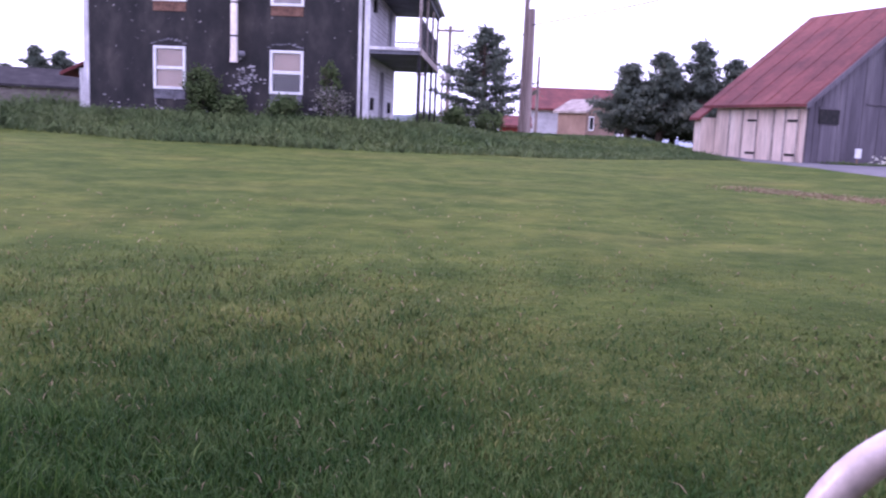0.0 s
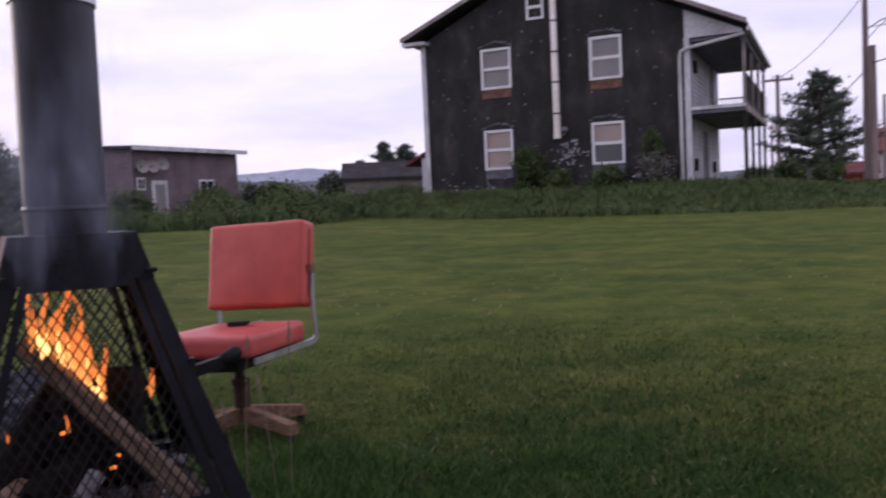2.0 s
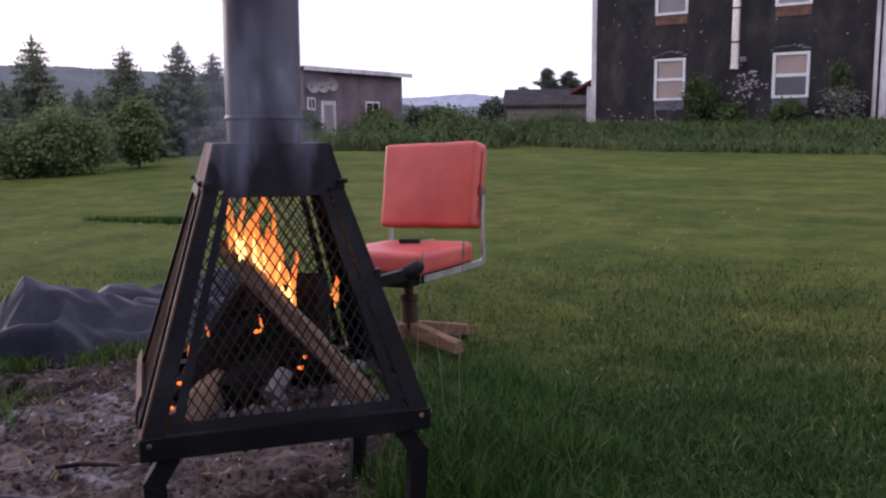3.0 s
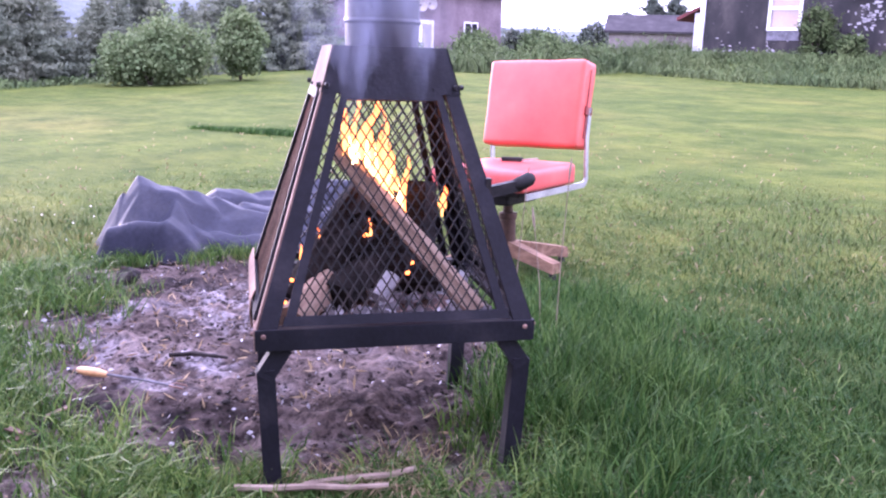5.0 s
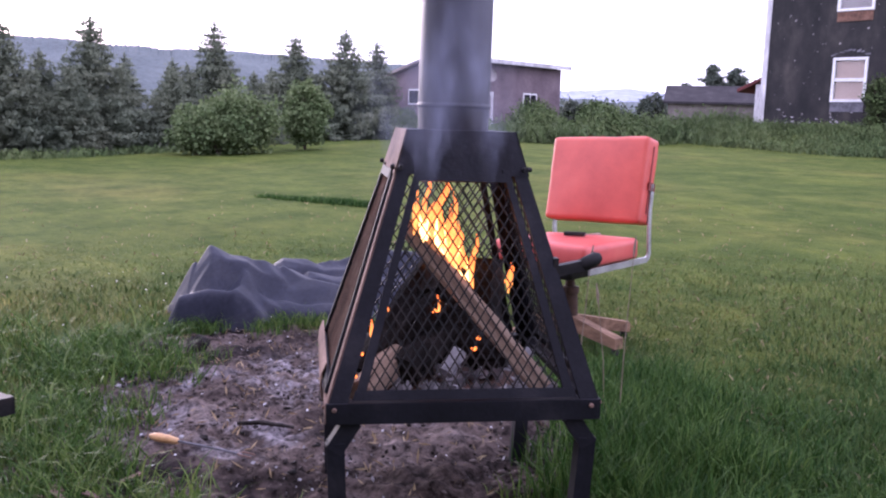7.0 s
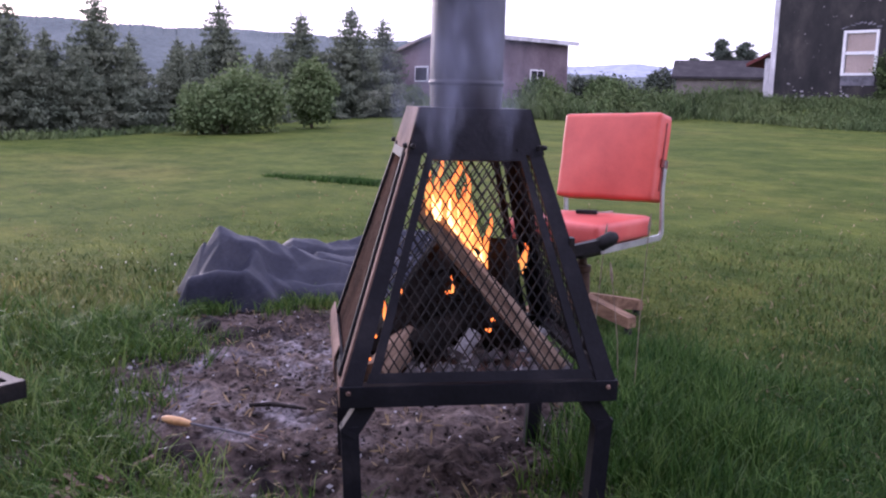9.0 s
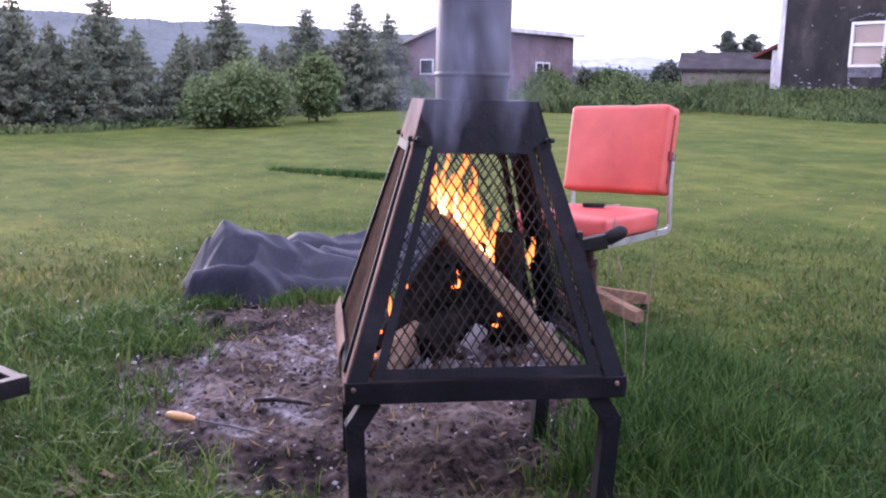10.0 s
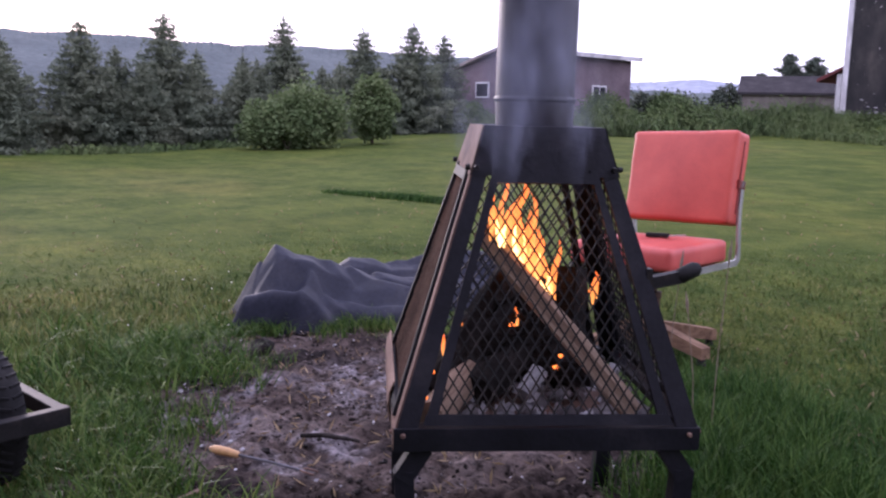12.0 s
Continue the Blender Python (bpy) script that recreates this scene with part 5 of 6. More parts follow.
for i, a in enumerate((-14, 62, 152, 238)):
    bm = bmesh.new()
    d = Vector((math.cos(radians(a)), math.sin(radians(a)), 0))
    c0 = Vector((0, -0.03, 0))
    n_ = Vector((-d.y, d.x, 0)) * 0.024
    prism(bm, [c0 + d * 0.02 + Vector((0, 0, 0.055)) - n_, c0 + d * 0.300 + Vector((0, 0, 0.015)) - n_, c0 + d * 0.300 + Vector((0, 0, 0.060)) - n_, c0 + d * 0.02 + Vector((0, 0, 0.118)) - n_], n_ * 2)
    part("foot", bm, "board", chair, "weathered wooden foot")
    part("glide", T([c0 + d * 0.280 + Vector((0, 0, -0.012)), c0 + d * 0.280 + Vector((0, 0, 0.016))], [0.02, 0.014], 10), "darkiron", chair)
kn = thing("pocket_knife", chair.matrix_world @ pose(0.05, -0.06, 0.472, 0, 0, 10) @ Matrix.Scale(1.3, 4), "small dark folding knife lying on the red seat", "knife")
part("grip", B((-0.045, -0.010, 0.0), (0.03, 0.010, 0.014), 0.004), "darkiron", kn)
part("blade", P([(0.028, -0.007, 0.004), (0.085, -0.002, 0.010), (0.075, 0.008, 0.010), (0.028, 0.008, 0.004)], (0, 0, 0.003)), "alu", kn)

# ---- crumpled tarpaulin ----
def tent(x, y, a, c, front, rear, end):
    """Height under a draped ridge from a to c: a shoulder and a steeper fall to the front, slopes to the rear and the ends."""
    s1, brk, s2 = front if isinstance(front, tuple) else (front, 1.0, front)
    dx, dy = c[0] - a[0], c[1] - a[1]
    ln = math.hypot(dx, dy)
    t = ((x - a[0]) * dx + (y - a[1]) * dy) / ln
    side = (dx * (y - a[1]) - dy * (x - a[0])) / ln
    tt = min(ln, max(0.0, t))
    return a[2] + (c[2] - a[2]) * tt / ln - (side * rear if side > 0 else s1 * min(-side, brk) + s2 * max(0.0, -side - brk)) - abs(t - tt) * end


def facets(x, y, cell, seed):
    """Random heights on a skewed lattice joined by flat triangles: the planes of a stiff crumpled sheet."""
    u, v = x / cell + 0.5 * y / cell, y / cell
    i, j = math.floor(u), math.floor(v)
    fu, fv = u - i, v - j
    hgt = lambda a, c: noise.cell(Vector((a + 0.5 + seed, c + 0.5, seed)))
    if fu + fv < 1:
        return hgt(i, j) * (1 - fu - fv) + hgt(i + 1, j) * fu + hgt(i, j + 1) * fv
    return hgt(i + 1, j + 1) * (fu + fv - 1) + hgt(i, j + 1) * (1 - fu) + hgt(i + 1, j) * (1 - fv)


folds = (((0.09, 0.36, 0.335), (0.44, 0.40, 0.262), (0.40, 0.10, 1.5), 0.9, 1.6),
         ((-0.05, 0.12, 0.160), (0.20, 0.05, 0.180), (0.5, 0.02, 5.0), 0.10, 2.0),
         ((0.20, 0.05, 0.182), (0.25, 0.24, 0.22), 1.1, 0.6, 4.0),
         ((0.25, 0.16, 0.140), (0.82, 0.08, 0.060), (0.5, 0.04, 2.4), 0.2, 0.5),
         ((0.44, 0.40, 0.278), (0.82, 0.12, 0.110), 0.8, 0.6, 0.9),
         ((0.46, 0.66, 0.245), (1.25, 0.62, 0.275), (0.25, 0.12, 1.2), 1.6, 0.8),
         ((0.58, 0.44, 0.215), (1.20, 0.32, 0.185), (0.3, 0.06, 1.6), 0.22, 0.9),
         ((0.02, 0.38, 0.25), (-0.08, 0.44, 0.10), 1.5, 1.3, 1.5))
bm = bmesh.new()
nu, nv = 190, 120
rows = []
for j in range(nv + 1):
    row = []
    for i in range(nu + 1):
        x, y = -0.32 + 1.62 * i / nu, -0.08 + 1.0 * j / nv
        q = Vector((x, y, 0))
        wx, wy = x + 0.035 * noise.noise(q * 3.4 + Vector((0, 0, 3))), y + 0.035 * noise.noise(q * 3.4 + Vector((0, 0, 7)))
        h = max(tent(wx, wy, *f) for f in folds)
        if h > 0:
            # stiff sheet: flat facets between sharp creases
            k = min(1.0, h / 0.06)
            h += k * (0.036 * facets(wx + 0.4 * wy, wy - 0.2 * wx, 0.21, 3) + 0.020 * facets(wx - 0.5 * wy, wy + 0.3 * wx, 0.10, 9) - 0.005)
        row.append((x, y, h))
    rows.append(row)
vs = {}
for j in range(nv + 1):
    for i in range(nu + 1):
        if max(rows[jj][ii][2] for jj in range(max(0, j - 1), min(nv, j + 1) + 1) for ii in range(max(0, i - 1), min(nu, i + 1) + 1)) > 0:
            x, y, h = rows[j][i]
            vs[i, j] = bm.verts.new((x, y, max(0.0, h)))
for j in range(nv):
    for i in range(nu):
        c = [vs.get(k) for k in ((i, j), (i + 1, j), (i + 1, j + 1), (i, j + 1))]
        if None not in c:
            bm.faces.new(c)
bmesh.ops.smooth_vert(bm, verts=list(bm.verts), factor=0.5, use_axis_x=True, use_axis_y=True, use_axis_z=True)
bmesh.ops.solidify(bm, geom=list(bm.faces), thickness=-0.004)
bmesh.ops.recalc_face_normals(bm, faces=bm.faces)
tarp = part("tarpaulin", bm, "tarp")
tarp.matrix_world = pose(-3.53, 2.34, 0.012, 0, 0, 61.4)
smooth(tarp, 50)
tagged(tarp, "crumpled grey-blue tarpaulin heaped on the lawn", "tarpaulin")

# ---- poker, sticks, chips, stones ----
poker = thing("fire_poker", pose(-2.40, 1.60, 0.035, 0, 0, 29), "fire poker with turned wooden handle lying in the ash", "poker")
smooth(part("handle", T([(-0.012, 0, 0.004), (0, 0, 0.004), (0.015, 0, 0.003), (0.05, 0, 0.002), (0.08, 0, 0), (0.086, 0, 0)], [0.006, 0.011, 0.0135, 0.013, 0.010, 0.007], 14), "handle", poker, "turned pine handle"))
part("rod", T([(0.084, 0, 0), (0.20, 0.003, -0.006), (0.30, 0.0, -0.012)], 0.0042, 8), "greypatch", poker, "dull grey steel rod")
part("prong", T([(0.285, 0.0, -0.011), (0.30, 0.012, -0.008), (0.335, 0.012, -0.012)], 0.003, 8), "rust", poker)
part("prong", T([(0.285, 0.0, -0.011), (0.30, -0.012, -0.008), (0.335, -0.012, -0.012)], 0.003, 8), "rust", poker)


def stick(p, q, r, label):
    p, q = Vector(p), Vector(q)
    bm = bmesh.new()
    pts = [p.lerp(q, s) + noise.noise_vector(p * 3 + Vector((s * 4, 0, 0))) * r * 0.8 for s in (0, 0.25, 0.5, 0.75, 1)]
    tube(bm, pts, [r, r * 1.05, r, r * 0.9, r * 0.75], 7)
    return tagged(part("stick", bm, "stick"), label, "stick", "sticks by the fire pit")


stick((-1.515, 1.515, 0.03), (-1.28, 1.755, 0.03), 0.008, "pale dry stick lying in the grass")
stick((-1.43, 1.64, 0.022), (-1.29, 1.86, 0.026), 0.009, "grey dry stick lying in the grass")
rg = random.Random(11)
for i in range(16):
    x, y = -2.14 + rg.gauss(0, 0.07), 1.22 + rg.gauss(0, 0.06)
    a, ln = rg.uniform(-0.4, 1.6), rg.uniform(0.03, 0.075)
    bm = bmesh.new()
    box(bm, (-ln / 2, -0.009, 0), (ln / 2, 0.009, 0.005), 0.002)
    o = part("wood_chip", bm, "chip")
    o.matrix_world = pose(x, y, 0.012 + rg.uniform(0, 0.02), rg.uniform(-15, 15), rg.uniform(-15, 15), math.degrees(a))
    tagged(o, "split wood chip on the burnt ground", "wood chip", "wood chips")
for i in range(36):
    x, y = rg.uniform(-3.4, -1.2), rg.uniform(1.1, 2.9)
    if ash_amount(x, y) < 0.6:
        continue
    kind = rg.choice(("charcoal", "charcoal", "stone"))
    lump(kind, (x, y, ground_z(x, y) + 0.004), rg.uniform(0.006, 0.015) if kind == "charcoal" else rg.uniform(0.004, 0.010), "char" if kind == "charcoal" else "ash", i * 2.3, "piece of charcoal in the ash" if kind == "charcoal" else "pale burnt stone in the ash", kind, "lumps in the ash")
lump("clod", (-3.28, 2.23, 0.035), 0.055, "char", 77, "dark clod of burnt earth at the lawn's edge", "clod")
lump("clod", (-3.3, 2.08, 0.03), 0.045, "char", 71, "dark clod of burnt earth at the lawn's edge", "clod")
bm = T([(-2.37, 1.87, 0.022), (-2.31, 1.92, 0.030), (-2.23, 1.99, 0.020)], [0.006, 0.009, 0.005], 8)
jitter(bm, 0.006, 30)
tagged(part("stick", bm, "char"), "charred black stick lying in the ash", "stick", "sticks by the fire pit")
# crumbled earth and cinders over the burnt patch
gr = (1 + 5 ** 0.5) / 2
ico = np.array([(-1, gr, 0), (1, gr, 0), (-1, -gr, 0), (1, -gr, 0), (0, -1, gr), (0, 1, gr), (0, -1, -gr), (0, 1, -gr), (gr, 0, -1), (gr, 0, 1), (-gr, 0, -1), (-gr, 0, 1)]) / 1.9
ico_f = [(0, 11, 5), (0, 5, 1), (0, 1, 7), (0, 7, 10), (0, 10, 11), (1, 5, 9), (5, 11, 4), (11, 10, 2), (10, 7, 6), (7, 1, 8), (3, 9, 4), (3, 4, 2), (3, 2, 6), (3, 6, 8), (3, 8, 9), (4, 9, 5), (2, 4, 11), (6, 2, 10), (8, 6, 7), (9, 8, 1)]
for nm, cnt, r0, r1, mt, lb in (("earth_crumbs", 3600, 0.002, 0.010, "clod", "crumbs of dark burnt earth"), ("cinders", 800, 0.002, 0.010, "char", "black cinders in the ash")):
    xy = np.stack([rng.uniform(-3.6, -1.0, cnt * 2), rng.uniform(0.95, 3.0, cnt * 2)], 1)
    xy = np.array([q for q in xy if ash_amount(q[0], q[1]) > 0.7 and noise.noise(Vector((q[0] * 3.0, q[1] * 3.0, 11))) > -0.12])
    k = len(xy)
    sz = r0 + (r1 - r0) * rng.random(k) ** 3
    vv = ico[None] * sz[:, None, None] * rng.uniform(0.65, 1.35, (k, 12, 1)) * rng.uniform(0.4, 1.9, (k, 1, 3)) * np.array([1, 1, 0.5])
    vv = vv + np.column_stack([xy, [ground_z(x, y) for x, y in xy]])[:, None, :] + np.array([0, 0, 0.002])
    tagged(new(nm, raw_mesh(nm, vv, ico_f, mt)), lb, "litter", kind="stuff")
# small debris of the burnt patch
n_d = 3600
xy = np.stack([rng.uniform(-3.7, -0.9, n_d), rng.uniform(0.9, 3.2, n_d)], 1)
keep = np.array([ash_amount(x, y) > 0.45 for x, y in xy])
xy = xy[keep]
dz = np.array([ground_z(x, y) for x, y in xy])
pd = np.column_stack([xy, dz + rng.uniform(-0.006, 0.012, len(xy))])
third = len(pd) // 3
for nm, a, c, mt, lb in (("charcoal_bits", 0, third, "char", "black charcoal crumbs"), ("ash_flakes", third, int(third * 1.7), "ash", "pale ash flakes"), ("straw_litter", int(third * 1.7), len(pd), "straw", "dry straw and bark litter")):
    k = c - a
    tagged(new(nm, leaf_cards(nm, pd[a:c], rng.uniform(0.004, 0.014, k) if mt != "straw" else rng.uniform(0.004, 0.008, k), mt, rng, 0, 1.4 if mt != "straw" else 7.0)), lb, "litter", kind="stuff")

# ---- white tubular chair arm ----
arm = thing("lawn_chair", pose(0, 0, 0), "white enamelled tubular lawn chair arm", "chair")
hoop = [(0.289, 1.477, 0.0), (0.284, 1.462, 0.40), (0.281, 1.442, 0.634), (0.290, 1.435, 0.709), (0.305, 1.427, 0.749), (0.330, 1.419, 0.779), (0.360, 1.409, 0.797), (0.395, 1.397, 0.804), (0.47, 1.367, 0.806), (0.59, 1.327, 0.799), (0.65, 1.312, 0.784), (0.685, 1.302, 0.744), (0.695, 1.297, 0.66), (0.70, 1.297, 0.0)]
fine = []
for i in range(len(hoop) - 1):
    a, p, q, c = (Vector(hoop[max(0, min(len(hoop) - 1, j))]) for j in (i - 1, i, i + 1, i + 2))
    for s in (0, 0.2, 0.4, 0.6, 0.8):
        fine.append(0.5 * (2 * p + (q - a) * s + (2 * a - 5 * p + 4 * q - c) * s * s + (3 * p - a - 3 * q + c) * s ** 3))
fine.append(Vector(hoop[-1]))
smooth(part("arm_hoop", T(fine, 0.0128, 24), "whitetube", arm), 80)

for hx, hy in ((0.289, 1.477), (0.70, 1.297)):
    part("foot_cap", T([(hx, hy, -0.005), (hx, hy, 0.03)], 0.017, 14), "rubber", arm, "black rubber foot cap")

# ---- wheelbarrow nose ----
WB = pose(-2.652, 1.072, 0.0, 0, 0, 8)
wb = thing("wheelbarrow", WB, "old wheelbarrow with black tyre and rusty front bracket", "wheelbarrow")
bm = bmesh.new()
R_, r_ = 0.145, 0.045
ringv = [[bm.verts.new(((R_ + r_ * math.cos(k * math.tau / 12)) * math.cos(i * math.tau / 40), 1.0 * r_ * math.sin(k * math.tau / 12), 0.185 + (R_ + r_ * math.cos(k * math.tau / 12)) * math.sin(i * math.tau / 40))) for k in range(12)] for i in range(40)]
for i in range(40):
    for k in range(12):
        bm.faces.new((ringv[i][k], ringv[(i + 1) % 40][k], ringv[(i + 1) % 40][(k + 1) % 12], ringv[i][(k + 1) % 12]))
bmesh.ops.recalc_face_normals(bm, faces=bm.faces)
wheel = new("wheel")
wheel.parent = wb
smooth(part("tyre", bm, "rubber", wheel, "black rubber tyre"))
bm = bmesh.new()
for i in range(40):
    a = i * math.tau / 40
    for sgn in (-1, 1):
        beam(bm, Vector(((R_ + 0.043) * math.cos(a), sgn * 0.004, 0.185 + (R_ + 0.043) * math.sin(a))), Vector(((R_ + 0.036) * math.cos(a + 0.05), sgn * 0.032, 0.185 + (R_ + 0.036) * math.sin(a + 0.05))), 0.010, 0.007)
part("tread", bm, "rubber", wheel)
smooth(part("rim", T([(0, -0.03, 0.185), (0, 0.03, 0.185)], 0.105, 24), "rust", wheel))
part("axle", T([(0, -0.11, 0.185), (0, 0.11, 0.185)], 0.010, 10), "darkiron", wb)
for s in (-1, 1):
    part("side_rail", B((-1.15, s * 0.105 - 0.016, 0.190), (0.225, s * 0.105 + 0.016, 0.232), 0.003), "darkiron", wb, "rusty angle-iron rail")
    part("leg", B((-0.80, s * 0.105 - 0.012, -0.01), (-0.77, s * 0.105 + 0.012, 0.192)), "darkiron", wb)
part("nose_bar", B((0.205, -0.121, 0.186), (0.237, 0.121, 0.236), 0.003), "darkiron", wb)


# ---- trees and shrubs ----
def spruce(h, rad, seed, dense=1.0):
    """Trunk and a conical crown of drooping sprays, uneven and with gaps."""
    rg = np.random.default_rng(seed)
    ob = new("spruce")
    smooth(part("trunk", T([(0, 0, -0.1), (0.01, 0, h * 0.5), (0, 0.01, h * 0.97)], [0.035 * h * 0.5, 0.018 * h * 0.5, 0.004], 8), "bark", ob))
    pos, size = [], []
    levels = int(h / 0.16)
    for i in range(levels):
        s = (i + 0.3) / levels
        z = 0.06 * h + s * 0.94 * h
        reach = rad * (1 - s) ** 0.85 * (0.75 + 0.45 * rg.random()) + 0.03
        nb = max(4, int(11 * (1 - s) + 4))
        a0 = rg.random() * 6.28
        for k in range(nb):
            a = a0 + k * 6.283 / nb + rg.normal() * 0.18
            ln = reach * rg.uniform(0.70, 1.10)
            cnt = max(6, int(ln / 0.0135 * dense))
            q = np.linspace(0.12, 1, cnt)
            zz = z - 0.22 * ln * q + 0.16 * ln * q ** 3
            p = np.stack([np.cos(a) * ln * q, np.sin(a) * ln * q, zz], 1) + rg.normal(size=(cnt, 3)) * np.array([0.075, 0.075, 0.038])
            pos.append(p)
            size.append(0.034 + 0.022 * rg.random(cnt))
    # leader
    pos.append(np.stack([rg.normal(size=14) * 0.015, rg.normal(size=14) * 0.015, np.linspace(0.92 * h, h * 1.03, 14)], 1))
    size.append(np.full(14, 0.05))
    me = leaf_cards("crown", np.concatenate(pos), np.concatenate(size), "spruce", rg, -0.15, 3.4)
    c = new("crown", me)
    c.parent = ob
    return ob


def pine(h, rad, seed, taper=2.4):
    """An old pine: bare lower trunk, spreading tiers of limbs that turn up at the ends."""
    rg = np.random.default_rng(seed)
    ob = new("pine")
    smooth(part("trunk", T([(0, 0, -0.1), (0.04, 0, h * 0.4), (0, 0.03, h * 0.75), (0, 0, h)], [0.16, 0.13, 0.08, 0.02], 10), "bark", ob))
    pos, size = [], []
    bm = bmesh.new()
    for i in range(30):
        s = i / 29
        z = h * (0.16 + 0.82 * s)
        reach = rad * (1.0 - 0.86 * s ** taper) * rg.uniform(0.55, 1.15) * (0.75 + 0.25 * min(1, s * 4))
        for k in range(4):
            a = rg.random() * 6.283
            ln = reach * rg.uniform(0.6, 1.05)
            q = np.linspace(0, 1, 6)
            line = [Vector((math.cos(a) * ln * t, math.sin(a) * ln * t, z - 0.05 * ln * t + 0.22 * ln * t * t)) for t in q]
            tube(bm, line, [0.03 * (1 - 0.8 * t) for t in q], 5)
            cnt = int(20 + 46 * ln)
            t = rg.uniform(0.3, 1.05, cnt)
            p = np.stack([np.cos(a) * ln * t, np.sin(a) * ln * t, z - 0.05 * ln * t + 0.22 * ln * t * t], 1)
            p += rg.normal(size=(cnt, 3)) * np.array([0.13, 0.13, 0.07])
            pos.append(p)
            size.append(0.06 + 0.04 * rg.random(cnt))
    part("branchwork", bm, "bark", ob)
    c = new("crown", leaf_cards("crown", np.concatenate(pos), np.concatenate(size), "pine", rg, 0.4, 2.8))
    c.parent = ob
    return ob


def shrub(h, rad, seed, material="shrub", n_leaf=5000, leaf=0.055):
    """Several stems and a crown of many small leaves gathered in uneven clumps."""
    rg = np.random.default_rng(seed)
    ob = new("shrub")
    bm = bmesh.new()
    for k in range(6):
        a = rg.random() * 6.283
        d = rg.uniform(0.3, 0.7) * rad
        tube(bm, [(0, 0, -0.05), (math.cos(a) * d * 0.4, math.sin(a) * d * 0.4, h * 0.4), (math.cos(a) * d, math.sin(a) * d, h * 0.8)], [0.022, 0.015, 0.005], 6)
    part("stemwork", bm, "bark", ob)
    ncl = 46
    u = rg.normal(size=(ncl, 3))
    u /= np.linalg.norm(u, axis=1)[:, None]
    cen = u * rg.uniform(0.45, 0.95, ncl)[:, None] ** 0.6 * np.array([rad, rad, h * 0.5]) * 0.86 + np.array([0, 0, h * 0.5])
    idx = rg.integers(0, ncl, n_leaf)
    p = cen[idx] + rg.normal(size=(n_leaf, 3)) * rad * 0.15
    p = p[p[:, 2] > 0.0]
    c = new("crown", leaf_cards("crown", p, rg.uniform(0.6, 1.3, len(p)) * leaf, material, rg, 0.3, 1.5))
    c.parent = ob
    return ob


def plant(ob, x, y, label, category, group, s=1.0, turn=0.0, sink=0.0):
    ob.matrix_world = pose(x, y, ground_z(x, y) - sink, 0, 0, turn) @ Matrix.Scale(s, 4)
    return tagged(ob, label, category, group)


# spruces along the edge of the lawn: tall ones that break the skyline, lower ones that close the row
protos = [spruce(3.0, 1.55, 21, 1.35), spruce(3.0, 1.75, 22, 1.35), spruce(3.0, 1.40, 23, 1.35)]
first = [False, False, False]
spots = [(-19.2, 6.6, 0.89), (-19.6, 8.6, 0.98), (-21.0, 12.5, 1.05), (-22.3, 16.0, 1.05), (-20.7, 16.7, 1.06), (-24.6, 21.2, 1.13),
         (-18.1, 4.4, 0.85), (-18.3, 2.4, 0.83), (-18.2, 0.2, 0.85), (-18.6, 7.7, 0.62), (-18.9, 10.2, 0.63), (-19.9, 11.1, 0.68), (-19.7, 13.1, 0.56), (-21.8, 14.2, 0.66), (-21.9, 17.4, 0.52),
         (-20.2, 5.3, 0.76), (-20.3, 7.7, 0.74), (-21.0, 10.0, 0.75), (-22.4, 12.0, 0.76), (-23.8, 14.5, 0.76), (-24.7, 16.7, 0.76), (-25.6, 19.0, 0.76), (-26.2, 22.2, 0.78), (-23.2, 18.5, 0.56), (-20.1, 3.1, 0.76)]
rg = random.Random(17)
for i, (x, y, s) in enumerate(spots):
    k = i % 3
    z = ground_z(x, y)
    m = pose(x, y, z - 0.03, 0, 0, rg.uniform(0, 360))
    lab = "young dark green spruce at the edge of the lawn"
    if not first[k]:
        first[k] = True
        t = protos[k]
        t.scale = (s, s, s)
        t.location = (x, y, z - 0.03)
        tagged(t, lab, "spruce tree", "spruces along the lawn")
    else:
        o = copy_thing(protos[k], m)
        o.scale = (s, s, s)
for x, y, h, r, sd in ((-16.0, 10.2, 1.42, 0.86, 31), (-16.4, 9.4, 1.0, 0.62, 32), (-16.2, 12.0, 1.6, 0.58, 33), (-16.0, 9.7, 0.85, 0.6, 34), (-20.9, 15.0, 0.9, 0.6, 35)):
    plant(shrub(h, r, sd, "shrub", 6500, 0.060), x, y, "rounded leafy green shrub at the lawn's edge", "shrub", "shrubs along the lawn", 1.0, sd * 40)
# street trees
plant(pine(4.95, 2.75, 41, 1.9), -0.45, 42.8, "old dark pine with spreading limbs by the street", "pine tree", "street pines")
for x, y, h, r, sd in ((5.9, 38.6, 3.2, 1.15, 51), (7.2, 38.2, 3.9, 1.25, 52), (8.8, 38.0, 4.6, 1.2, 53), (10.0, 37.6, 3.9, 1.2, 54), (11.2, 37.4, 3.5, 1.2, 55), (8.0, 39.4, 3.2, 1.3, 56), (6.6, 39.6, 2.6, 1.2, 57), (9.6, 39.2, 3.0, 1.3, 58)):
    plant(pine(h, r * 2.0, sd, 0.8), x, y, "dark ragged conifer beside the barn", "pine tree", "conifers beside the barn")
for x, y, h, r, sd in ((-27.5, 51.6, 4.5, 2.0, 85), (-26.2, 52.2, 4.3, 2.2, 86), (-28.9, 51.0, 3.3, 2.0, 87)):
    plant(pine(h, r, sd, 1.2), x, y, "dark ragged conifer behind the low bungalow", "pine tree", "conifers behind the bungalow")
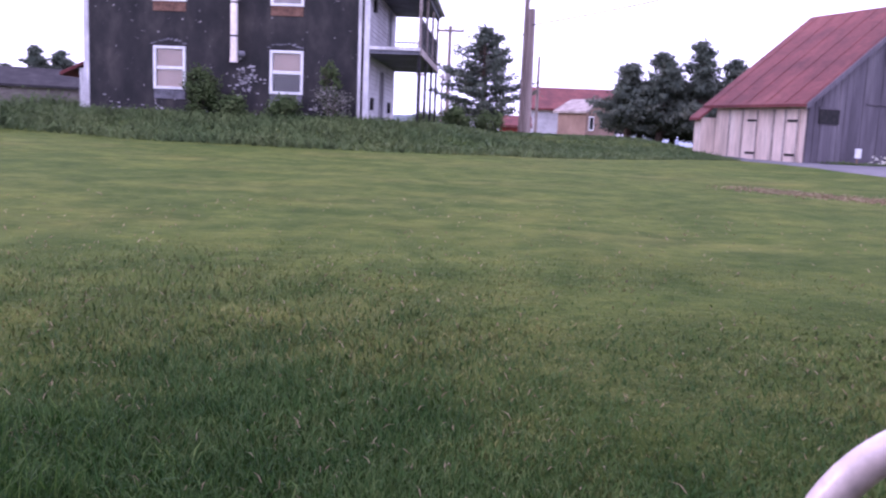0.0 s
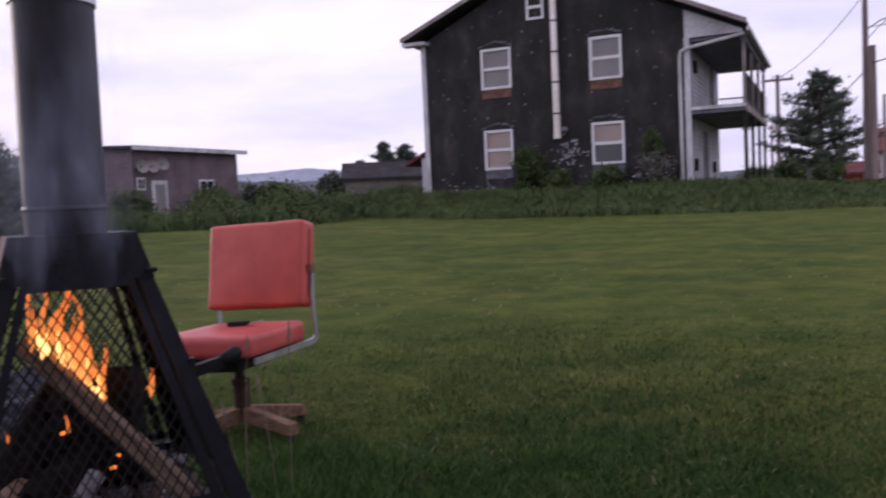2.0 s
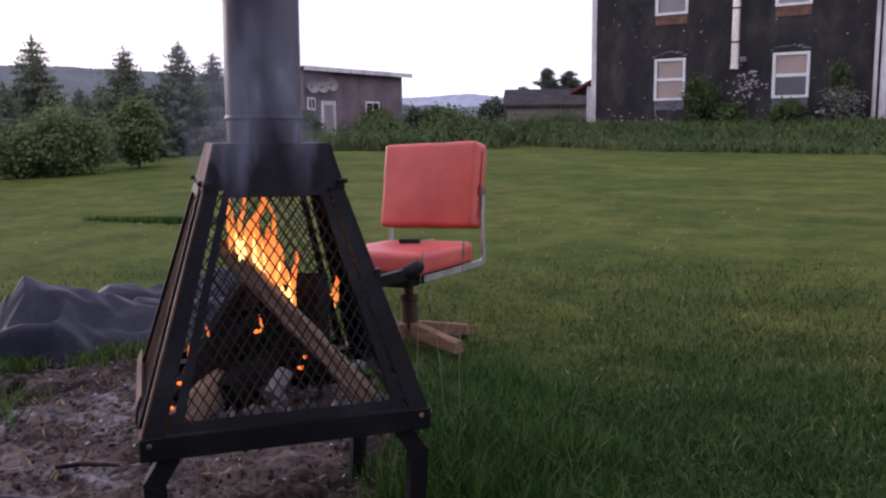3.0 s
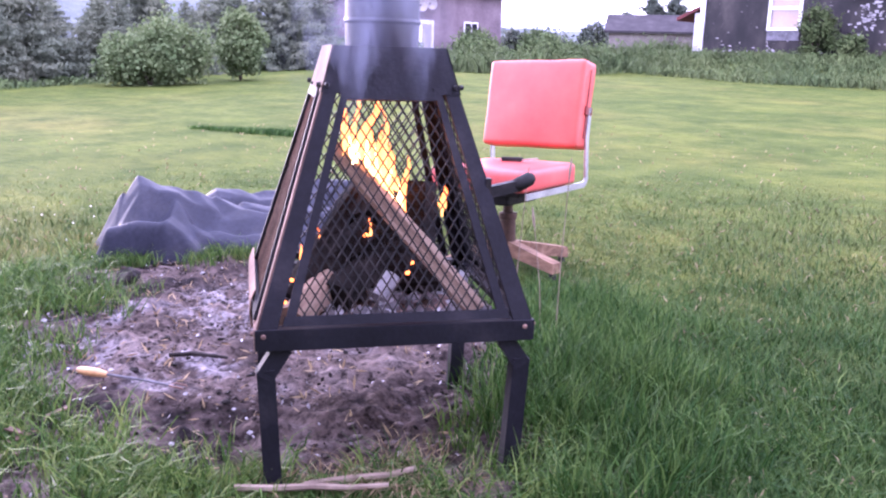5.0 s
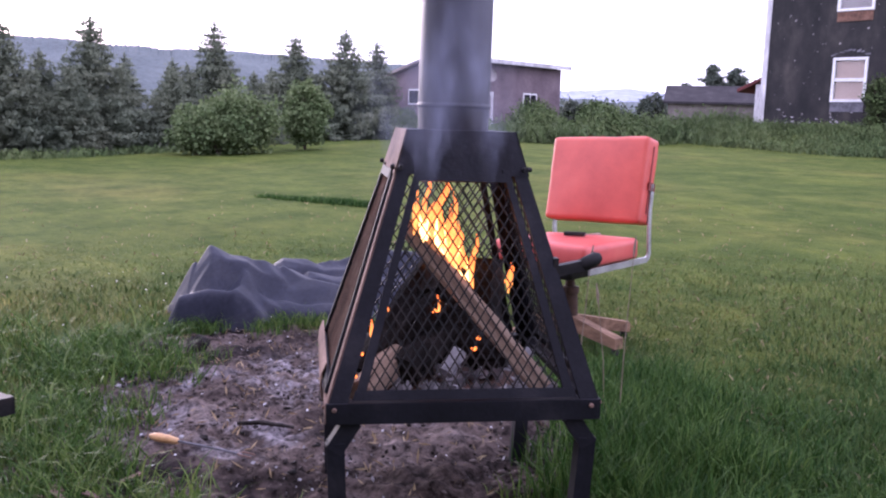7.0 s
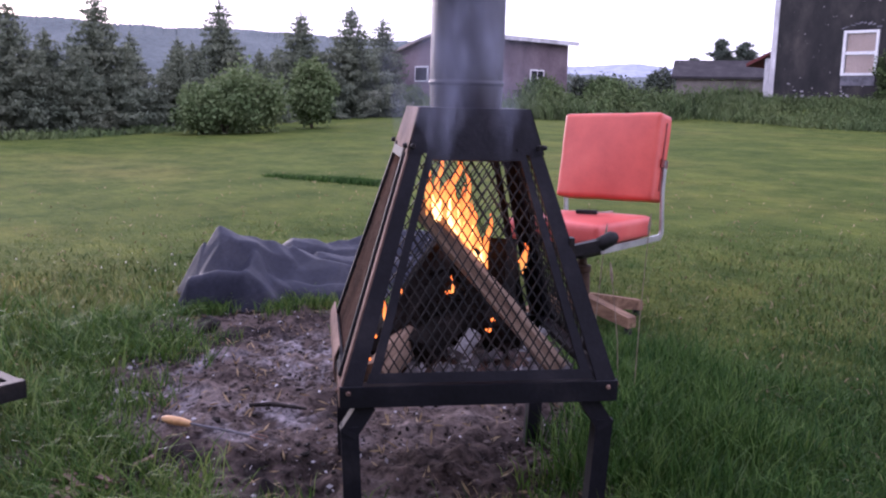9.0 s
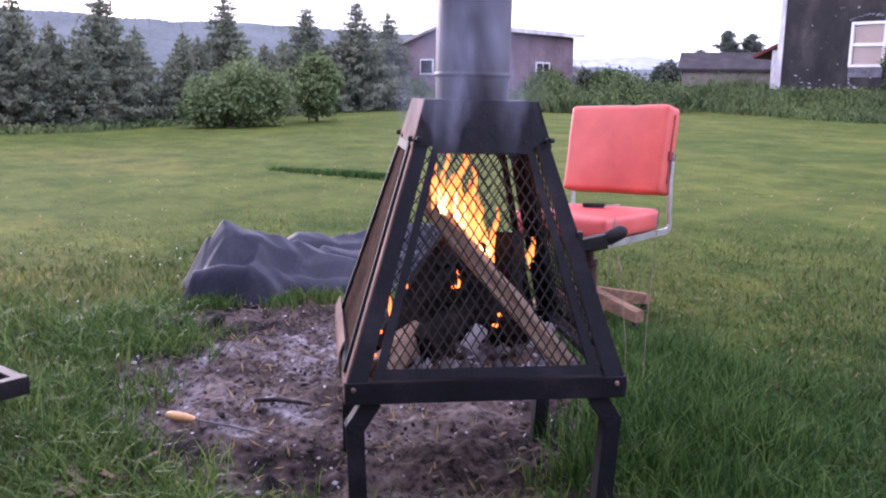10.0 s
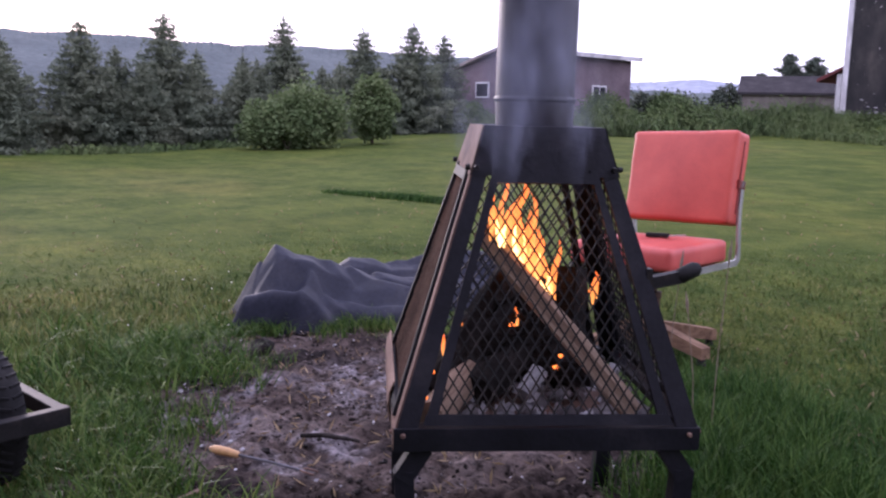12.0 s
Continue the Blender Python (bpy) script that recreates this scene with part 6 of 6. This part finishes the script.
# shrubs round the dark house and in the field
for x, y, h, r, sd, mt, nl in ((-9.05, 27.3, 1.75, 0.62, 61, "weed", 4200), (-5.0, 27.45, 2.0, 0.38, 62, "weed", 1800), (-4.9, 27.2, 1.1, 0.75, 63, "dryvine", 1100), (-6.4, 27.2, 0.75, 0.6, 64, "weed", 2000), (-8.0, 27.1, 0.8, 0.5, 65, "weed", 2000),
                               (-1.2, 30.5, 0.75, 0.6, 66, "weed", 3500), (-2.9, 40.5, 0.8, 0.8, 67, "weed", 2800), (-0.1, 31.5, 0.8, 0.6, 68, "weed", 2400)):
    plant(shrub(h, r, sd, mt, nl, 0.055), x, y, "straggly vine against the tarred wall" if mt == "dryvine" else "overgrown dark green bush by the house", "bush", "bushes by the house")
for x, y, h, r, sd in ((-31.9, 51.8, 3.1, 0.95, 71), (-27.9, 55.5, 4.6, 1.0, 72), (-26.0, 56, 4.2, 1.5, 73), (-31, 56, 2.6, 1.8, 74), (-36, 52, 1.9, 2.4, 75), (-39, 50, 1.9, 2.6, 76), (-33, 55, 1.9, 2.2, 77), (-23.5, 56, 3.0, 2.0, 78), (-22.0, 29.9, 1.6, 0.5, 79), (-42, 46, 2.0, 2.6, 80), (-20.5, 56, 2.4, 1.8, 81)):
    plant(shrub(h, r, sd, "pine", 4200, 0.14), x, y, "dark round field tree beyond the weeds", "tree", "field trees")

for x, y, h, r, sd in ((-20.6, 21.5, 1.3, 0.8, 91), (-19.4, 24.0, 1.2, 0.9, 92), (-17.6, 22.2, 1.0, 0.8, 93), (-21.0, 26.0, 1.6, 0.9, 94), (-16.2, 24.4, 1.0, 0.8, 95), (-18.6, 27.0, 1.3, 1.0, 96), (-20.8, 29.6, 1.7, 0.8, 97), (-15.0, 22.6, 0.8, 0.7, 98), (-22.2, 20.6, 0.9, 0.6, 99)):
    plant(shrub(h, r, sd, "weed", 3200, 0.06), x, y, "overgrown green bush among the field weeds", "bush", "bushes in the field")

# ---- white flowers by the barn ----
rng = np.random.default_rng(77)
nf = 320
p = np.stack([rng.normal(12.4, 0.5, nf), rng.normal(26.9, 0.15, nf), rng.uniform(0.0, 0.32, nf)], 1)
p[:, 2] += np.array([ground_z(x, y) for x, y in p[:, :2]])
tagged(new("flowers", leaf_cards("flowers", p, rng.uniform(0.05, 0.09, nf), "flower", rng, 0.6, 1.1)), "white flowers blooming along the barn wall", "flowers", kind="stuff")


# ---- grass ----
def gz(a):
    return np.array([ground_z(x, y) for x, y in a])


def polar(nn, r0, r1, a0, a1):
    """Places spread evenly over the logarithm of the distance, so near ground is thickest."""
    r = np.exp(rng.uniform(math.log(r0), math.log(r1), nn))
    a = np.radians(rng.uniform(a0, a1, nn))
    return np.stack([-0.1 - r * np.sin(a), 0.6 + r * np.cos(a)], 1), r


def burnt_arr(a):
    return np.array([ash_amount(x, y) if (-4.4 < x < -0.5 and 0.4 < y < 3.8) else 0.0 for x, y in a])


# mown lawn
xy, r = polar(330000, 1.15, 6.8, -36, 84)
keep = (burnt_arr(xy) < rng.uniform(0.15, 0.75, len(xy))) & (r < 2.4 + 4.4 * rng.random(len(xy)))
xy, r = xy[keep], r[keep]
pz = np.column_stack([xy, gz(xy) - 0.004])
hh = rng.uniform(0.016, 0.036, len(xy)) * (1 + 0.25 * np.sin(xy[:, 0] * 1.3) * np.sin(xy[:, 1] * 0.9))
ww = np.clip(0.0022 + 0.0008 * r, 0.003, 0.014) * rng.uniform(0.7, 1.3, len(xy))
lush = np.array([lush_shade(x, y) for x, y in xy]) > rng.uniform(0.02, 0.98, len(xy))
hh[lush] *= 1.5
for nm, sel, mt, lb in (("lawn_grass", ~lush, "lawnblade", "short mown green grass with paler tips"), ("lush_grass", lush, "lushblade", "thicker dark green grass near the viewer, shade in its colour")):
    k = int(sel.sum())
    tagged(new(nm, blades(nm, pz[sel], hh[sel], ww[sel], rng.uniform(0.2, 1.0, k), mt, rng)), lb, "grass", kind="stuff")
# dry clippings in the lawn
xy, r = polar(3500, 1.2, 10.0, -36, 84)
keep = burnt_arr(xy) < 0.3
xy, r = xy[keep], r[keep]
pz = np.column_stack([xy, gz(xy) + 0.012])
tagged(new("dry_grass", blades("dry_grass", pz, rng.uniform(0.015, 0.035, len(xy)), np.clip(0.002 + 0.0010 * r, 0.002, 0.012), rng.uniform(0.8, 2.2, len(xy)), "straw", rng)), "dry straw-coloured clippings in the lawn", "grass", kind="stuff")

# worn dry track beside the gravel drive
k = 5200
t_ = rng.random(k)
xy = np.stack([3.9 + 4.4 * t_ + rng.normal(0, 0.22, k), 14.4 - 4.6 * t_ + rng.normal(0, 0.30, k)], 1)
tagged(new("dry_grass", blades("dry_grass", np.column_stack([xy, gz(xy) + 0.006]), rng.uniform(0.02, 0.04, k), rng.uniform(0.010, 0.018, k), rng.uniform(0.8, 2.2, k), "straw", rng)), "worn dry strip of grass beside the drive", "grass", kind="stuff")


def tufts(name, centres, per, spread, hgt, wid, material, label, lean=(0.15, 0.8)):
    pts, hs, ws = [], [], []
    for cx, cy, sc in centres:
        k = int(per * sc)
        q = rng.normal(size=(k, 2)) * spread * sc + np.array([cx, cy])
        pts.append(q)
        hs.append(rng.uniform(0.45, 1.0, k) * hgt * (0.7 + 0.5 * sc))
        ws.append(rng.uniform(0.7, 1.3, k) * wid)
    q = np.concatenate(pts)
    pz = np.column_stack([q, gz(q) - 0.008])
    n_ = len(q)
    return tagged(new(name, blades(name, pz, np.concatenate(hs), np.concatenate(ws), rng.uniform(lean[0], lean[1], n_), material, rng)), label, "grass", kind="stuff")


# unmown grass round the pit, the chair and the burnt patch
cs = []
for i in range(120):
    t = rng.random()
    cs.append((-1.05 - 0.60 * t + rng.normal() * 0.15, 2.36 + 0.75 * t + rng.normal() * 0.16, rng.uniform(0.4, 1.2)))
tufts("long_grass", cs, 85, 0.06, 0.15, 0.0044, "longblade", "long uncut green grass beside the fire pit", (0.15, 0.8))
cs = []
for i in range(330):
    d = abs(rng.normal()) * 0.55
    t = rng.random()
    cs.append((-1.0 - 0.55 * t + d * 0.95 + rng.normal() * 0.1, 2.30 + 0.85 * t - d * 0.15 + rng.normal() * 0.22, rng.uniform(0.4, 1.1)))
tufts("lawn_tufts", cs, 36, 0.06, 0.080, 0.0040, "longblade", "loose tufts of longer lawn grass", (0.3, 1.2))
cs = [(rng.uniform(-0.9, 1.0), rng.uniform(1.5, 3.4), rng.uniform(0.3, 0.9)) for _ in range(190)]
tufts("lawn_tufts", cs, 24, 0.06, 0.045, 0.0036, "lushblade", "loose tufts of longer lawn grass", (0.3, 1.2))
tufts("dry_tufts", [(-1.36 + rng.normal() * 0.10, 3.10 + rng.normal() * 0.14, 0.8) for _ in range(10)], 40, 0.07, 0.05, 0.003, "straw", "dead grass in a thin spot of the lawn", (0.8, 1.8))
cs = []
tries = 0
while len(cs) < 190 and tries < 30000:
    tries += 1
    x, y = rng.uniform(-4.2, -0.7), rng.uniform(0.7, 3.3)
    am = ash_amount(x, y)
    if 0.02 < am < 0.65 or (am < 0.02 and rng.random() < 0.03):
        cs.append((x, y, rng.uniform(0.4, 1.1)))
tufts("edge_grass", cs, 42, 0.055, 0.105, 0.0048, "edgeblade", "long grass round the burnt patch", (0.4, 1.5))
cs = [(-3.50 + rng.normal() * 0.28, 1.78 + rng.normal() * 0.30, rng.uniform(0.5, 1.2)) for _ in range(40)]
tufts("edge_grass", cs, 24, 0.05, 0.16, 0.0060, "edgeblade", "tall arching grass at the edge of the ash", (0.4, 1.4))
cs = [(-2.75 + rng.normal() * 0.12, 1.62 + rng.normal() * 0.10, 0.9) for _ in range(12)] + [(-2.35 + rng.normal() * 0.12, 1.30 + rng.normal() * 0.06, 0.8) for _ in range(10)] + [(-1.62 + rng.normal() * 0.2, 1.50 + rng.normal() * 0.06, 0.8) for _ in range(9)] + [(-1.30 + rng.normal() * 0.10, 2.02 + rng.normal() * 0.08, 0.7) for _ in range(6)] + [(-2.9 + 0.5 * rng.random(), 2.35 + 0.35 * rng.random(), 0.7) for _ in range(8)] + [(-3.25 + rng.normal() * 0.16, 1.90 + rng.normal() * 0.14, 0.8) for _ in range(12)] + [(-3.62 + 0.42 * t + rng.normal() * 0.04, 2.24 + 0.72 * t + rng.normal() * 0.05, 0.6) for t in rng.random(30)]
tufts("edge_grass", cs, 45, 0.05, 0.085, 0.0042, "edgeblade", "grass tufts in the ash")
cs = [(-2.02 + 0.55 * t + rng.normal() * 0.10, 1.30 + 0.12 * t + rng.normal() * 0.07, rng.uniform(0.5, 1.0)) for t in rng.random(38)]
tufts("edge_grass", cs, 34, 0.05, 0.085, 0.0042, "edgeblade", "grass growing over the near edge of the ash", (0.3, 1.2))
tufts("dry_tufts", [(-1.35 + rng.normal() * 0.12, 1.80 + rng.normal() * 0.12, 0.8) for _ in range(12)], 60, 0.06, 0.06, 0.003, "straw", "dead straw under the fire pit", (0.6, 1.6))
# clumps creeping into the ash on the side away from the pit
cs = [(-2.72 + rng.normal() * 0.17, 1.52 + rng.normal() * 0.10, rng.uniform(0.4, 0.9)) for _ in range(20)]
cs += [(-2.40 + rng.normal() * 0.14, 1.33 + rng.normal() * 0.07, rng.uniform(0.5, 1.0)) for _ in range(20)]
cs += [(-3.30 + rng.normal() * 0.14, 1.88 + rng.normal() * 0.12, rng.uniform(0.6, 1.2)) for _ in range(26)]
cs += [(-2.0 + rng.normal() * 0.16, 1.44 + rng.normal() * 0.05, rng.uniform(0.4, 0.9)) for _ in range(14)]
tufts("edge_grass", cs, 34, 0.055, 0.115, 0.0046, "edgeblade", "clumps of grass creeping into the ash", (0.3, 1.3))
# seed stalks by the chair
for x, y, h, bend in ((-1.53, 2.78, 0.60, 0.02), (-1.60, 2.80, 0.42, -0.05), (-1.66, 2.72, 0.56, 0.03), (-1.62, 2.66, 0.36, -0.06)):
    z = ground_z(x, y)
    stalk = thing("grass_stalk", pose(x, y, z), "tall dry seed stalk standing by the red chair", "grass stalk", "seed stalks")
    part("stem", T([(0, 0, -0.01), (bend * 0.3, 0, h * 0.5), (bend, 0, h)], [0.0017, 0.0014, 0.001], 6), "stick", stalk)
    part("seed_head", T([(bend * 0.95, 0, h - 0.02), (bend * 1.05, 0, h + 0.01), (bend * 1.2, 0, h + 0.05)], [0.002, 0.005, 0.001], 6), "stick", stalk)
# clover in flower on the far side of the ash
p = np.stack([rng.normal(-4.2, 0.5, 26), rng.normal(2.5, 0.30, 26)], 1)
p = np.column_stack([p, gz(p) + rng.uniform(0.035, 0.07, 26)])
tagged(new("clover_flowers", leaf_cards("clover_flowers", p, rng.uniform(0.008, 0.014, 26), "flower", rng, 0.3, 1.0)), "small white clover flowers in the grass", "flowers", kind="stuff")
# rut in the lawn
cs = [(-8.3 + 1.7 * t + rng.normal() * 0.04, 5.72 + 0.36 * t + rng.normal() * 0.035, 0.5 + 0.6 * min(1, 1.6 * t)) for t in rng.random(90)]
tufts("rut_grass", cs, 40, 0.05, 0.065, 0.008, "longblade", "dark long grass along a rut in the lawn")

# ---- weeds before the house and across the field ----
def weeds(name, nn, poly, hgt, wid, label, lo=0.25):
    px = np.array(poly)
    pts = []
    while sum(len(q) for q in pts) < nn:
        q = np.stack([rng.uniform(px[:, 0].min(), px[:, 0].max(), nn), rng.uniform(px[:, 1].min(), px[:, 1].max(), nn)], 1)
        ins = np.zeros(nn, bool)
        j = len(px) - 1
        for i in range(len(px)):
            c = ((px[i, 1] > q[:, 1]) != (px[j, 1] > q[:, 1])) & (q[:, 0] < (px[j, 0] - px[i, 0]) * (q[:, 1] - px[i, 1]) / (px[j, 1] - px[i, 1] + 1e-12) + px[i, 0])
            ins ^= c
            j = i
        pts.append(q[ins])
    q = np.concatenate(pts)[:nn]
    mod = np.array([0.75 + 0.55 * noise.noise(Vector((x * 0.55, y * 0.8, 2))) + 0.25 * noise.noise(Vector((x * 2.2, y * 2.2, 5))) for x, y in q])
    mod *= np.where(q[:, 1] > 15, np.clip(1.0 - 0.10 * (q[:, 0] + 3), 0.45, 1.0), 1.0)
    pz = np.column_stack([q, gz(q) - 0.01])
    hh = np.clip(rng.uniform(lo, 1.0, nn) * hgt * mod, 0.06, None)
    half = nn // 3
    lf = pz[:half] + np.column_stack([rng.normal(0, 0.04, half), rng.normal(0, 0.04, half), hh[:half] * rng.uniform(0.35, 1.0, half)])
    tagged(new(name + "_leaves", leaf_cards(name, lf, rng.uniform(0.7, 1.5, half) * wid * 1.15, "weed", rng, 0.5, 1.7)), "leaves of " + label, "weeds", kind="stuff")
    return tagged(new(name, blades(name, pz[half:], hh[half:], rng.uniform(0.5, 1.1, nn - half) * wid, rng.uniform(0.3, 1.3, nn - half), "weed", rng)), label, "weeds", kind="stuff")


weeds("tall_weeds", 52000, [(-17.5, 24.0), (-12.5, 22.6), (-8, 21.4), (-2.3, 21.4), (3, 22.4), (7.4, 26.5), (7.0, 29.0), (0, 29.5), (-4, 27.9), (-13, 27.9), (-17.5, 28)], 0.44, 0.030, "tall dark weeds before the old house")
weeds("street_weeds", 16000, [(-4, 28), (7, 28), (7, 36), (-4, 40)], 0.30, 0.035, "rough grass along the street")
weeds("field_weeds", 52000, [(-12.6, 22.8), (-14.0, 19.8), (-18.5, 18.4), (-22.0, 19.5), (-22.0, 23.0), (-21.8, 29.2), (-26, 36), (-27, 46), (-18, 46), (-14.2, 30), (-13.6, 24)], 1.05, 0.042, "tall green weeds across the field")
weeds("edge_weeds", 12000, [(-17.2, 4.2), (-18.3, 7.2), (-19.6, 10.0), (-23.0, 15.6), (-26.5, 21.5), (-25.0, 22.6), (-21.0, 17.0), (-18.0, 11.2), (-16.6, 6.0)], 0.28, 0.03, "rough grass under the spruces")
weeds("barn_weeds", 3000, [(9.4, 26.0), (15.5, 28.6), (15.6, 28.2), (10.2, 25.4)], 0.38, 0.03, "weeds along the barn wall")
